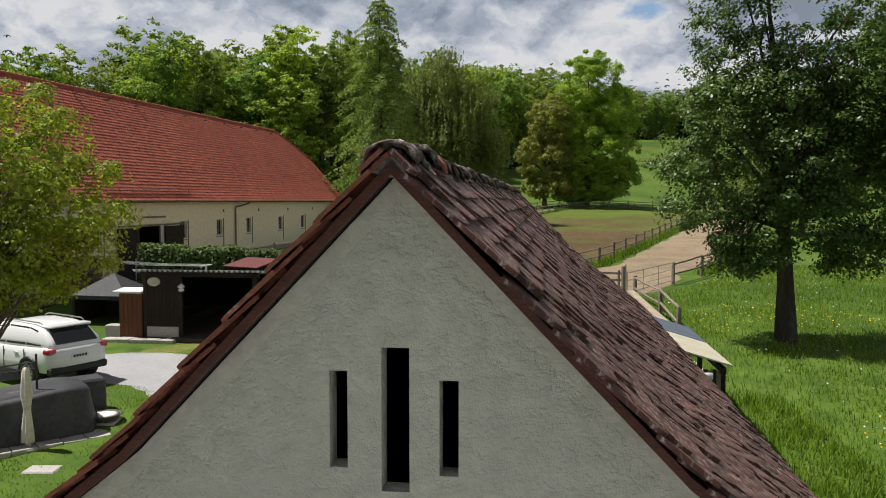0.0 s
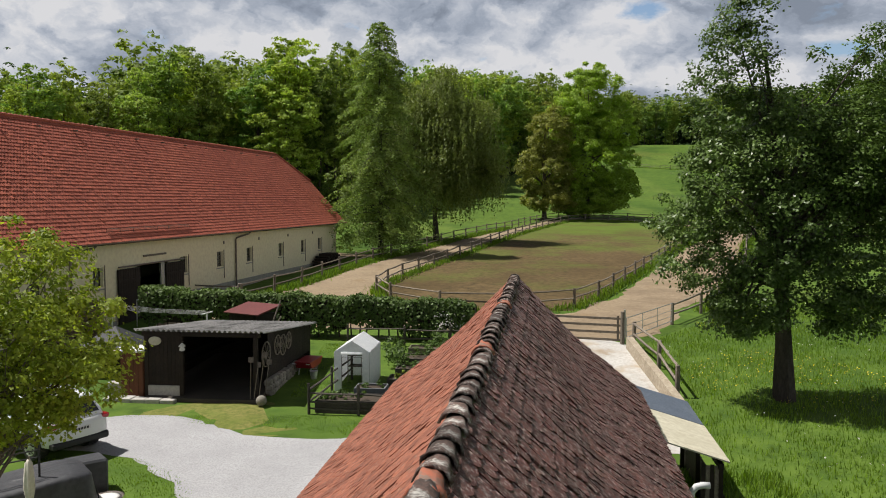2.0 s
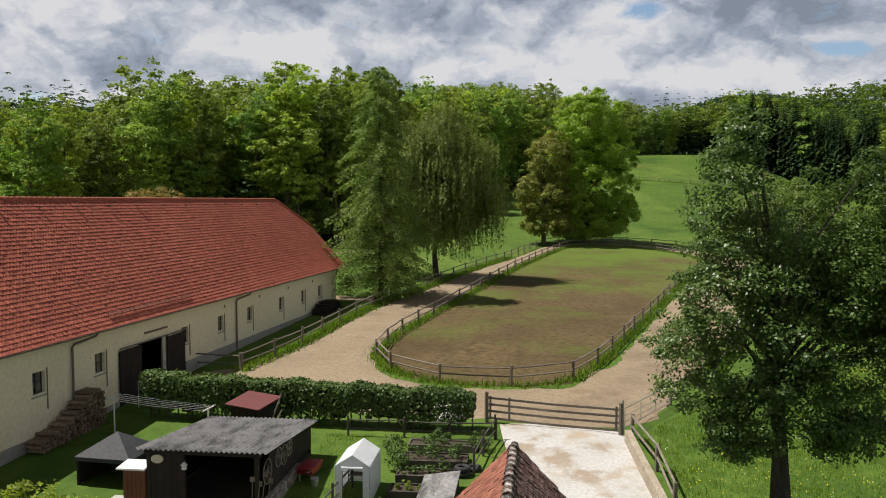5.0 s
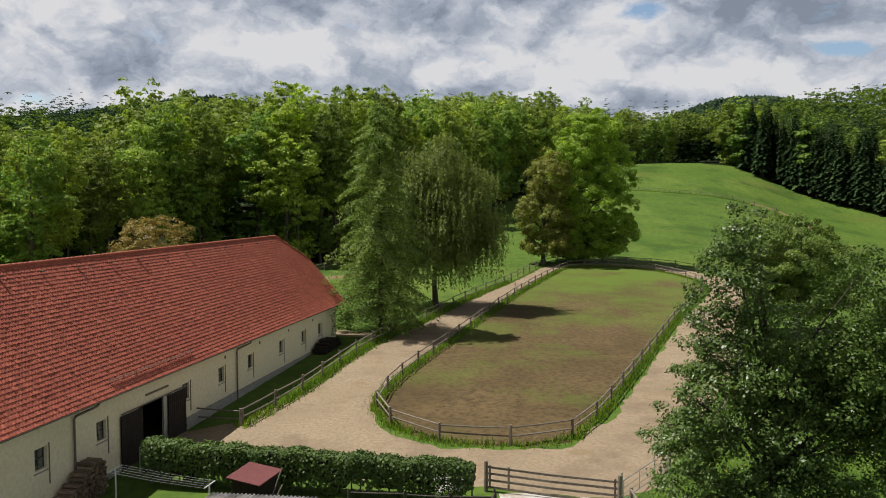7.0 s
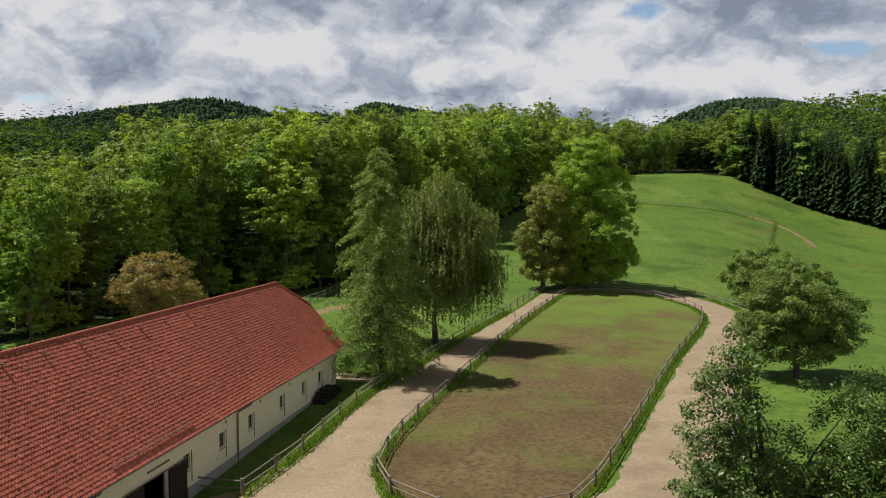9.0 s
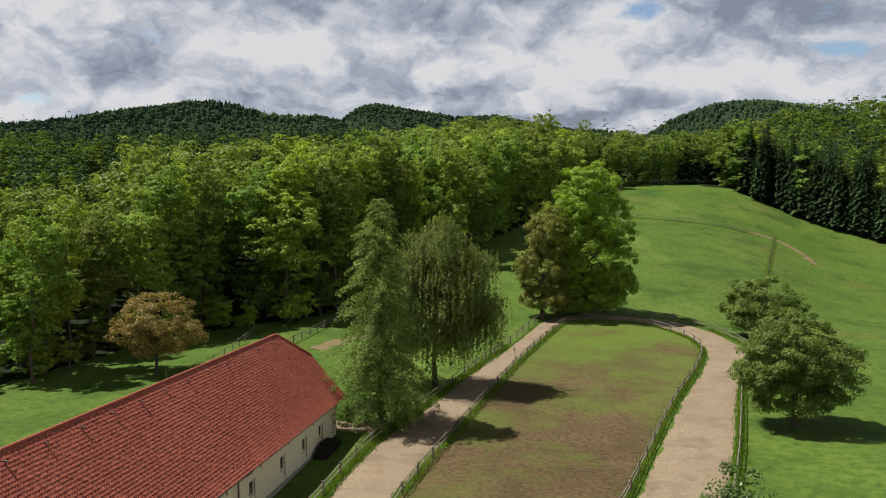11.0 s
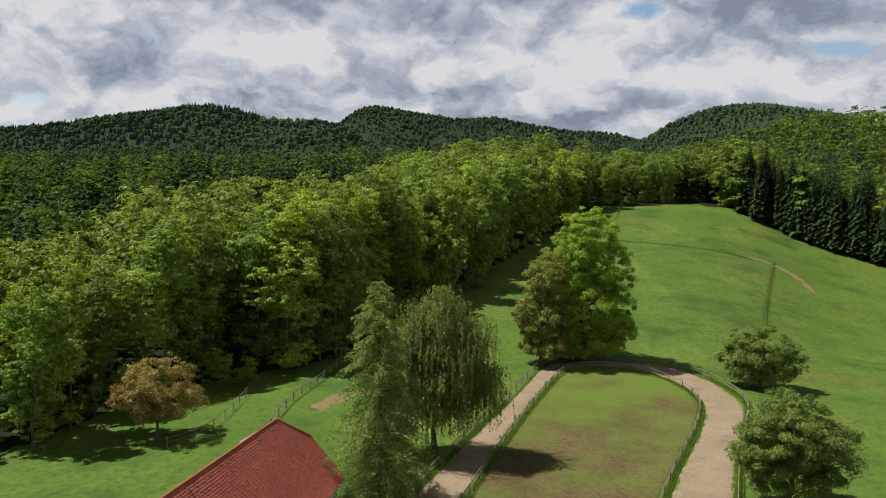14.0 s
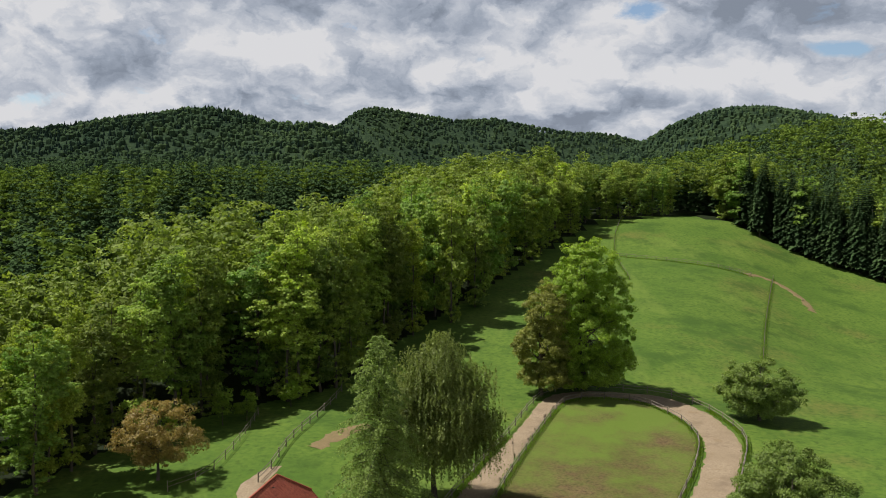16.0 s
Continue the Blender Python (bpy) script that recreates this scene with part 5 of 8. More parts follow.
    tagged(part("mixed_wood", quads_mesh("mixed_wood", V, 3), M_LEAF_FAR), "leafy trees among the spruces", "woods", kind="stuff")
    # far hills: rounded leafy crowns and pointed spruces, their colours blued for haze
    n = 40000
    y = 850 + 2800 * rng.random(n) ** 1.25
    x = rng.uniform(-0.62, 0.62, n) * y
    z = ground(x, y)
    conifer = rng.random(n) < 0.36 + 0.30 * np.sin(x / 170 + 1.2 * np.sin(y / 230)) * np.sin(y / 140 + x / 310)
    turn = rng.uniform(0, 6.28, n)
    def ring(r, h, k, sel, sides):
        a = turn[sel] + k * 2 * math.pi / sides
        return np.column_stack([x[sel] + r * np.cos(a), y[sel] + r * np.sin(a), z[sel] + h])
    def caps(sel, levels, sides):
        """Closed caps from (radius, height) arrays, foot first, and a top point."""
        out = []
        rings = [[ring(r, h, k, sel, sides) for k in range(sides)] for r, h in levels[:-1]]
        top = np.column_stack([x[sel], y[sel], z[sel] + levels[-1][1]])
        for lo, hi in zip(rings, rings[1:]):
            for k in range(sides):
                out += [lo[k], lo[(k + 1) % sides], hi[k], hi[k], lo[(k + 1) % sides], hi[(k + 1) % sides]]
        for k in range(sides):
            out += [rings[-1][k], rings[-1][(k + 1) % sides], top]
        return np.stack(out, 1).reshape(-1, 3)
    r = rng.uniform(3.2, 5.8, n) * (0.75 + y / 3600)
    leafy = ~conifer
    rl, hl = r[leafy], r[leafy] * rng.uniform(1.2, 1.9, leafy.sum())
    tagged(part("hill_forest", quads_mesh("hill_forest", caps(leafy, [(rl, hl * 0.0 - 1), (rl * 0.80, hl * 0.66), (rl * 0, hl)], 4), 3), M_LEAF_HILL_HAZED), "leafy forest covering the distant hills", "woods", kind="stuff")
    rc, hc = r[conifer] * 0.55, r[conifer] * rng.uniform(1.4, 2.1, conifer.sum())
    tagged(part("hill_spruces", quads_mesh("hill_spruces", caps(conifer, [(rc, hc * 0.0 - 1), (rc * 0, hc)], 5), 3), M_NEEDLE_HILL_HAZED), "dark spruces on the distant hills", "woods", kind="stuff")


woods()


# ================= fences and gates =================
def unit_post(name, r, mat_, n=7, top=0.02, square=0.0):
    b = Build()
    if square:
        b.box(-square, square, -square, square, 0, 1, ch=square * 0.2)
    else:
        b.tube([(0, 0, 0), (0, 0, 0.5), (0, 0, 0.985), (0, 0, 1)], [r * 1.05, r, r * 0.95, r * 0.6], n)
    me = b.mesh(name)
    me.materials.append(mat_)
    return me


def unit_rail(r, mat_, flat=False):
    b = Build()
    if flat:
        b.box(0, 1, -r * 0.35, r * 0.35, -r, r)
    else:
        b.tube([(0, 0, 0), (0.5, 0, -r * 0.4), (1, 0, 0)], [r, r * 0.95, r * 0.85], 6)
    me = b.mesh("rail")
    me.materials.append(mat_)
    return me


POST, RAIL = unit_post("post", 0.085, M_WOOD_GREY), unit_rail(0.052, M_WOOD_GREY)
POST_SLIM, RAIL_SLIM = unit_post("post", 0.055, M_WOOD_GREY, 6), unit_rail(0.032, M_WOOD_GREY)


def bar_between(me, a, b, parent, name="rail"):
    a, b = Vector(a), Vector(b)
    d = b - a
    t = new(name, me)
    t.parent = parent
    turn = d.to_track_quat("X", "Z").to_matrix().to_4x4()
    t.matrix_basis = Matrix.Translation(a) @ turn @ Matrix.Diagonal((d.length, 1, 1, 1))
    return t


def fence(name, label, line, spacing, high, rails, seed, post=None, rail=None, closed=False, group=""):
    """Posts along a line with rails at the heights given, each a part."""
    rng = np.random.default_rng(seed)
    f = thing(name, label, "fence", None, group)
    pts = spline(list(line) + ([line[0]] if closed else []), 0.25)
    s = np.concatenate([[0], np.cumsum(np.linalg.norm(np.diff(pts, axis=0), axis=1))])
    n = max(1, int(round(s[-1] / spacing)))
    u = np.linspace(0, s[-1], n + 1)
    spots = [(float(np.interp(v, s, pts[:, 0])), float(np.interp(v, s, pts[:, 1]))) for v in u]
    tops = []
    for k, (x, y) in enumerate(spots):
        z = float(ground(x, y))
        h = high * rng.uniform(0.95, 1.06)
        if not (closed and k == n):
            p = new("post", post or POST)
            p.parent = f
            p.matrix_basis = Matrix.Translation((x, y, z - 0.1)) @ Euler((rng.normal(0, 0.02), rng.normal(0, 0.02), rng.uniform(0, 3))).to_matrix().to_4x4() @ Matrix.Diagonal((1, 1, h + 0.1, 1))
        tops.append((x, y, z))
    for a, b in zip(tops, tops[1:]):
        for r in rails:
            ja, jb = rng.normal(0, 0.03), rng.normal(0, 0.03)
            bar_between(rail or RAIL, (a[0], a[1], a[2] + r + ja), (b[0], b[1], b[2] + r + jb), f)
    return f


fence("paddock_fence", "weathered two-rail wooden fence round the paddock", PADDOCK, 4.0, 1.12, (0.55, 1.0), 101, closed=True)
fence("drive_fence", "weathered wooden rail fence along the drive", [(-11.7, 45.5), (-9.7, 52.5), (-7.7, 62.2), (-5.6, 70.2), (-2.0, 78.7), (2.3, 90.0), (9.0, 107.8), (13.6, 121.5), (17.0, 129.0), (22, 132.2), (30.2, 132.2), (38.3, 130.0), (42.4, 123.4), (43.3, 114.5), (41.8, 106.0), (33.9, 88.0), (25.0, 65.2), (18.0, 49.3), (14.1, 42.4), (11.3, 38.7)], 4.0, 1.15, (0.55, 1.02), 102)
fence("stable_fence", "low wooden rail fence between barn and drive", [(-14.6, 46.2), (-11.75, 45.55)], 2.9, 1.05, (0.45, 0.95), 103)
fence("pasture_fence", "thin wooden pasture fence behind the barn", [(-31.2, 88.6), (-28.1, 92), (-27.0, 98), (-27.0, 108), (-27.6, 118)], 3.6, 1.2, (0.55, 1.05), 104, POST_SLIM, RAIL_SLIM)
fence("pasture_fence", "thin wooden pasture fence beside the track", [(-21.2, 90), (-20.5, 93), (-19.9, 104), (-18.0, 119), (-16.6, 131)], 3.6, 1.2, (0.55, 1.05), 105, POST, RAIL)
fence("hill_fence", "thin post fence across the hill meadow", [(57, 256), (71, 251), (83, 245.5), (95, 241)], 3.2, 1.3, (0.6, 1.15), 106, POST, RAIL)
fence("hill_fence", "thin post fence climbing the hill meadow", [(54, 225), (57, 256), (63, 285), (73, 317)], 4.5, 1.3, (1.1,), 107, POST_SLIM, RAIL_SLIM)
fence("boundary_fence", "post fence running down the slope in long grass", [(103.5, 245), (93, 222), (80, 193), (66, 160)], 3.0, 1.3, (0.6, 1.15), 108, POST_SLIM, RAIL_SLIM)


def field_gate():
    g = thing("field_gate", "sagging grey wooden bar gate across the drive", "gate")
    a, b = Vector((2.1, 36.1, float(ground(2.1, 36.1)))), Vector((7.8, 34.4, float(ground(7.8, 34.4))))
    rail = unit_rail(0.05, M_WOOD_GREY, flat=True)
    for z in (0.22, 0.55, 0.86, 1.16):
        mid = a.lerp(b, 0.5) + Vector((0, 0, z - 0.06))
        bar_between(rail, a + Vector((0, 0, z)), mid, g, "bar")
        bar_between(rail, mid, b + Vector((0, 0, z - 0.04)), g, "bar")
    for t in (0.02, 0.17, 0.98):
        p = a.lerp(b, t)
        bar_between(rail, p + Vector((0, 0, 0.15)), p + Vector((0, 0, 1.25)), g, "stile")
    for q in (a, b + Vector((0.12, -0.05, 0))):
        p = new("post", POST)
        p.parent, p.matrix_basis = g, Matrix.Translation(q - Vector((0.06, 0, 0.1))) @ Matrix.Diagonal((1.1, 1.1, 1.55, 1))
    return g


field_gate()
M_STEEL = material("galvanised_steel", (0.42, 0.43, 0.44), (0.55, 0.56, 0.57), (0.36, 0.36, 0.36), scale=3, fine=30, rough=0.45, metal=0.8, bump=0.05)


def tube_gate():
    g = thing("tube_gate", "open galvanised tube gate beside the concrete yard", "gate")
    a, b = Vector((8.1, 34.6, float(ground(8.1, 34.6)))), Vector((11.2, 38.4, float(ground(11.2, 38.4))))
    rail, thin = unit_rail(0.022, M_STEEL), unit_rail(0.014, M_STEEL)
    for z in (0.25, 0.5, 0.78, 1.12):
        bar_between(rail if z > 1 or z < 0.3 else thin, a + Vector((0, 0, z)), b + Vector((0, 0, z)), g, "tube")
    for t in (0.0, 0.33, 0.66, 1.0):
        p = a.lerp(b, t)
        bar_between(rail, p + Vector((0, 0, 0.2)), p + Vector((0, 0, 1.14)), g, "upright")
    bar_between(unit_rail(0.05, M_STEEL), a + Vector((-0.1, -0.05, -0.1)), a + Vector((-0.1, -0.05, 1.5)), g, "hinge_post")


tube_gate()
fence("wall_fence", "greenish wooden rail fence above the low wall", [(8.25, 33.9), (8.35, 31.6), (8.28, 29.0), (7.95, 26.5)], 3.0, 1.1, (0.55, 1.05), 109, POST, RAIL)


def retaining_wall():
    b = Build()
    pts = [(7.98, 33.5), (7.8, 30.5), (7.62, 27), (7.45, 24.2)]
    for (x0, y0), (x1, y1) in zip(pts, pts[1:]):
        z0, z1 = float(ground(x0, y0)), float(ground(x1, y1))
        k = len(b.v)
        b.v += [(x0 - 0.14, y0, z0 - 0.3), (x0 + 0.14, y0, z0 - 0.3), (x0 + 0.14, y0, z0 + 0.52), (x0 - 0.14, y0, z0 + 0.52),
                (x1 - 0.14, y1, z1 - 0.3), (x1 + 0.14, y1, z1 - 0.3), (x1 + 0.14, y1, z1 + 0.52), (x1 - 0.14, y1, z1 + 0.52)]
        b.f += [(k + i, k + (i + 1) % 4, k + 4 + (i + 1) % 4, k + 4 + i) for i in range(4)]
        if (x0, y0) == pts[0]:
            b.f.append((k, k + 1, k + 2, k + 3))
        if (x1, y1) == pts[-1]:
            b.f.append((k + 7, k + 6, k + 5, k + 4))
    m = material("stained_concrete", (0.33, 0.275, 0.20), (0.45, 0.39, 0.30), (0.24, 0.19, 0.14), scale=1.2, fine=9, bump=0.4)
    tagged(part("retaining_wall", b, m), "low stained concrete retaining wall", "wall", kind="structure")


retaining_wall()


# ================= lean-to beside the house =================
M_BLUE_SHEET = material("blue_grey_sheet", (0.115, 0.14, 0.185), (0.15, 0.18, 0.225), (0.10, 0.12, 0.15), scale=1.5, fine=12, rough=0.5, bump=0.1)
M_CREAM_SHEET = material("cream_roof_panel", (0.50, 0.47, 0.36), (0.60, 0.57, 0.45), (0.43, 0.39, 0.29), scale=1.2, fine=7, rough=0.7, bump=0.2)
M_PVC = material("grey_pvc", (0.55, 0.56, 0.57), (0.62, 0.63, 0.64), scale=4, rough=0.4, bump=0)


def corrugated(w, l, pitch, amp, thick=0.012, per=6):
    """A wavy sheet w wide (waves across x) and l long along y."""
    n = int(w / pitch * per)
    P, F = [], []
    for i in range(n + 1):
        x = w * i / n
        z = amp * math.cos(2 * math.pi * x / pitch)
        P += [(x, 0, z), (x, l, z), (x, 0, z - thick), (x, l, z - thick)]
    for i in range(n):
        a, b = 4 * i, 4 * i + 4
        F += [(a, b, b + 1, a + 1), (a + 2, a + 3, b + 3, b + 2), (a, a + 2, b + 2, b), (a + 1, b + 1, b + 3, a + 3)]
    F += [(0, 1, 3, 2), (4 * n, 4 * n + 2, 4 * n + 3, 4 * n + 1)]
    return P, F


def lean_to():
    h = thing("lean_to", "small lean-to with cream panels and a blue corrugated sheet", "lean-to", HOUSE)
    slope = math.atan2(0.5, 1.72)
    P, F = corrugated(2.25, 1.68, 0.075, 0.012)
    m = Matrix.Translation((2.86, 15.55, 1.76)) @ Matrix.Rotation(slope, 4, "Y") @ Matrix.Rotation(radians(-90), 4, "Z") @ Matrix.Translation((-2.25, 0, 0))
    part("blue_sheet", Build().add(P, F, m), M_BLUE_SHEET, h, "blue-grey corrugated roof sheet")
    for k in range(3):
        y = 12.85 + k * 0.9
        m = Matrix.Translation((2.86, y, 1.78 - 0.01 * k)) @ Matrix.Rotation(slope, 4, "Y")
        part("roof_panel", Build().box(0, 1.70, 0.0, 0.905, -0.03, 0.0, m), M_CREAM_SHEET, h, "pale cream roof panel")
    for y in (13.0, 15.4, 17.5):
        part("post", Build().box(4.28, 4.38, y, y + 0.1, -1.2, 1.24), M_WOOD_DARK, h)
    part("beam", Build().box(4.28, 4.38, 12.9, 17.7, 1.12, 1.24), M_WOOD_DARK, h)
    for k in range(5):
        part("board", Build().box(3.95 + k * 0.09, 4.03 + k * 0.09, 13.0, 13.03, -1.2, 1.18 - 0.02 * (k % 2)), M_WOOD_GREY if k % 2 else M_WOOD_DARK, h)
    part("back_board", Build().box(4.42, 4.45, 13.1, 17.8, -1.2, 0.5), M_WOOD_DARK, h)
    p = thing("vent_pipe", "bent grey plastic vent pipe beside the house", "pipe", HOUSE)
    pts = [(3.35, 10.8, -1.0), (3.35, 10.8, 1.28), (3.37, 10.8, 1.40), (3.44, 10.8, 1.49), (3.55, 10.8, 1.52), (3.68, 10.8, 1.52)]
    part("tube", Build().tube(pts, 0.062, 12).mesh("tube", True), M_PVC, p)
    part("collar", Build().tube([(3.35, 10.8, 1.18), (3.35, 10.8, 1.27)], 0.074, 12), M_PVC, p)


lean_to()

# ================= barn fittings =================
M_GLASS = bpy.data.materials.new("window_glass")
M_GLASS.use_nodes = True
_b = M_GLASS.node_tree.nodes["Principled BSDF"]
_b.inputs["Base Color"].default_value, _b.inputs["Roughness"].default_value, _b.inputs["Transmission Weight"].default_value = (0.6, 0.65, 0.65, 1), 0.05, 0.9
M_ZINC = material("weathered_zinc", (0.16, 0.13, 0.11), (0.22, 0.18, 0.15), (0.12, 0.10, 0.09), scale=3, rough=0.5, metal=0.4, bump=0.1)
M_FRAME = material("dark_window_frame", (0.055, 0.045, 0.038), (0.08, 0.065, 0.055), scale=4, bump=0.2)
M_WHITEPAINT = material("white_paint", (0.70, 0.70, 0.68), (0.78, 0.78, 0.76), (0.62, 0.61, 0.58), scale=3, fine=14, rough=0.5, bump=0.1)
M_PLINTH = material("grey_plinth", (0.30, 0.29, 0.26), (0.38, 0.36, 0.32), (0.24, 0.23, 0.21), scale=0.8, fine=6, bump=0.4)


def barn_fittings():
    for s in BARN_WINDOWS:
        b = Build()
        y0, y1, z0, z1, x = s - 0.44, s + 0.44, 2.45, 3.50, -0.22
        b.box(x, x + 0.07, y0, y0 + 0.07, z0, z1).box(x, x + 0.07, y1 - 0.07, y1, z0, z1).box(x, x + 0.07, y0, y1, z0, z0 + 0.07).box(x, x + 0.07, y0, y1, z1 - 0.07, z1)
        w = part("window", b, M_FRAME, the_barn)
        part("glazing_bar", Build().box(x + 0.01, x + 0.05, s - 0.02, s + 0.02, z0, z1).box(x + 0.01, x + 0.05, y0, y1, 2.955, 2.995), M_FRAME, w)
        part("pane", Build().box(x + 0.02, x + 0.03, y0 + 0.06, y1 - 0.06, z0 + 0.06, z1 - 0.06), M_GLASS, w)
        part("sill", Build().box(-0.06, 0.05, y0 - 0.04, y1 + 0.04, z0 - 0.06, z0 - 0.002, ch=0.01), M_PLINTH, w)
        part("conduit", Build().tube([(0.03, y1 + 0.05, 3.55), (0.03, y1 + 0.05, 1.75)], 0.025, 6), M_ZINC, the_barn)
    # sliding doors of dark boards on a rail
    for y0, y1 in ((34.85, 36.75), (39.25, 41.15)):
        d = part("door", Build().box(0.06, 0.09, y0, y1, 0.35, 3.25), M_WOOD_DARK, the_barn, "dark boarded sliding door")
        n = 9
        for k in range(n):
            a = y0 + (y1 - y0) * k / n
            part("board", Build().box(0.091, 0.115, a + 0.008, a + (y1 - y0) / n - 0.008, 0.36, 3.24), M_WOOD_DARK, d)
        for z in (1.0, 2.6):
            part("brace", Build().box(0.116, 0.14, y0, y1, z, z + 0.12), M_WOOD_DARK, d)
    part("jamb", Build().box(-0.02, 0.05, 38.85, 39.2, 0.3, 3.3), M_STEEL, the_barn, "pale grey door jamb")
    part("door_rail", Build().tube([(0.12, 34.9, 3.36), (0.12, 41.2, 3.36)], 0.04, 6), M_ZINC, the_barn)
    part("lamp_board", Build().box(0.0, 0.06, 37.2, 39.4, 3.72, 3.82), M_ZINC, the_barn)
    # gutter and downpipes
    b = Build()
    n = 7
    ring = [(0.075 * math.cos(math.pi + math.pi * k / (n - 1)), 0.075 * math.sin(math.pi + math.pi * k / (n - 1))) for k in range(n)]
    prof = [(EAVE_X + 0.07 + x, EAVE_Z - 0.02 + z) for x, z in ring] + [(EAVE_X + 0.07 + x * 0.86, EAVE_Z - 0.015 + z * 0.86) for x, z in ring[::-1]]
    b.prism(prof, B0, B1)
    part("gutter", b, M_ZINC, the_barn)
    for s in (31.3, 47.8):
        pts = [(EAVE_X + 0.07, s + 1.2, EAVE_Z - 0.09), (EAVE_X + 0.03, s + 1.1, EAVE_Z - 0.2), (0.14, s + 0.1, EAVE_Z - 0.42), (0.10, s, EAVE_Z - 0.55), (0.10, s, 0.4)]
        part("downpipe", Build().tube(pts, 0.055, 8), M_ZINC, the_barn)
    part("plinth", Build().box(0.0, 0.07, B0 + 0.5, 34.7, -0.8, 0.75), M_PLINTH, the_barn)
    part("plinth", Build().box(0.0, 0.07, 41.3, WALL_END, -0.8, 1.45), M_PLINTH, the_barn)
    # snow guard along the lower roof
    gx, gz, g0, g1 = 0.12, 5.08, 34.0, 41.8
    g = part("snow_guard", Build().tube([(gx, g0, gz + 0.20), (gx, g1, gz + 0.20)], 0.016, 5), M_ZINC, the_barn)
    for k in range(2):
        part("bar", Build().tube([(gx, g0, gz + 0.08 + 0.06 * k), (gx, g1, gz + 0.08 + 0.06 * k)], 0.011, 4), M_ZINC, g)
    for k in range(8):
        y = g0 + (g1 - g0) * k / 7
        part("bracket", Build().tube([(gx, y, gz - 0.02), (gx, y, gz + 0.21)], 0.014, 4), M_ZINC, g)
    for s in np.arange(44, 65, 5.3):
        part("vent", Build().box(0.0, 0.04, s + 2.2, s + 2.35, 3.9, 4.1, ch=0.01), M_ZINC, the_barn)
    # roof hooks near the ridge
    for k in range(18):
        part("roof_hook", Build().box(-4.55, -4.35, 15 + k * 2.9, 15.12 + k * 2.9, BRIDGE_Z - 0.42, BRIDGE_Z - 0.34), M_ZINC, the_barn)
    hx, hz = BRIDGE_X + 4.9 * HIP, BRIDGE_Z - 5.49 * HIP
    part("barge_board", Build().prism([(EAVE_X + 0.1, EAVE_Z - 0.12), (-0.1, EAVE_Z + 0.46), (hx, hz - 0.1), (hx, hz + 0.06), (-0.1, EAVE_Z + 0.65), (EAVE_X + 0.1, EAVE_Z + 0.04)], B1 + 0.0, B1 + 0.05), M_WOOD_RED, the_barn)


barn_fittings()


def log_pile(name, label, m, profile, long, dark, seed):
    """Split logs stacked with their ends outward: profile gives the stack's height along y."""
    rng = np.random.default_rng(seed)
    t = thing(name, label, "woodpile", m)
    meshes = []
    for k in range(4):
        n = 5 + k % 2
        ring = [(math.cos(2 * math.pi * j / n + 0.3 * k) * rng.uniform(0.8, 1.1), math.sin(2 * math.pi * j / n + 0.3 * k) * rng.uniform(0.8, 1.1)) for j in range(n)]
        P = [(0, a * 0.09, b * 0.09) for a, b in ring] + [(long, a * 0.09, b * 0.09) for a, b in ring]
        F = [tuple(range(n))[::-1], tuple(range(n, 2 * n))] + [(j, (j + 1) % n, (j + 1) % n + n, j + n) for j in range(n)]
        me = Build().add(P, F).mesh("log")
        me.materials.append(dark)
        meshes.append(me)
    y, k = profile[0][0], 0
    while y < profile[-1][0]:
        top = np.interp(y, [p[0] for p in profile], [p[1] for p in profile])
        z = 0.09
        while z < top:
            o = new("log", meshes[int(rng.integers(4))])
            o.parent = t
            o.matrix_basis = Matrix.Translation((rng.normal(0, 0.05), y + rng.normal(0, 0.02), z)) @ Matrix.Rotation(rng.uniform(0, 6.28), 4, "X")
            z += 0.165
        y += 0.17
    return t


M_LOG = material("split_firewood", (0.16, 0.115, 0.08), (0.30, 0.22, 0.15), (0.10, 0.075, 0.055), scale=5, fine=20, bump=0.5, each=0.35)
log_pile("woodpile", "stack of split firewood against the barn wall", BARN @ pose(0.12, 0, 0.3), [(28.2, 0.5), (29.5, 0.7), (30.4, 1.1), (31.4, 1.75), (32.2, 1.85), (32.6, 0.9)], 0.75, M_LOG, 201)
log_pile("woodpile", "dark stacked logs at the barn's far corner", BARN @ pose(0.25, 0, 1.2), [(61.6, 0.5), (62.6, 0.9), (64.6, 1.0), (65.6, 0.6)], 1.1, M_WOOD_DARK, 202)


def stable_railing():
    r = thing("stable_railing", "pale tube railing beside the stable door", "railing", BARN @ pose(1.1, 0, 0))
    for z in (1.15, 1.45, 1.8):
        part("bar", Build().tube([(0, 34.8, z), (0, 36.9, z)], 0.022, 6), M_STEEL, r)
    for y in (34.8, 36.9):
        part("post", Build().tube([(0, y, 0.2), (0, y, 1.82)], 0.026, 6), M_STEEL, r)


stable_railing()

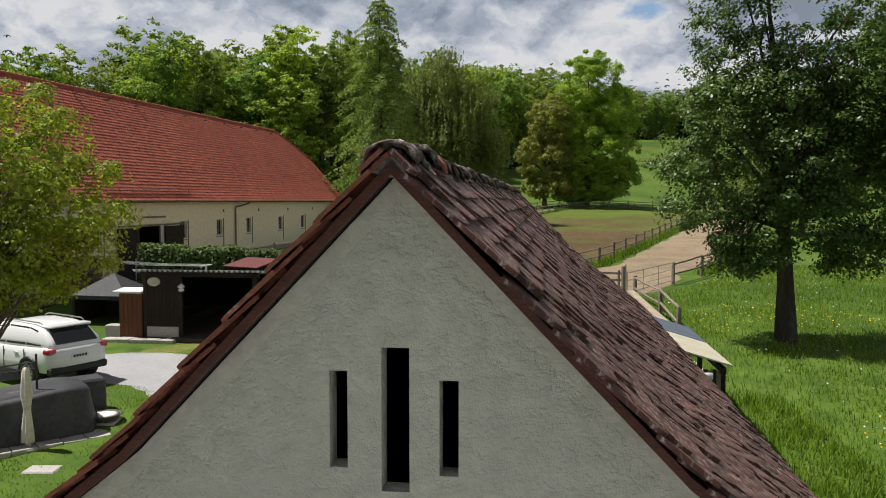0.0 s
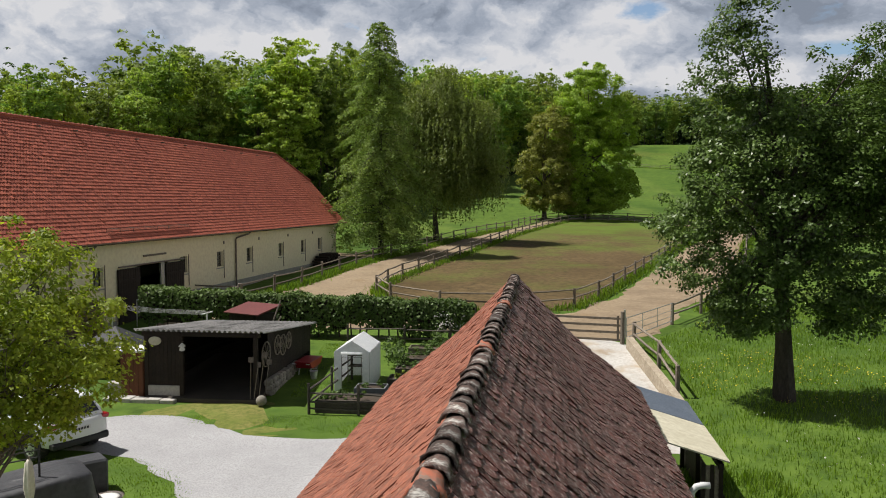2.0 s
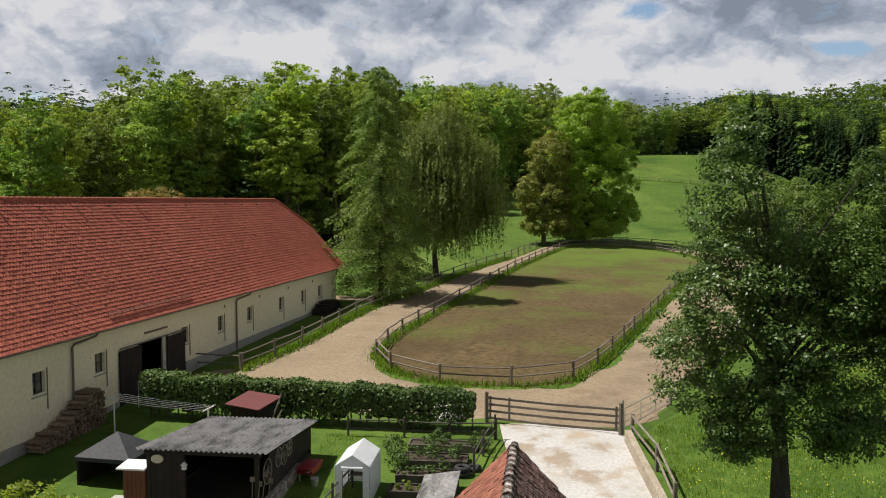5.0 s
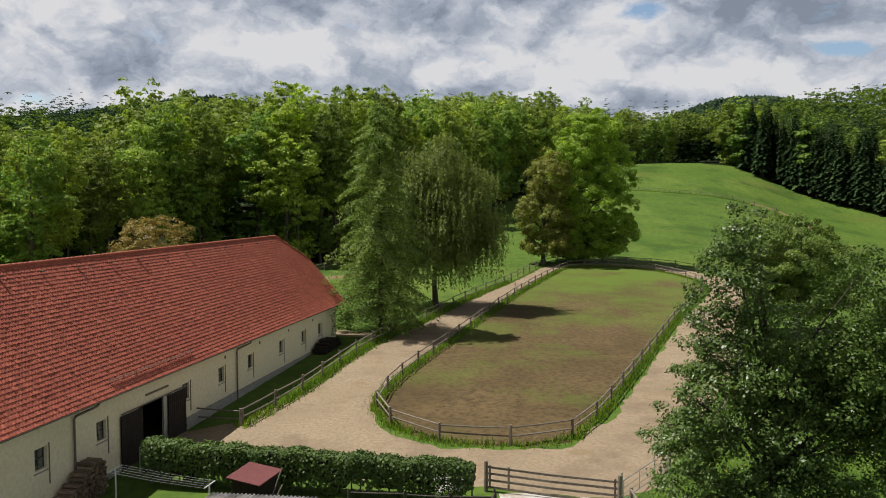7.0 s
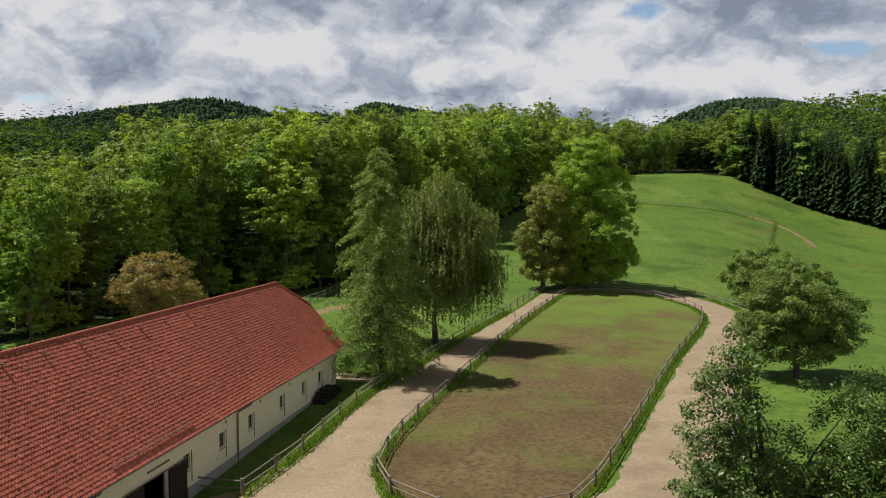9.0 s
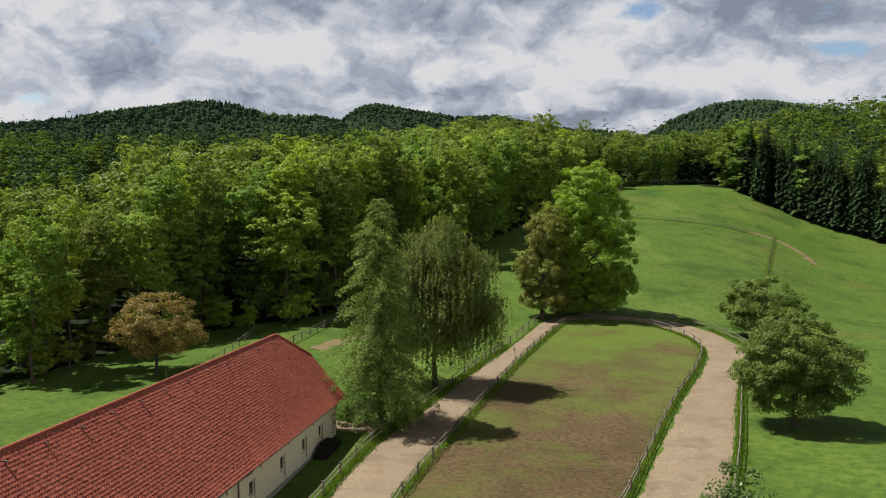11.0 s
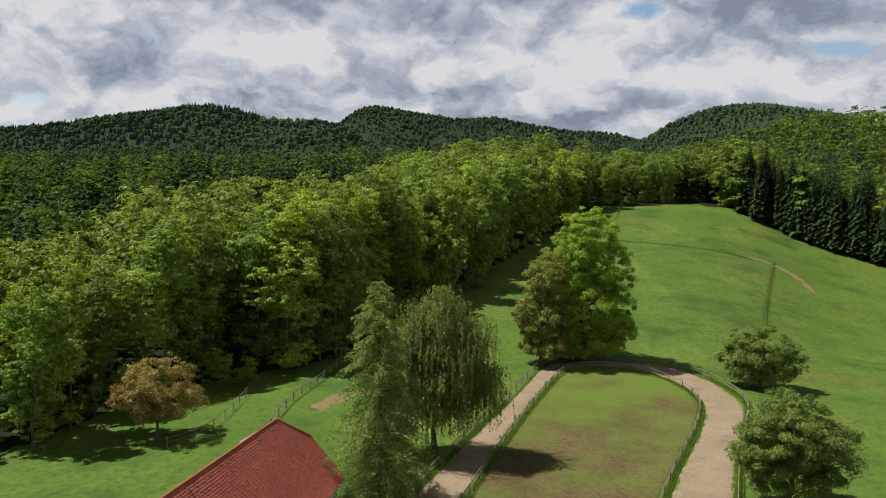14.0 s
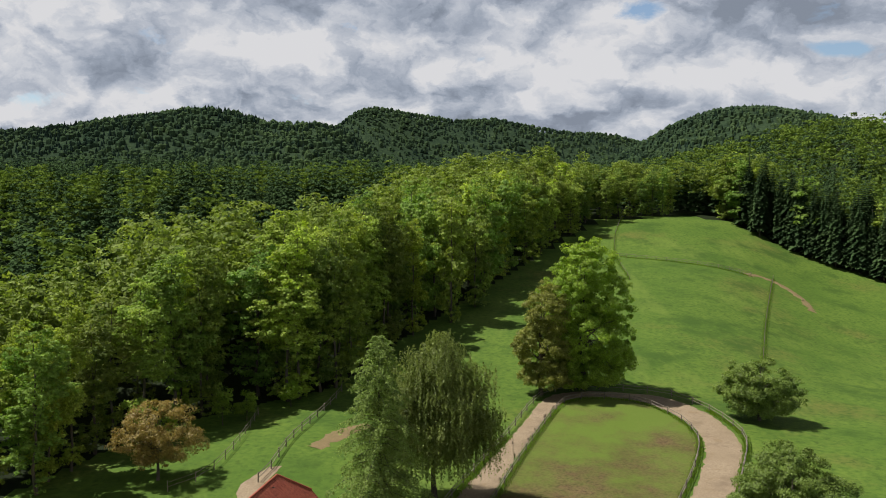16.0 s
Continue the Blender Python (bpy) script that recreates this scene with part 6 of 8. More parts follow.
# ================= hedge =================
def hedge():
    rng = np.random.default_rng(301)
    a, b = np.array([-14.1, 37.1]), np.array([1.45, 35.0])
    along = (b - a) / np.linalg.norm(b - a)
    side = np.array([-along[1], along[0]])
    long = np.linalg.norm(b - a)
    h = thing("hedge", "clipped leafy hedge with bare stems below", "hedge")
    n = 15000
    s, t = rng.uniform(0, long, n), rng.uniform(-1, 1, n)
    top = 2.50 - 0.42 * s / long + 0.06 * np.sin(s * 1.9) + 0.05 * np.sin(s * 4.3 + 1)
    u = rng.random(n)
    low = 0.75 + 0.30 * np.sin(s * 1.3) + 0.2 * np.sin(s * 3.1 + 2)
    z = low + (top - low) * u ** 0.75
    on_top = rng.random(n) < 0.33
    z = np.where(on_top, top + rng.normal(0, 0.05, n), z)
    t = np.where(on_top, t * 0.52, np.sign(t) * (0.52 + rng.normal(0, 0.07, n)) * (1 - 0.35 * np.clip((1.2 - z) / 1.0, 0, 1)))
    P = a + along * s[:, None] + side * t[:, None]
    pts = np.column_stack([P, z])
    way = np.column_stack([side[0] * np.sign(t) * np.where(on_top, 0.1, 1.0), side[1] * np.sign(t) * np.where(on_top, 0.1, 1.0), np.where(on_top, 1.0, 0.35)])
    part("foliage", quads_mesh("foliage", leaves_array(pts, way, 0.16, rng, 0.75)), M_LEAF_HEDGE, h)
    # added dark box inside the leaves, its colour standing for the hedge's inner shade
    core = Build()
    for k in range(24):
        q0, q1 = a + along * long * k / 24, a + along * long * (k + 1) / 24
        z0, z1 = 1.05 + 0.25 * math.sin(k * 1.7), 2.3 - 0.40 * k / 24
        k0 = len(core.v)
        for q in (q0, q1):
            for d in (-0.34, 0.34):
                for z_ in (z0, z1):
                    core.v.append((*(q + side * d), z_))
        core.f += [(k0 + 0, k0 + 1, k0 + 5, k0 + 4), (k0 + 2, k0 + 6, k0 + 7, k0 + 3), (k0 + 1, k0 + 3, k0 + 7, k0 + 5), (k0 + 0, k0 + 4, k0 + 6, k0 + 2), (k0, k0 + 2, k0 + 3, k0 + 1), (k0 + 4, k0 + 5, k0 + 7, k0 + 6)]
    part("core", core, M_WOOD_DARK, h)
    for k in range(34):
        q = a + along * (0.2 + (long - 0.4) * k / 33) + rng.normal(0, 0.08, 2)
        g = float(ground(*q))
        part("stem", Build().tube([(q[0], q[1], g - 0.05), (q[0] + rng.normal(0, 0.04), q[1], g + 0.5), (q[0] + rng.normal(0, 0.08), q[1], 1.5)], [0.045, 0.035, 0.02], 5), M_BARK, h)


hedge()

# ================= the open shed =================
M_FIBRE = material("grey_fibre_cement", (0.27, 0.26, 0.255), (0.38, 0.37, 0.36), (0.19, 0.185, 0.18), scale=1.4, fine=9, bump=0.4, spots=(0.20, 0.19, 0.17), spot_scale=1.8, spot_at=0.6)
M_STONE = material("field_stone", (0.24, 0.22, 0.19), (0.36, 0.33, 0.28), (0.17, 0.16, 0.14), scale=3, fine=14, bump=0.7, each=0.3)
M_BLOCK = material("grey_block", (0.42, 0.40, 0.37), (0.50, 0.48, 0.45), (0.36, 0.34, 0.31), scale=2, fine=16, bump=0.4)
M_RUST = material("old_iron", (0.12, 0.105, 0.095), (0.19, 0.165, 0.145), (0.10, 0.07, 0.05), scale=6, fine=25, rough=0.7, bump=0.3)
M_RED = material("red_plastic", (0.24, 0.016, 0.022), (0.30, 0.022, 0.028), scale=3, rough=0.4, bump=0)
SHED = pose(-10.2, 26.45, 0, 0, 0, -6.6)


patches(M_FIBRE, (0.055, 0.055, 0.052), 1.1, 0.48, 0.64, (1.6, 0.5, 1))


def shed():
    h = thing("shed", "open dark timber shed with a corrugated grey roof", "shed", SHED)
    W, D = 4.30, 6.1
    fz, bz = 2.30, 1.66
    slope = math.atan2(bz - fz, D + 0.2)
    P, F = corrugated(W + 0.25, D + 0.35, 0.177, 0.036, 0.012, 8)
    m = Matrix.Translation((-0.12, -0.25, fz + 0.03)) @ Matrix.Rotation(slope, 4, "X")
    part("roof", Build().add(P, F, m), M_FIBRE, h, "weathered corrugated fibre-cement roof")
    def zr(y):
        return fz + (bz - fz) * y / D - 0.03
    for x, y in ((0.2, 0.05), (1.42, 0.05), (4.0, 0.05), (4.05, 3.0), (4.05, D - 0.1), (0.2, D - 0.1)):
        part("post", Build().box(x - 0.07, x + 0.07, y - 0.07, y + 0.07, -0.2, zr(y) - 0.02, ch=0.01), M_WOOD_DARK, h)
    part("beam", Build().box(0.05, 4.15, -0.02, 0.12, zr(0) - 0.17, zr(0) - 0.02), M_WOOD_DARK, h)
    part("beam", Build().box(0.05, 4.15, D - 0.12, D, zr(D) - 0.17, zr(D) - 0.02), M_WOOD_DARK, h)
    # boarded walls
    n = 8
    for k in range(n):
        a = 0.25 + 1.1 * k / n
        part("board", Build().box(a + 0.004, a + 1.1 / n - 0.004, 0.02, 0.05, 0.42, zr(0) - 0.18), M_WOOD_DARK, h)
    part("block_base", Build().box(0.25, 1.36, -0.04, 0.10, -0.15, 0.42, ch=0.015), M_BLOCK, h, "low grey block base")
    for side_x in (0.14, ):
        for k in range(16):
            a = 0.1 + (D - 0.2) * k / 16
            part("board", Build().box(side_x, side_x + 0.03, a + 0.004, a + (D - 0.2) / 16 - 0.004, -0.1, zr(a) - 0.08), M_WOOD_DARK, h)
    for k in range(14):
        a = 0.1 + 4.0 * k / 14
        part("board", Build().box(a + 0.004, a + 4.0 / 14 - 0.004, D - 0.08, D - 0.05, -0.1, zr(D) - 0.1), M_WOOD_DARK, h)
    for k in range(14):
        a = 0.9 + (D - 1.0) * k / 14
        part("board", Build().box(4.09, 4.12, a + 0.004, a + (D - 1.0) / 14 - 0.004, 0.55, zr(a) - 0.08), M_WOOD_DARK, h)
    # rough stone footing on the right
    rng = np.random.default_rng(401)
    for row in range(3):
        y = 0.7
        while y < 4.2:
            l = rng.uniform(0.22, 0.42)
            b = Build().box(-0.14 + rng.normal(0, 0.02), 0.14 + rng.normal(0, 0.02), 0, l - 0.02, 0, 0.2, ch=0.05)
            st = part("stone", b, M_STONE, h)
            st.matrix_basis = Matrix.Translation((4.15, y, -0.05 + row * 0.2 - 0.02 * row)) @ Euler((rng.normal(0, 0.06), rng.normal(0, 0.06), rng.normal(0, 0.08))).to_matrix().to_4x4()
            y += l
    # dark back room inside
    part("floor", Build().add([(0.2, -0.3, -0.1), (4.1, -0.3, -0.1), (4.1, D - 0.1, 0.2), (0.2, D - 0.1, 0.2), (0.2, -0.3, 0.07), (4.1, -0.3, 0.07), (4.1, D - 0.1, 0.36), (0.2, D - 0.1, 0.36)], [(3, 2, 1, 0), (4, 5, 6, 7), (0, 1, 5, 4), (1, 2, 6, 5), (2, 3, 7, 6), (3, 0, 4, 7)]), M_INSIDE, h)
    part("shelf", Build().box(0.3, 1.1, 0.4, 5.6, 0.9, 0.95), M_WOOD_DARK, h)


shed()


def wagon_wheel(x, y, z, r, tilt=0.0):
    w = thing("wagon_wheel", "old grey wooden wagon wheel hung on the shed wall", "wheel", SHED @ Matrix.Translation((x, y, z)) @ Matrix.Rotation(radians(90), 4, "Y") @ Matrix.Rotation(tilt, 4, "X"), "wagon wheels on the shed")
    n = 20
    ring = [(r * math.cos(2 * math.pi * k / n), r * math.sin(2 * math.pi * k / n), 0) for k in range(n + 1)]
    part("rim", Build().tube(ring, 0.022, 6, cap=False), M_WOOD_GREY, w)
    part("hub", Build().turned([(0.05, -0.06), (0.065, 0), (0.05, 0.06)], 10), M_WOOD_GREY, w)
    for k in range(8):
        a = math.pi / 4 * k + 0.2
        part("spoke", Build().tube([(0.04 * math.cos(a), 0.04 * math.sin(a), 0), (r * math.cos(a), r * math.sin(a), 0)], [0.014, 0.012], 5), M_WOOD_GREY, w)


wagon_wheel(4.19, 0.55, 1.45, 0.42)
wagon_wheel(4.19, 1.75, 1.55, 0.34)
wagon_wheel(4.19, 2.35, 1.45, 0.36)
wagon_wheel(4.19, 3.0, 1.5, 0.30)


def tools():
    rng = np.random.default_rng(402)
    for k, (x, y, h_) in enumerate(((3.85, -0.12, 1.3), (3.98, -0.16, 1.15), (4.12, -0.1, 1.45), (4.25, 0.1, 1.2))):
        t = thing("garden_tool", "long-handled garden tool leaning on the shed post", "tool", SHED @ pose(x, y, 0.0, rng.normal(-4, 2), rng.normal(4, 3), 0), "tools leaning on the shed")
        part("handle", Build().tube([(0, 0, 0.02), (0, 0, h_)], 0.016, 6), M_WOOD_GREY, t)
        part("head", Build().box(-0.09, 0.09, -0.012, 0.012, h_ - 0.02, h_ + 0.16, ch=0.005), M_RUST, t)


tools()


def shed_clutter():
    # cabinet with a pale lid
    c = thing("garden_cabinet", "red-brown boarded cabinet with a pale sloping lid", "cabinet", SHED @ pose(-0.72, -0.02, 0))
    part("body", Build().box(0, 0.80, 0, 0.62, -0.05, 1.55, ch=0.01), M_WOOD_RED, c)
    for k in range(5):
        part("board", Build().box(0.01 + k * 0.157, 0.155 + k * 0.157, -0.02, -0.002, 0.02, 1.5), M_WOOD_RED, c)
    part("lid", Build().box(-0.15, 0.86, -0.08, 0.75, 1.56, 1.62, Matrix.Rotation(radians(4), 4, "X")), M_WHITEPAINT, c)
    part("plinth", Build().box(-0.6, 0.0, 0.1, 0.5, -0.08, 0.42, ch=0.02), M_BLOCK, c)
    # oval board and lantern on the shed front
    o = thing("oval_sign", "blank pale oval board on the shed front", "sign", SHED @ pose(0.52, -0.02, 1.93))
    b = Build()
    P = [(0.22 * math.cos(2 * math.pi * k / 18), 0.0, 0.15 * math.sin(2 * math.pi * k / 18)) for k in range(18)]
    b.prism([(p[0], p[2]) for p in P], -0.02, 0.02)
    part("board", b, M_CREAM_SHEET, o)
    l = thing("wall_lantern", "small white lantern hanging at the shed entrance", "lamp", SHED @ pose(1.52, -0.12, 1.62))
    part("bracket", Build().tube([(0, 0.12, 0.30), (0, 0.02, 0.33), (0, 0, 0.26)], 0.012, 6), M_RUST, l)
    part("shade", Build().turned([(0.03, 0.27), (0.12, 0.17), (0.11, 0.15)], 12), M_WHITEPAINT, l)
    part("globe", Build().turned([(0.05, 0.14), (0.09, 0.08), (0.09, 0.03), (0.03, 0.0)], 12), M_WHITEPAINT, l)
    s = thing("stone_ball", "round reddish stone ball beside the shed", "ornament", SHED @ pose(4.35, -0.45, -0.05))
    part("ball", Build().turned([(0.03, 0), (0.12, 0.03), (0.17, 0.10), (0.18, 0.17), (0.15, 0.26), (0.08, 0.32), (0.02, 0.34)], 14).mesh("ball", True), M_STONE, s)
    # red wheelbarrow by the shed wall
    w = thing("wheelbarrow", "red wheelbarrow parked beside the shed", "wheelbarrow", pose(-5.05, 29.6, float(ground(-5.05, 29.6)), 0, 0, 75))
    tray = [(-0.45, 0.55), (0.30, 0.60), (0.50, 0.85), (-0.62, 0.80)]
    part("tray", Build().prism([(x, z - 0.28) for x, z in tray], -0.32, 0.32), M_RED, w)
    part("wheel", Build().turned([(0.06, -0.04), (0.18, -0.05), (0.2, 0), (0.18, 0.05), (0.06, 0.04)], 16, Matrix.Translation((0.55, 0, 0.2)) @ Matrix.Rotation(radians(90), 4, "X")), M_RUST, w)
    for y in (-0.24, 0.24):
        part("handle", Build().tube([(0.55, y * 0.3, 0.2), (0, y, 0.30), (-0.9, y * 1.2, 0.52)], 0.02, 6), M_STEEL, w)
        part("leg", Build().tube([(-0.35, y, 0.30), (-0.42, y, 0.0)], 0.018, 6), M_STEEL, w)
    bs = thing("bucket", "pale metal bucket beside the wheelbarrow", "bucket", pose(-4.75, 28.8, float(ground(-4.75, 28.8))))
    part("body", Build().turned([(0.11, 0), (0.15, 0.28), (0.155, 0.29), (0.14, 0.28)], 14), M_STEEL, bs)
    part("handle", Build().tube([(-0.15, 0, 0.28), (-0.1, 0, 0.38), (0.1, 0, 0.38), (0.15, 0, 0.28)], 0.008, 5), M_STEEL, bs)
    # low stone kerb in front of the shed
    k = thing("door_step", "pale stone step along the shed front", "step", SHED @ pose(-1.1, -0.55, -0.1))
    for i in range(5):
        part("slab", Build().box(i * 0.5, i * 0.5 + 0.48, 0, 0.45, 0, 0.16 + 0.01 * (i % 2), ch=0.02), M_BLOCK, k)


shed_clutter()

M_TARP = material("dark_canvas", (0.040, 0.042, 0.046), (0.060, 0.062, 0.066), (0.03, 0.03, 0.034), scale=1.5, fine=8, bump=0.4, rough=0.7)


def shelter():
    s = thing("garden_shelter", "small shelter with a dark grey hipped canvas roof", "shelter", pose(-12.35, 29.6, float(ground(-12.3, 29.6)), 0, 0, -12))
    e, a = 1.05, 1.80
    P = [(-1.15, -1.0, e), (1.15, -1.0, e), (1.15, 1.0, e), (-1.15, 1.0, e), (0, 0, a), (-1.15, -1.0, e - 0.15), (1.15, -1.0, e - 0.15), (1.15, 1.0, e - 0.15), (-1.15, 1.0, e - 0.15)]
    F = [(0, 1, 4), (1, 2, 4), (2, 3, 4), (3, 0, 4), (0, 5, 6, 1), (1, 6, 7, 2), (2, 7, 8, 3), (3, 8, 5, 0)]
    part("roof", Build().add(P, F), M_TARP, s)
    for x in (-1.05, 1.05):
        for y in (-0.9, 0.9):
            part("post", Build().box(x - 0.05, x + 0.05, y - 0.05, y + 0.05, -0.1, e + 0.02), M_WOOD_DARK, s)
    part("back_panel", Build().box(-1.05, 1.05, 0.86, 0.9, 0, e), M_WOOD_DARK, s)
    part("side_panel", Build().box(-1.05, -1.01, -0.9, 0.9, 0, e), M_WOOD_DARK, s)


shelter()


def clothes_line():
    g = float(ground(-12, 34))
    c = thing("clothes_line", "white clothes line frame with five lines", "clothes line")
    ends = [((-14.75, 34.3), (-14.55, 35.3)), ((-9.95, 32.35), (-9.75, 33.25))]
    z = g + 1.62
    for a, b in ends:
        part("crossbar", Build().tube([(*a, z), (*b, z)], 0.028, 6), M_WHITEPAINT, c)
        mx, my = (a[0] + b[0]) / 2, (a[1] + b[1]) / 2
        part("post", Build().tube([(mx, my, g - 0.1), (mx, my, z)], 0.035, 7), M_WHITEPAINT, c)
    for k in range(5):
        t = k / 4
        p = [Vector((e[0][0] * (1 - t) + e[1][0] * t, e[0][1] * (1 - t) + e[1][1] * t, z + 0.01)) for e in ends]
        mid = p[0].lerp(p[1], 0.5) - Vector((0, 0, 0.05))
        part("line", Build().tube([p[0], mid, p[1]], 0.007, 5), M_STEEL, c)


clothes_line()
M_RED_SHEET = material("dull_red_roof_sheet", (0.120, 0.026, 0.026), (0.155, 0.036, 0.033), (0.095, 0.024, 0.024), scale=1.5, fine=8, rough=0.6, bump=0.15)


def coop():
    g = float(ground(-8.2, 34.2))
    c = thing("chicken_coop", "small dark coop with a dull red sheet roof", "coop", pose(-8.25, 34.1, g, 0, 0, -31))
    m = Matrix.Translation((0, 0, 1.62)) @ Matrix.Rotation(radians(11), 4, "X")
    part("roof", Build().box(-1.0, 1.0, -0.75, 0.75, -0.03, 0.03, m, ch=0.01), M_RED_SHEET, c)
    for k in range(10):
        part("wall_board", Build().box(-0.8 + k * 0.16, -0.65 + k * 0.16, -0.6, -0.57, 0.1, 1.46), M_WOOD_DARK, c)
    part("body", Build().box(-0.8, 0.8, -0.56, 0.6, 0.05, 1.45), M_WOOD_DARK, c)
    part("ladder", Build().tube([(0.95, -0.4, 0), (1.35, 0.3, 2.05)], 0.03, 6).tube([(1.15, -0.6, 0), (1.55, 0.1, 1.4)], 0.03, 6), M_WOOD_GREY, c)


coop()


# ================= vegetable garden =================
M_FILM = material("white_film", (0.80, 0.81, 0.82), (0.86, 0.87, 0.88), (0.72, 0.74, 0.76), scale=2.5, fine=9, rough=0.45, bump=0.3, thin=0.35)
M_TROUGH = material("slate_grey_trough", (0.13, 0.14, 0.15), (0.18, 0.19, 0.20), (0.10, 0.105, 0.11), scale=3, fine=12, bump=0.2)
M_SOIL = material("garden_soil", (0.055, 0.040, 0.028), (0.085, 0.062, 0.042), (0.04, 0.03, 0.022), scale=3, fine=18, bump=0.8)
M_PLANT = leaf_material("garden_leaf", (0.075, 0.13, 0.030), (0.13, 0.20, 0.05), each=0.3)
M_SALAD = leaf_material("salad_leaf", (0.20, 0.27, 0.04), (0.27, 0.33, 0.06), each=0.2)
M_BLOSSOM = leaf_material("white_blossom", (0.62, 0.60, 0.55), (0.72, 0.70, 0.66), each=0.1, thin=0.3)
M_TYRE = material("black_rubber", (0.018, 0.018, 0.019), (0.028, 0.028, 0.028), (0.05, 0.048, 0.045), scale=6, fine=30, rough=0.75, bump=0.3)
M_WOOD_OLD = material("dark_weathered_wood", (0.065, 0.055, 0.046), (0.11, 0.095, 0.08), (0.045, 0.04, 0.034), scale=2, fine=16, bump=0.5, each=0.25)
GARDEN = pose(-4.25, 24.75, 0, 0, 0, -6.0)


def on_garden(x, y):
    p = GARDEN @ Vector((x, y, 0))
    return float(ground(p.x, p.y))


def greenhouse():
    x, y = 0.22, 2.55
    g = thing("greenhouse", "white film garden greenhouse with a rolled-up door", "greenhouse", GARDEN @ pose(x, y, on_garden(x, y)))
    W, D, E, A = 1.22, 2.0, 1.38, 1.76
    tube = 0.014
    for yy in (0, D / 2, D):
        part("hoop", Build().tube([(0, yy, 0), (0, yy, E), (W / 2, yy, A), (W, yy, E), (W, yy, 0)], tube, 6), M_STEEL, g)
    for p, q in (((0, 0, E), (0, D, E)), ((W, 0, E), (W, D, E)), ((W / 2, 0, A), (W / 2, D, A))):
        part("purlin", Build().tube([p, q], tube, 6), M_STEEL, g)
    o = 0.02
    b = Build()
    b.prism([(-o, 0.0), (-o, E), (W / 2, A + o), (W + o, E), (W + o, 0.0), (W + o - 0.006, 0.0), (W + o - 0.006, E - 0.006), (W / 2, A + o - 0.008), (-o + 0.006, E - 0.006), (-o + 0.006, 0.0)], -o, D + o)
    part("film", b, M_FILM, g, "white translucent film cover")
    part("back_film", Build().prism([(0, 0), (W, 0), (W, E), (W / 2, A), (0, E)], D + 0.022, D + 0.027), M_FILM, g)
    for x0, x1, z0, z1 in ((0, 0.24, 0, E), (0.98, W, 0, E)):
        part("front_film", Build().prism([(x0, z0), (x1, z0), (x1, z1), (x0, z1)], -0.026, -0.021), M_FILM, g)
    part("gable_film", Build().prism([(0, E), (W, E), (W / 2, A)], -0.026, -0.021), M_FILM, g)
    part("door_roll", Build().tube([(0.24, -0.05, E - 0.05), (0.98, -0.05, E - 0.05)], 0.045, 8), M_FILM, g)
    part("door_frame", Build().tube([(0.26, -0.03, 0), (0.26, -0.03, 1.2), (0.96, -0.03, 1.2), (0.96, -0.03, 0)], 0.012, 6), M_RUST, g)
    part("plant_rack", Build().box(0.2, 1.1, 1.2, 1.6, 0.6, 0.63).box(0.2, 1.1, 1.2, 1.6, 1.0, 1.03).tube([(0.2, 1.2, 0), (0.2, 1.2, 1.2)], 0.012, 5).tube([(1.1, 1.2, 0), (1.1, 1.2, 1.2)], 0.012, 5), M_RUST, g)


greenhouse()


def plant_clump(parent, name, x, y, z, r, h, mat_, seed, n=90, leaf=0.11):
    rng = np.random.default_rng(seed)
    pts, ways, _ = crown_points([((x, y, z + h * 0.5), (r, r, h * 0.5))], max(3, n // 16), 16, r * 0.42, rng, inner=0.3, axis=(x, y))
    keep = pts[:, 2] > z
    return part(name, quads_mesh(name, leaves_array(pts[keep], ways[keep], leaf, rng, 0.6)), mat_, parent)


def raised_bed(x, y, w, d, h, wall, label, plants, seed, posts=False):
    rng = np.random.default_rng(seed)
    b = thing("raised_bed", label, "raised bed", GARDEN @ pose(x, y, on_garden(x + w / 2, y + d / 2)), "garden beds")
    t = 0.05
    part("front_board", Build().box(0, w, 0, t, -0.05, h, ch=0.008), wall, b)
    part("back_board", Build().box(0, w, d - t, d, -0.05, h, ch=0.008), wall, b)
    part("side_board", Build().box(0, t, t, d - t, -0.05, h, ch=0.008), wall, b)
    part("side_board", Build().box(w - t, w, t, d - t, -0.05, h, ch=0.008), wall, b)
    part("soil", Build().box(t, w - t, t, d - t, -0.05, h - 0.07), M_SOIL, b)
    for k in range(plants[0]):
        px_, py_ = rng.uniform(0.15, w - 0.15), rng.uniform(0.15, d - 0.15)
        plant_clump(b, "plant", px_, py_, h - 0.08, rng.uniform(0.10, 0.20) * plants[2], rng.uniform(0.18, 0.35) * plants[2], plants[1], seed * 50 + k, 64, 0.10)


raised_bed(1.15, 1.35, 1.05, 0.75, 0.46, M_TROUGH, "grey raised bed trough with young plants", (4, M_PLANT, 0.7), 501)
raised_bed(2.30, 1.35, 0.90, 0.8, 0.44, M_TROUGH, "grey raised bed with salad rows", (9, M_SALAD, 0.7), 502)
raised_bed(1.95, 3.1, 1.7, 0.85, 0.30, M_WOOD_OLD, "dark timber raised bed with salad rows", (10, M_SALAD, 0.8), 503)
raised_bed(2.0, 4.6, 2.2, 0.9, 0.28, M_WOOD_OLD, "dark timber raised bed full of herbs", (9, M_PLANT, 1.2), 504)
raised_bed(2.0, 6.1, 2.6, 1.1, 0.28, M_WOOD_OLD, "dark timber raised bed with tall leafy crops", (14, M_PLANT, 1.9), 505)
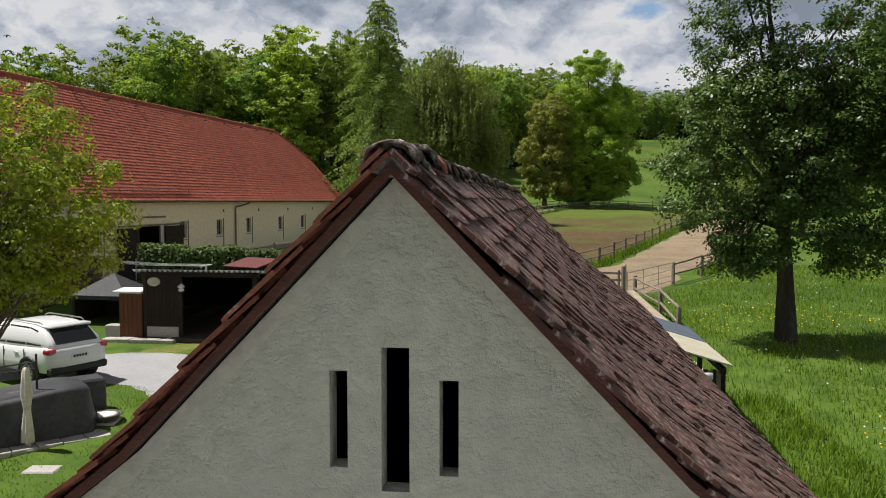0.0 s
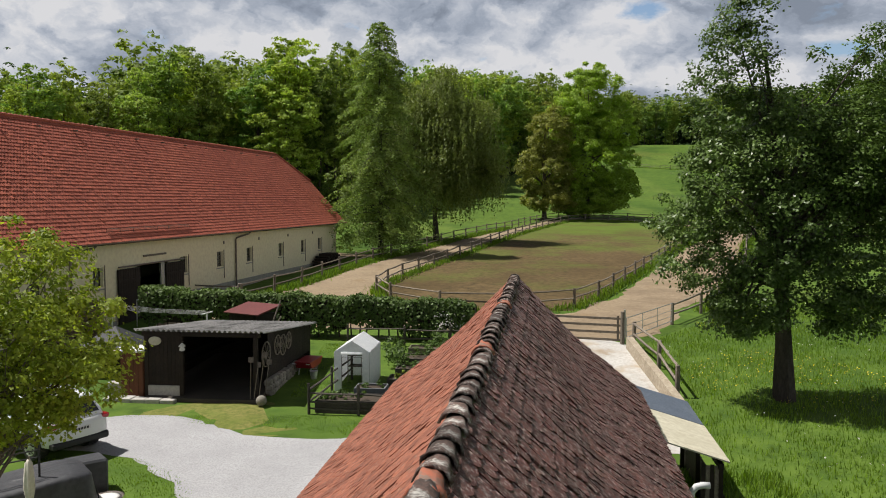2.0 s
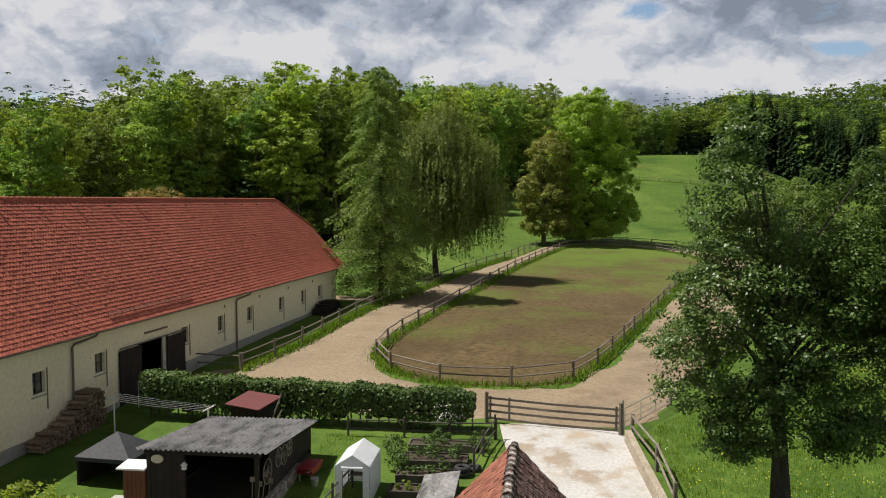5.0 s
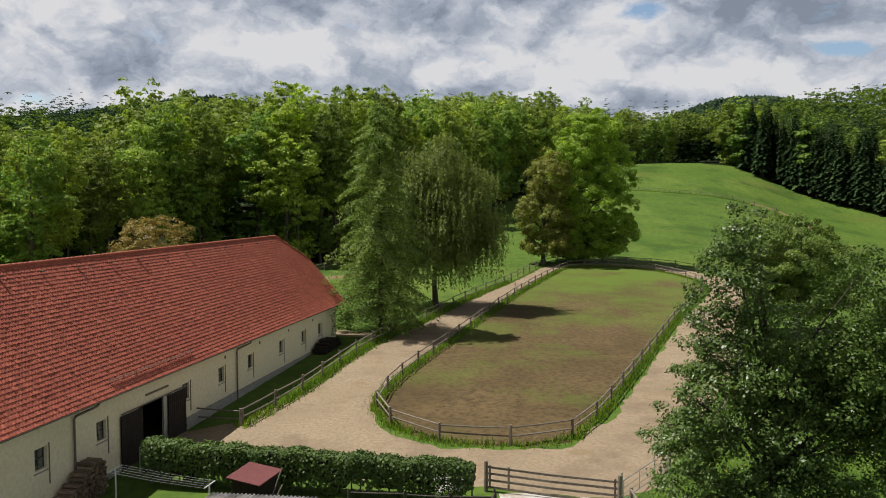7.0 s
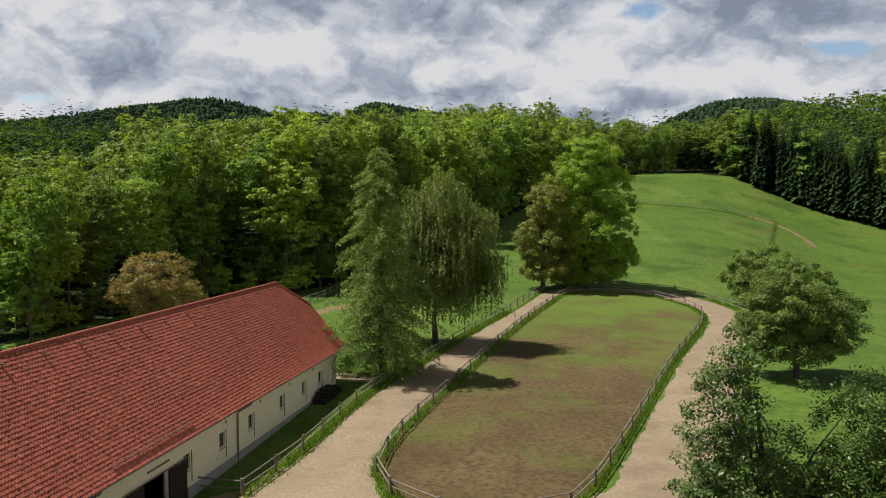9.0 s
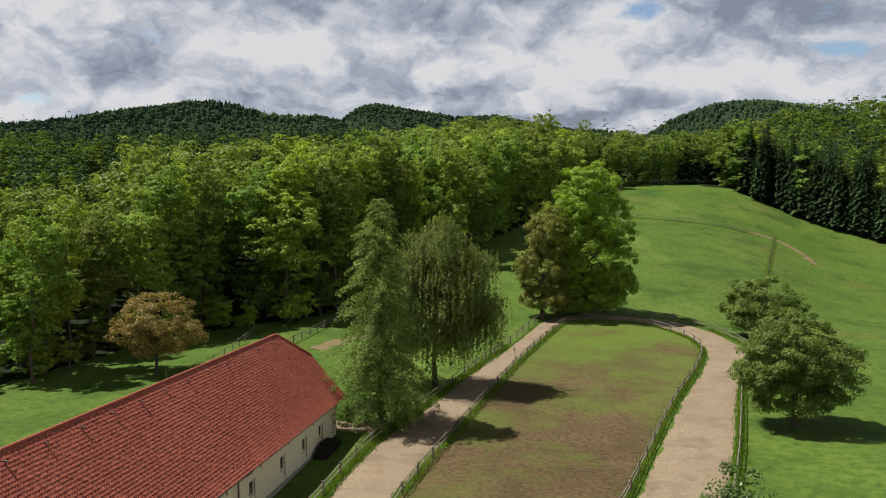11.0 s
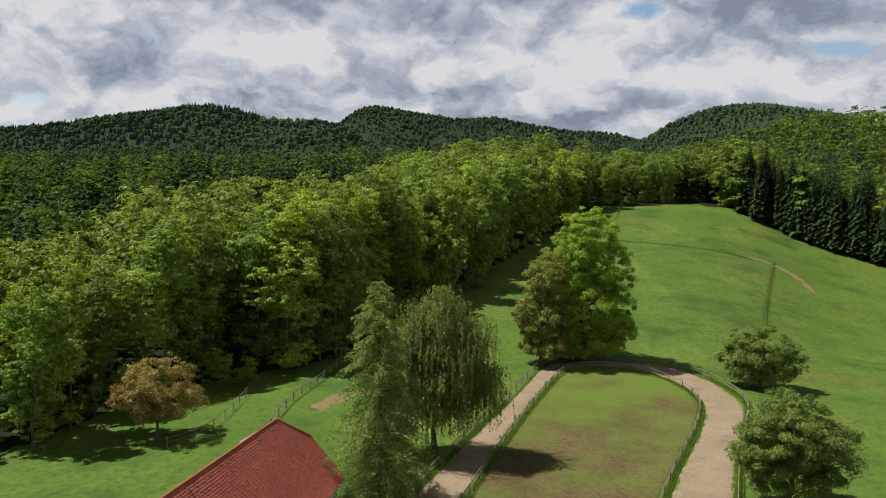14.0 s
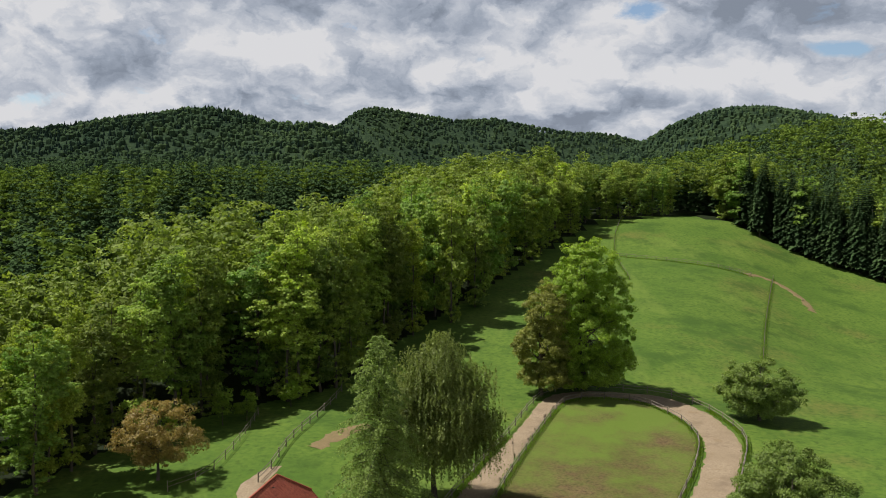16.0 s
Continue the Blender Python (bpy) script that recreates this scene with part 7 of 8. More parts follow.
raised_bed(2.0, 7.9, 2.8, 0.8, 0.28, M_WOOD_GREY, "grey timber raised bed with seedlings", (8, M_PLANT, 1.0), 506)
raised_bed(0.15, 0.15, 2.9, 1.0, 0.40, M_WOOD_OLD, "long dark timber bed with strawberry plants", (15, M_PLANT, 1.0), 507)


POST_DARK, RAIL_DARK = unit_post("post", 0.055, M_WOOD_OLD, 6), unit_rail(0.036, M_WOOD_OLD)


def garden_fence(name, label, pts, rails, high, seed):
    rng = np.random.default_rng(seed)
    f = thing(name, label, "fence")
    world = [GARDEN @ Vector((x, y, 0)) for x, y in pts]
    tops = []
    for p in world:
        z = float(ground(p.x, p.y))
        o = new("post", POST_DARK)
        o.parent, o.matrix_basis = f, Matrix.Translation((p.x, p.y, z - 0.1)) @ Matrix.Diagonal((0.9, 0.9, high + 0.15, 1))
        tops.append(Vector((p.x, p.y, z)))
    for a, b in zip(tops, tops[1:]):
        for r in rails:
            bar_between(RAIL_DARK, a + Vector((0, 0, r + rng.normal(0, 0.02))), b + Vector((0, 0, r + rng.normal(0, 0.02))), f)


garden_fence("garden_fence", "rough pole fence along the garden front", [(0, 0), (1.6, 0.0), (3.3, 0.0)], (0.18, 0.42, 0.68), 0.95, 510)
garden_fence("garden_fence", "rough pole fence along the garden side", [(0, 0), (0.25, 2.0), (0.5, 4.0)], (0.42, 0.78), 0.95, 511)
garden_fence("garden_fence", "dark pole fence before the hedge", [(-0.9, 9.5), (1.6, 9.5), (3.6, 9.55), (5.6, 9.7)], (0.35, 0.72), 0.85, 512)
garden_fence("garden_fence", "leaning pole fence beside the compost", [(5.55, 9.7), (5.15, 7.6), (4.9, 5.6)], (0.4, 0.85), 1.05, 513)


def garden_clutter():
    rng = np.random.default_rng(520)
    for k, (x, y, z) in enumerate(((4.45, 5.5, 0.0), (4.46, 5.52, 0.2), (4.85, 6.1, 0.0))):
        t = thing("tyre", "worn black car tyre lying in the garden", "tyre", GARDEN @ pose(x, y, on_garden(x, y) + z), "old tyres")
        ring = [(0.23 * math.cos(2 * math.pi * j / 20), 0.23 * math.sin(2 * math.pi * j / 20), 0.1) for j in range(21)]
        part("rubber", Build().tube(ring, 0.095, 8, cap=False).mesh("rubber", True), M_TYRE, t)
    c = thing("cold_frame", "low cold frame under a corrugated sheet", "cold frame", GARDEN @ pose(3.12, 0.7, on_garden(3.4, 2.4)))
    P, F = corrugated(3.85, 1.35, 0.13, 0.020)
    m = Matrix.Translation((1.35, 0, 0.70)) @ Matrix.Rotation(radians(90), 4, "Z") @ Matrix.Rotation(radians(-9), 4, "X")
    part("sheet", Build().add(P, F, m), M_FIBRE, c)
    part("box", Build().box(0.62, 1.3, 0.05, 3.8, -0.1, 0.50), M_WOOD_DARK, c)
    for k, (x, y, r, h, mt, lab) in enumerate(((1.9, 5.7, 0.4, 0.8, M_PLANT, "leafy green currant bush in the garden"), (1.4, 7.4, 0.45, 0.8, M_PLANT, "leafy green berry bush in the garden"), (4.9, 8.3, 0.45, 0.7, M_PLANT, "large-leaved vegetable plant in the garden"), (3.2, 8.9, 0.35, 0.5, M_PLANT, "leafy perennial beside the fence"))):
        b = thing("shrub", lab, "shrub", GARDEN @ pose(x, y, on_garden(x, y)))
        part("stem", Build().tube([(0, 0, -0.05), (0.02, 0, h * 0.6)], [0.025, 0.01], 5), M_BARK, b)
        plant_clump(b, "foliage", 0, 0, 0.05, r, h, mt, 530 + k, 420, 0.13)
    for k, (x, y) in enumerate(((-8.9, 35.6), (-0.1, 34.7), (0.7, 34.9))):
        b = thing("flowering_bush", "white blossoming bush beside the hedge", "shrub", pose(x, y, float(ground(x, y))))
        part("stem", Build().tube([(0, 0, -0.05), (0, 0, 0.7)], [0.03, 0.012], 5), M_BARK, b)
        plant_clump(b, "foliage", 0, 0, 0.2, 0.42, 1.1, M_PLANT, 540 + k, 260, 0.12)
        plant_clump(b, "blossom", 0, 0, 0.3, 0.45, 1.15, M_BLOSSOM, 545 + k, 200, 0.09)


garden_clutter()

# ================= parked car =================
M_CAR = material("white_car_paint", (0.74, 0.75, 0.76), (0.76, 0.77, 0.78), scale=2, rough=0.18, bump=0, spec=0.6)
M_CAR_BLACK = material("black_car_trim", (0.018, 0.018, 0.020), (0.025, 0.025, 0.027), scale=6, rough=0.5, bump=0.1)
M_CAR_GLASS = material("tinted_car_glass", (0.010, 0.012, 0.014), (0.014, 0.016, 0.018), scale=1, rough=0.04, bump=0, spec=0.8)
M_ALLOY = material("silver_alloy", (0.55, 0.56, 0.57), (0.62, 0.63, 0.64), scale=6, rough=0.3, metal=0.9, bump=0)
M_TAIL = material("red_tail_lens", (0.28, 0.008, 0.012), (0.34, 0.012, 0.016), scale=3, rough=0.12, bump=0, spec=0.7)
M_PLATE = material("pale_plate", (0.62, 0.62, 0.60), (0.68, 0.68, 0.66), scale=3, rough=0.5, bump=0)


def loft(stations, n_cap=True):
    """Skin over closed rings of equal length."""
    b = Build()
    k = len(stations[0])
    for ring in stations:
        b.v += [tuple(p) for p in ring]
    for i in range(len(stations) - 1):
        b.f += [(i * k + j, i * k + (j + 1) % k, (i + 1) * k + (j + 1) % k, (i + 1) * k + j) for j in range(k)]
    b.f += [tuple(range(k)), tuple(range((len(stations) - 1) * k, len(stations) * k))[::-1]]
    return b


def car():
    x0, y0 = -11.6, 22.1
    c = thing("car", "white parked sport utility car on the gravel yard", "car", pose(x0, y0, float(ground(x0, y0)) + 0.06, 0, 0, 149))
    # lower body: (x, half width, sill height, belt height)
    st = [(-2.19, 0.62, 0.50, 0.86), (-2.14, 0.80, 0.40, 0.98), (-1.9, 0.885, 0.32, 1.04), (-1.3, 0.905, 0.30, 1.03), (0.0, 0.91, 0.28, 1.00), (1.0, 0.905, 0.29, 0.98), (1.5, 0.885, 0.31, 0.93), (1.9, 0.83, 0.34, 0.84), (2.12, 0.70, 0.40, 0.72), (2.19, 0.52, 0.46, 0.64)]
    rings = []
    for x, w, lo, hi in st:
        half = [(w * 0.80, lo), (w * 0.97, lo + 0.06), (w, lo + (hi - lo) * 0.45), (w * 0.985, lo + (hi - lo) * 0.75), (w * 0.93, hi - 0.03), (w * 0.86, hi)]
        rings.append([(x, a, z) for a, z in half] + [(x, -a, z) for a, z in half[::-1]])
    body = part("body", loft(rings).mesh("body", True), M_CAR, c, "glossy white body")
    # cabin
    cab = [(-2.10, 0.70, 1.00, 1.06, 0.66), (-1.95, 0.76, 1.00, 1.24, 0.66), (-1.62, 0.80, 1.0, 1.50, 0.60), (-1.2, 0.815, 1.0, 1.585, 0.60), (-0.3, 0.825, 0.98, 1.61, 0.61), (0.35, 0.82, 0.97, 1.55, 0.60), (0.85, 0.80, 0.96, 1.30, 0.63), (1.28, 0.77, 0.93, 0.99, 0.70)]
    rings = []
    for x, w, lo, hi, wt in cab:
        half = [(w, lo - 0.03), (w * 0.995, lo + (hi - lo) * 0.30), ((w + wt) / 2 * 1.03, lo + (hi - lo) * 0.72), (wt * 1.03, hi - 0.03), (wt * 0.86, hi)]
        rings.append([(x, a, z) for a, z in half] + [(x, -a, z) for a, z in half[::-1]])
    part("cabin", loft(rings).mesh("cabin", True), M_CAR, c)
    def pane(pts, name, mt, lift=0.012):
        v = [Vector(p) for p in pts]
        nrm = (v[1] - v[0]).cross(v[2] - v[0]).normalized()
        b = Build()
        n = len(v)
        b.v = [tuple(p + nrm * lift) for p in v] + [tuple(p - nrm * lift) for p in v]
        b.f = [tuple(range(n)), tuple(range(n, 2 * n))[::-1]] + [(i, i + n, (i + 1) % n + n, (i + 1) % n) for i in range(n)]
        part(name, b, mt, c)
    for s in (-1, 1):
        def side(x, t):       # a point on the cabin's flank
            hi = np.interp(x, [q[0] for q in cab], [q[3] for q in cab]); lo = np.interp(x, [q[0] for q in cab], [q[2] for q in cab])
            w = np.interp(x, [q[0] for q in cab], [q[1] for q in cab]); wt = np.interp(x, [q[0] for q in cab], [q[4] for q in cab])
            z = lo + (hi - lo) * t
            a = np.interp(t, (0, 0.3, 0.72, 0.95), (w, w * 0.995, (w + wt) / 2 * 1.03, wt * 1.04))
            return (x, s * (a + 0.006), z)
        pane([side(-1.72, 0.14), side(-1.12, 0.10), side(-1.12, 0.86), side(-1.45, 0.82)], "quarter_window", M_CAR_GLASS)
        pane([side(-1.06, 0.10), side(-0.22, 0.10), side(-0.22, 0.86), side(-1.06, 0.86)], "side_window", M_CAR_GLASS)
        pane([side(-0.14, 0.10), side(0.82, 0.12), side(0.42, 0.84), side(-0.14, 0.86)], "side_window", M_CAR_GLASS)
        part("roof_rail", Build().tube([(-1.5, s * 0.60, 1.58), (-1.4, s * 0.60, 1.63), (0.1, s * 0.60, 1.65), (0.25, s * 0.60, 1.60)], 0.018, 6), M_ALLOY, c)
        part("mirror", Build().box(0.72, 0.90, s * 0.86 - 0.0 if s > 0 else -1.06, 1.06 if s > 0 else -0.86, 1.0, 1.14, ch=0.03), M_CAR, c)
        part("sill_trim", Build().box(-1.0, 1.05, s * 0.88 - 0.05, s * 0.88 + 0.05, 0.24, 0.40, ch=0.02), M_CAR_BLACK, c)
        for hx in (-0.85, 0.1):
            part("door_handle", Build().box(hx, hx + 0.2, s * 0.915 - 0.012, s * 0.915 + 0.012, 0.83, 0.865, ch=0.006), M_CAR, c)
        for sx in (-1.12, -0.18, 0.95):
            part("door_gap", Build().box(sx, sx + 0.008, s * 0.903 - 0.012, s * 0.903 + 0.012, 0.40, 0.95), M_CAR_BLACK, c)
        part("tail_light", Build().box(-2.16, -1.90, s * 0.62 if s > 0 else -0.885, 0.885 if s > 0 else -0.62, 0.86, 0.99, ch=0.03), M_TAIL, c, "red tail light")
        part("head_light", Build().box(1.85, 2.08, s * 0.5 if s > 0 else -0.80, 0.80 if s > 0 else -0.5, 0.68, 0.80, ch=0.03), M_CAR_GLASS, c)
        for wx in (-1.30, 1.30):
            arch = [(wx + 0.40 * math.cos(a), s * 0.905, 0.34 + 0.40 * math.sin(a)) for a in np.linspace(-0.25, math.pi + 0.25, 15)]
            part("wheel_arch", Build().tube(arch, 0.045, 6), M_CAR_BLACK, c)
            part("wheel_well", Build().tube([(wx, s * 0.62, 0.34), (wx, s * 0.918, 0.34)], 0.385, 20), M_CAR_BLACK, c)
            m = Matrix.Translation((wx, s * 0.83, 0.335)) @ Matrix.Rotation(radians(-90 * s), 4, "X")
            wh = part("wheel", Build().turned([(0.22, -0.11), (0.315, -0.11), (0.335, -0.07), (0.335, 0.07), (0.315, 0.11), (0.235, 0.115), (0.22, 0.05)], 28, m).mesh("wheel", True), M_TYRE, c, "black tyre")
            part("rim", Build().turned([(0.19, 0.04), (0.225, 0.04), (0.232, 0.118), (0.215, 0.118), (0.20, 0.06)], 24, m), M_ALLOY, wh)
            part("brake_disc", Build().turned([(0.05, 0.02), (0.19, 0.02), (0.19, 0.035), (0.05, 0.035)], 16, m), M_CAR_BLACK, wh)
            for k in range(10):
                a = 2 * math.pi * k / 10
                part("spoke", Build().box(0.03, 0.222, -0.017, 0.017, 0.085, 0.108, m @ Matrix.Rotation(a, 4, "Z")), M_ALLOY, wh)
            part("hub_cap", Build().turned([(0.06, 0.08), (0.055, 0.115), (0.02, 0.12)], 12, m), M_ALLOY, wh)
    pane([(-2.075, -0.60, 1.10), (-2.075, 0.60, 1.10), (-1.70, 0.56, 1.475), (-1.70, -0.56, 1.475)], "rear_window", M_CAR_GLASS, 0.02)
    pane([(1.22, 0.70, 1.02), (1.22, -0.70, 1.02), (0.45, -0.56, 1.51), (0.45, 0.56, 1.51)], "windscreen", M_CAR_GLASS, 0.02)
    part("spoiler", Build().box(-1.86, -1.5, -0.60, 0.60, 1.50, 1.56, ch=0.02), M_CAR, c)
    part("rear_bumper", Build().box(-2.23, -1.95, -0.83, 0.83, 0.32, 0.52, ch=0.05), M_CAR_BLACK, c, "black rear bumper")
    part("front_bumper", Build().box(1.98, 2.2, -0.75, 0.75, 0.28, 0.45, ch=0.05), M_CAR_BLACK, c)
    pl = part("number_plate", Build().box(-2.205, -2.18, -0.26, 0.26, 0.70, 0.81, ch=0.004), M_PLATE, c)
    for k in range(5):
        part("plate_bar", Build().box(-2.211, -2.2055, -0.2 + k * 0.085, -0.14 + k * 0.085, 0.725, 0.785), M_CAR_BLACK, pl)
    part("rear_wiper", Build().tube([(-2.06, 0, 1.12), (-1.93, 0.28, 1.26)], 0.01, 5), M_CAR_BLACK, c)


car()

# ================= garden seat corner =================
M_COVER = material("charcoal_cover", (0.042, 0.044, 0.050), (0.065, 0.067, 0.074), (0.034, 0.035, 0.04), scale=1.5, fine=8, rough=0.55, bump=0.4, relief=6)
M_CANVAS = material("cream_canvas", (0.60, 0.56, 0.48), (0.68, 0.64, 0.56), (0.52, 0.48, 0.41), scale=4, fine=12, bump=0.3)


def covered_table():
    """A long garden table under a draped dark cover."""
    x0, y0 = -9.75, 17.2
    g = float(ground(x0, y0))
    c = thing("covered_table", "garden table under a draped charcoal cover", "furniture", pose(x0, y0, g, 0, 0, 38))
    rng = np.random.default_rng(601)
    nx, ny = 26, 16
    L, W, H = 1.75, 0.80, 0.98
    def ring(t, k, n):
        """corner-rounded outline at height share t"""
        a = 2 * math.pi * k / n
        ca, sa = math.cos(a), math.sin(a)
        p = 5.0
        r = (abs(ca) ** p + abs(sa) ** p) ** (-1 / p)
        flare = 1 + 0.07 * (1 - t) + 0.025 * math.sin(a * 17 + 2) * (1 - t) + 0.018 * math.sin(a * 29) * (1 - t)
        return L * ca * r * flare, W * sa * r * flare
    n = 84
    b = Build()
    levels = [0.0, 0.25, 0.5, 0.75, 0.92, 1.0]
    for t in levels:
        for k in range(n):
            x, y = ring(t, k, n)
            if t == 1.0:
                x, y = x * 0.97, y * 0.97
            slump = 0.10 * math.exp(-((x - 1.2) / 0.8) ** 2) - 0.06 * math.exp(-((x + 1.0) / 0.7) ** 2)
            b.v.append((x, y, t * (H + slump)))
    for i in range(len(levels) - 1):
        b.f += [(i * n + k, i * n + (k + 1) % n, (i + 1) * n + (k + 1) % n, (i + 1) * n + k) for k in range(n)]
    base = (len(levels) - 1) * n
    for s in (0.7, 0.4, 0.1):
        k0 = len(b.v)
        for k in range(n):
            x, y = ring(1.0, k, n)
            x, y = x * 0.97 * s, y * 0.97 * s
            slump = 0.10 * math.exp(-((x - 1.2) / 0.8) ** 2) - 0.06 * math.exp(-((x + 1.0) / 0.7) ** 2)
            b.v.append((x, y, H + slump + 0.03 * (1 - s) + rng.normal(0, 0.006)))
        b.f += [(base + k, base + (k + 1) % n, k0 + (k + 1) % n, k0 + k) for k in range(n)]
        base = k0
    b.f.append(tuple(base + k for k in range(n)))
    part("cover", b.mesh("cover", True), M_COVER, c)
    hem = [(*ring(0.0, k, n), 0.04) for k in range(n + 1)]
    part("drawstring", Build().tube(hem, 0.014, 5, cap=False), M_CAR_BLACK, c)
    for k in (6, 36, 48, 78):
        px_, py_ = ring(0.5, k, n)
        part("strap", Build().tube([(px_ * 1.01, py_ * 1.01, 0.62), (px_ * 1.04, py_ * 1.04, 0.40), (px_ * 1.05, py_ * 1.05, 0.2)], 0.016, 5), M_CAR_BLACK, c)
    p = thing("terrace", "small grey paved terrace under the covered table", "terrace", pose(x0, y0, g, 0, 0, 38))
    for i in range(8):
        for j in range(5):
            part("paving_slab", Build().box(-2.0 + i * 0.5, -1.52 + i * 0.5, -1.25 + j * 0.5, -0.77 + j * 0.5, -0.15, 0.035 + 0.006 * ((i * 7 + j * 3) % 3), ch=0.01), M_BLOCK, p)
    q = thing("serving_box", "smaller box under a dark cover beside the table", "furniture", pose(-8.75, 19.0, float(ground(-8.75, 19.0)), 0, 0, 38))
    part("cover", Build().box(-0.45, 0.45, -0.35, 0.35, 0, 0.85, ch=0.05), M_COVER, q)
    t = thing("white_cushion_box", "white lidded box lying on the covered table", "box", pose(-10.3, 16.35, g + 0.93, 0, 0, 38))
    part("box", Build().box(-0.5, 0.5, -0.3, 0.3, 0, 0.07, ch=0.02), M_WHITEPAINT, t)


covered_table()


def parasol():
    x, y = -8.85, 16.6
    g = float(ground(x, y))
    p = thing("parasol", "closed cream parasol tied to its pole", "parasol", pose(x, y, g) @ Matrix.Scale(0.9, 4))
    part("pole", Build().tube([(0, 0, 0), (0, 0, 2.05)], 0.022, 8), M_RUST, p)
    b = Build()
    n = 20
    prof = [(0.03, 1.98), (0.075, 1.90), (0.10, 1.62), (0.115, 1.3), (0.07, 0.98), (0.085, 0.82), (0.12, 0.45), (0.135, 0.18)]
    for r, z in prof:
        b.v += [(r * (1 + 0.22 * math.cos(5 * 2 * math.pi * k / n)) * math.cos(2 * math.pi * k / n), r * (1 + 0.22 * math.cos(5 * 2 * math.pi * k / n)) * math.sin(2 * math.pi * k / n), z) for k in range(n)]
    for i in range(len(prof) - 1):
        b.f += [(i * n + k, i * n + (k + 1) % n, (i + 1) * n + (k + 1) % n, (i + 1) * n + k) for k in range(n)]
    b.f += [tuple(range(n)), tuple(range((len(prof) - 1) * n, len(prof) * n))]
    part("canopy", b.mesh("canopy", True), M_CANVAS, p)
    part("strap", Build().turned([(0.08, 0.96), (0.085, 0.98), (0.085, 1.01), (0.08, 1.03)], 12), M_CREAM_SHEET, p)
    part("base", Build().turned([(0.28, 0), (0.28, 0.05), (0.06, 0.09), (0.05, 0.25)], 16), M_BLOCK, p)
    # frame poles of the pergola beside it
    f = thing("pergola_frame", "thin dark metal frame beside the covered table", "frame", pose(-9.65, 16.5, g))
    part("bar", Build().tube([(-2.0, -0.9, 1.62), (0.55, 1.0, 1.70)], 0.018, 6), M_CAR_BLACK, f)
    part("bar", Build().tube([(-2.0, -1.15, 1.5), (0.6, 0.85, 1.58)], 0.018, 6), M_CAR_BLACK, f)
    part("post", Build().tube([(0.58, 0.95, 0.0), (0.58, 0.95, 1.9)], 0.025, 6), M_CAR_BLACK, f)


parasol()


def fire_bowl():
    x, y = -7.95, 18.35
    b = thing("fire_bowl", "round dark fire bowl with a pale ash filling", "fire bowl", pose(x, y, float(ground(x, y))))
    part("bowl", Build().turned([(0.12, 0.0), (0.26, 0.06), (0.36, 0.17), (0.38, 0.19), (0.33, 0.165), (0.05, 0.10)], 20).mesh("bowl", True), M_RUST, b)
    part("ash", Build().turned([(0.34, 0.165), (0.2, 0.19), (0.02, 0.20)], 18).mesh("ash", True), M_WHITEPAINT, b)
    part("foot", Build().box(-0.3, 0.3, -0.3, 0.3, -0.1, 0.03, ch=0.01), M_BLOCK, b)
    s = thing("stepping_stone", "flat worn stepping stone in the lawn", "stone", pose(-8.0, 15.5, float(ground(-8.0, 15.5))))
    part("slab", Build().box(-0.33, 0.33, -0.22, 0.22, -0.1, 0.035, ch=0.03), M_BLOCK, s)


fire_bowl()


# ================= grass, flowers and bare earth =================
M_BLADE = leaf_material("grass_blade", (0.118, 0.205, 0.022), (0.180, 0.275, 0.034), each=0, thin=0.45)
M_FLOWER = leaf_material("buttercup", (0.55, 0.42, 0.02), (0.62, 0.50, 0.03), each=0, thin=0.2)
M_WHITEFLOWER = leaf_material("white_flower", (0.55, 0.55, 0.48), (0.62, 0.62, 0.55), each=0, thin=0.2)
M_DIRT = material("bare_earth", (0.165, 0.115, 0.055), (0.235, 0.160, 0.080), (0.115, 0.105, 0.035), scale=0.4, fine=4, bump=0.6)


def blades(rng, P, tall, wide):
    """Bent grass blades at plan points P: an (n * 4, 3) array."""
    n = len(P)
    a = rng.uniform(0, 2 * math.pi, n)
    d = np.column_stack([np.cos(a), np.sin(a), np.zeros(n)])
    s = np.column_stack([-np.sin(a), np.cos(a), np.zeros(n)])
    h = tall * rng.uniform(0.5, 1.3, n)[:, None]
    w = wide * rng.uniform(0.7, 1.3, n)[:, None]
    base = np.column_stack([P, ground(P[:, 0], P[:, 1]) - 0.01])
    up = np.array([0, 0, 1.0])
    lean = d * h * rng.uniform(0.1, 0.6, n)[:, None]
    out = np.empty((n, 4, 3))
    out[:, 0], out[:, 1] = base - s * w, base + s * w
    out[:, 2], out[:, 3] = base + up * h + lean + s * w * 0.25, base + up * h * 0.96 + lean - s * w * 0.25
    return out.reshape(-1, 3)


def clumpy(rng, n, x0, x1, y0, y1, test=None):
    P = np.column_stack([rng.uniform(x0, x1, n * 2), rng.uniform(y0, y1, n * 2)])
    v = 0.5 + 0.5 * np.sin(P[:, 0] * 1.7 + np.sin(P[:, 1] * 0.9) * 2) * np.sin(P[:, 1] * 1.3 + P[:, 0] * 0.4)
    keep = rng.random(n * 2) < 0.25 + 0.75 * v
    if test is not None:
        keep &= test(P[:, 0], P[:, 1])
    return P[keep][:n]


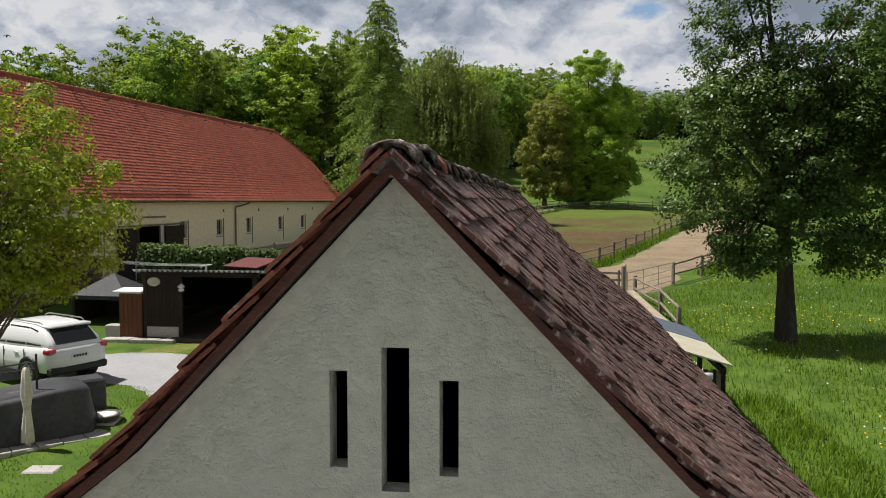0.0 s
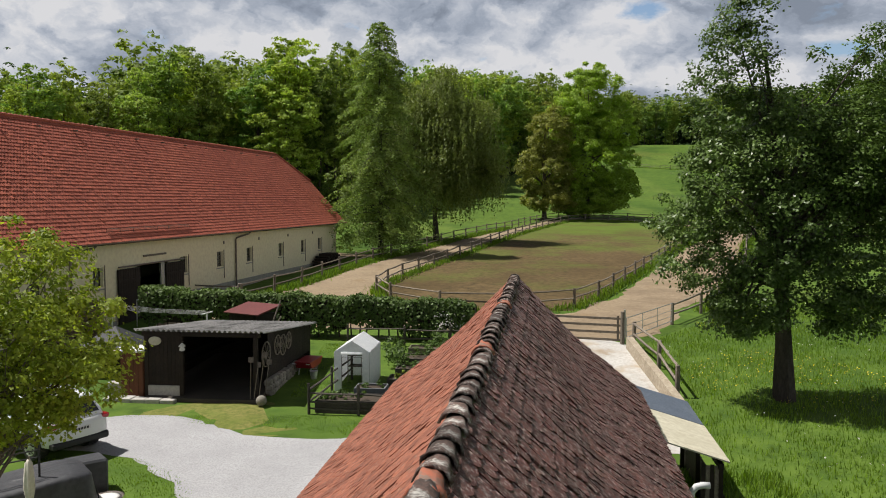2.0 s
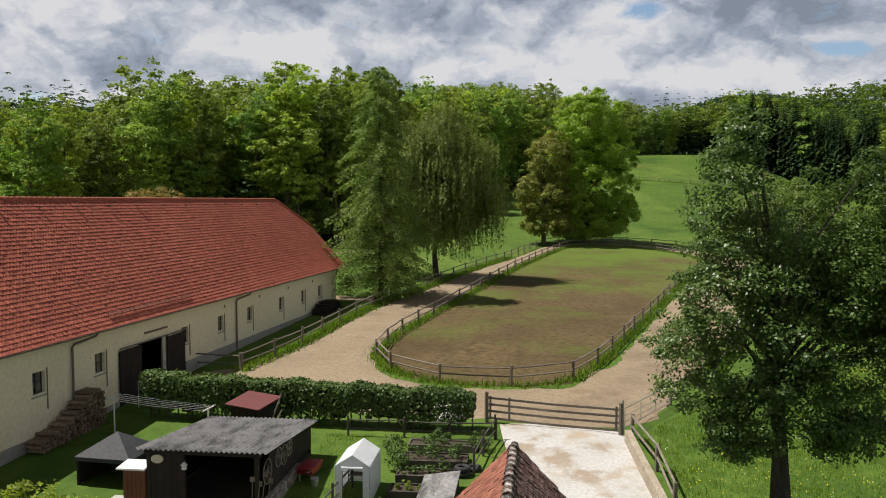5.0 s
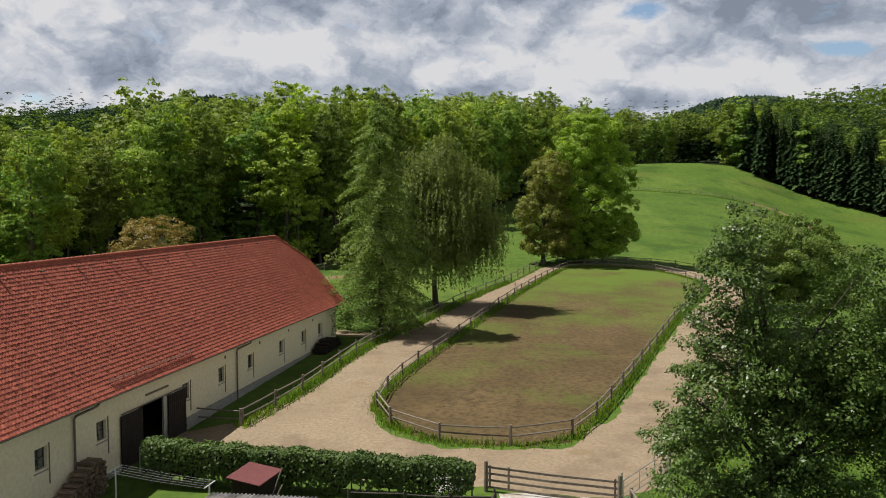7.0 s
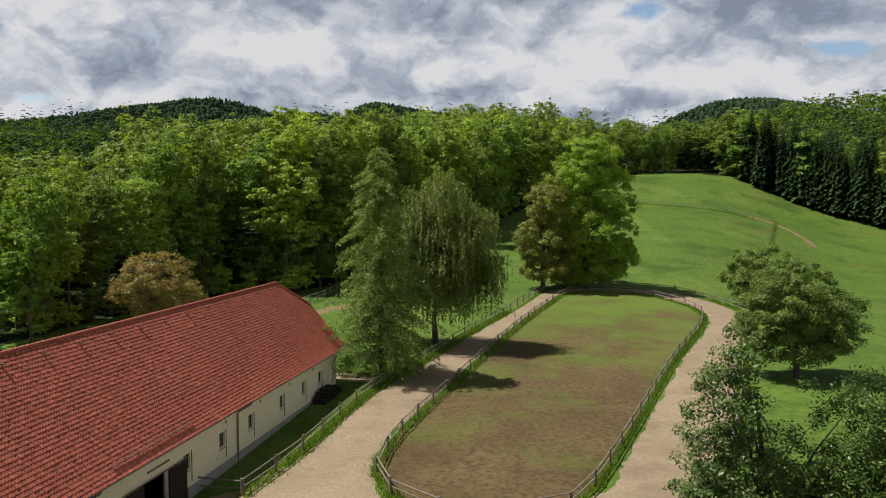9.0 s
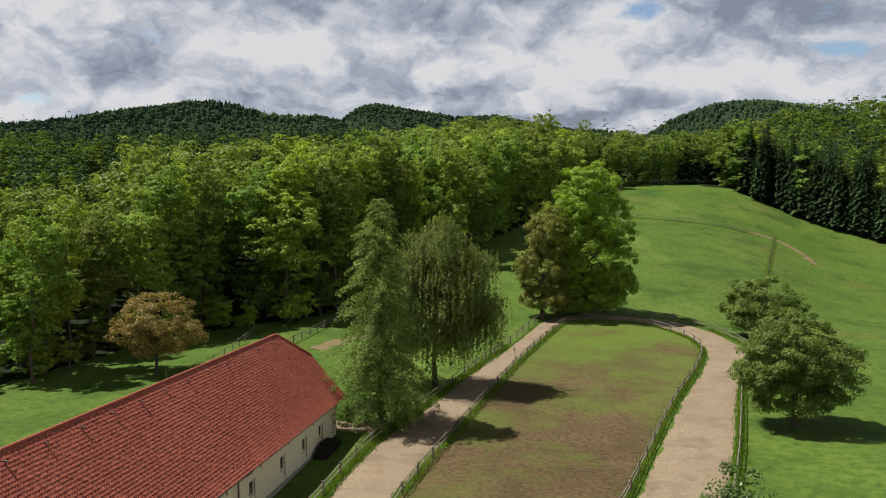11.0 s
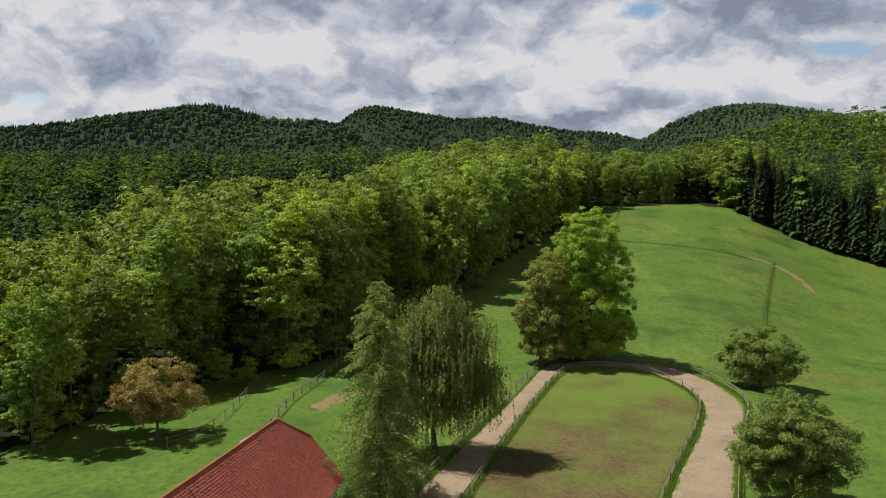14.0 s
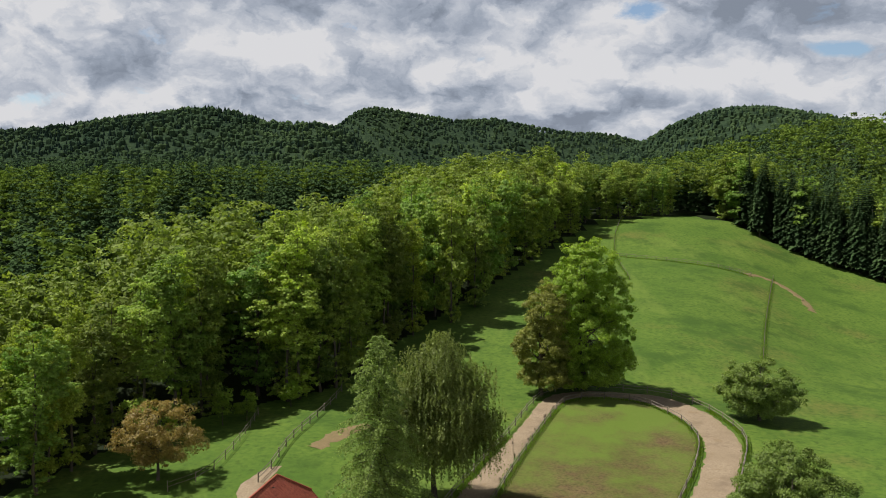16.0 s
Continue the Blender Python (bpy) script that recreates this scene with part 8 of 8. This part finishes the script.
def meadow():
    rng = np.random.default_rng(701)
    V = [blades(rng, clumpy(rng, 52000, 6.5, 27, 14, 46, lambda x, y: (x > 7.2 + 0.06 * (y - 20)) & (x > 8.6 * (y > 26) + np.clip(y - 34, 0, 99) * 0.86) & (x < 0.62 * y + 3)), 0.15, 0.014)]
    V.append(blades(rng, clumpy(rng, 9000, 4.2, 8.6, 8, 20, lambda x, y: x > 3.4 + (y - 4) * 0.13), 0.24, 0.018))
    tagged(part("long_grass", quads_mesh("long_grass", np.concatenate(V)), M_BLADE), "long uncut meadow grass", "grass", kind="stuff")
    lawn = lambda x, y: ((y < 21.2 - 0.25 * (x + 9) ** 2 * (x > -9)) & (x < -6.1)) | ((y > 22.9 + 0.25 * np.clip(-(x + 3), 0, 3)) & (y < 24.6) & (x > -10) & (x < 0.5)) | ((y > 26.5) & (y < 34.5) & (x > -5.2) & (x < -3.2))
    V = [blades(rng, clumpy(rng, 60000, -11, 0.5, 12, 34.5, lawn), 0.05, 0.012)]
    tagged(part("lawn_grass", quads_mesh("lawn_grass", np.concatenate(V)), M_BLADE), "short lawn grass round the yard", "grass", kind="stuff")
    # taller grass under the fences
    V = []
    for line, n, w in ((PADDOCK + [PADDOCK[0]], 16000, 0.5), ([(-11.7, 45.5), (-9.7, 52.5), (-7.7, 62.2), (-5.6, 70.2), (-2.0, 78.7), (2.3, 90.0), (9.0, 107.8)], 9000, 0.6), ([(42.4, 123.4), (43.3, 114.5), (41.8, 106.0), (33.9, 88.0), (25.0, 65.2), (18.0, 49.3), (14.1, 42.4)], 9000, 0.5), ([(103.5, 245), (93, 222), (80, 193), (66, 160)], 5000, 0.5), ([(57, 256), (71, 251), (83, 245.5), (95, 241)], 3500, 0.5), ([(54, 225), (57, 256), (63, 285), (73, 317)], 3500, 0.4)):
        q = spline(line, 0.3)
        i = rng.integers(0, len(q), n)
        V.append(blades(rng, q[i] + rng.normal(0, w * 0.6, (n, 2)), 0.30, 0.03))
    tagged(part("verge_grass", quads_mesh("verge_grass", np.concatenate(V)), M_BLADE), "taller grass growing under the fences", "grass", kind="stuff")
    # flowers
    P = clumpy(rng, 5200, 9, 27, 14, 46, lambda x, y: (x > 8.8 + np.clip(y - 34, 0, 99) * 0.86) & (x < 0.62 * y + 3) & (np.sin(x * 0.55 + 1) + np.sin(y * 0.5) > 0.55))
    z = ground(P[:, 0], P[:, 1]) + rng.uniform(0.18, 0.32, len(P))
    up = np.tile([0, 0, 1.0], (len(P), 1))
    tagged(part("buttercups", quads_mesh("buttercups", leaves_array(np.column_stack([P, z]), up, 0.055, rng, 1.0)), M_FLOWER), "yellow buttercups scattered through the meadow", "flowers", kind="stuff")
    P = clumpy(rng, 500, 9, 27, 14, 46, lambda x, y: (x > 8.8 + np.clip(y - 34, 0, 99) * 0.86) & (x < 0.62 * y + 3))
    z = ground(P[:, 0], P[:, 1]) + rng.uniform(0.2, 0.35, len(P))
    tagged(part("white_flowers", quads_mesh("white_flowers", leaves_array(np.column_stack([P, z]), np.tile([0, 0, 1.0], (len(P), 1)), 0.06, rng, 1.0)), M_WHITEFLOWER), "small white meadow flowers", "flowers", kind="stuff")


meadow()
ribbon("road_track", [(-6.0, 71.5), (-9.5, 72.0), (-14, 75.5), (-19.2, 82), (-20.4, 88), (-19.2, 94.5)], [(-6.6, 74.2), (-9.8, 74.6), (-14.8, 78.5), (-21.5, 84.0), (-23.2, 89), (-21.0, 94)], M_SAND, "pale sandy track behind the barn", lift=0.05, seed=9)
ribbon("ground_scar", [(93.6, 243.5), (97.5, 245.2), (102, 244), (105.5, 238.5), (106.3, 228), (103.5, 216)], [(94.2, 240.2), (98, 242.5), (101.3, 241), (103.6, 236.5), (104.2, 227), (101.6, 217)], M_DIRT, "bare earth scar on the hill meadow", lift=0.12, seed=10, category="ground", rough_edge=0.35)
ribbon("ground_worn", [(-17.5, 101), (-15, 108), (-11, 113)], [(-15.5, 99.5), (-12.8, 105.5), (-9.5, 110)], M_DIRT, "worn earth strip in the pasture", lift=0.06, seed=11, category="ground", rough_edge=0.3)
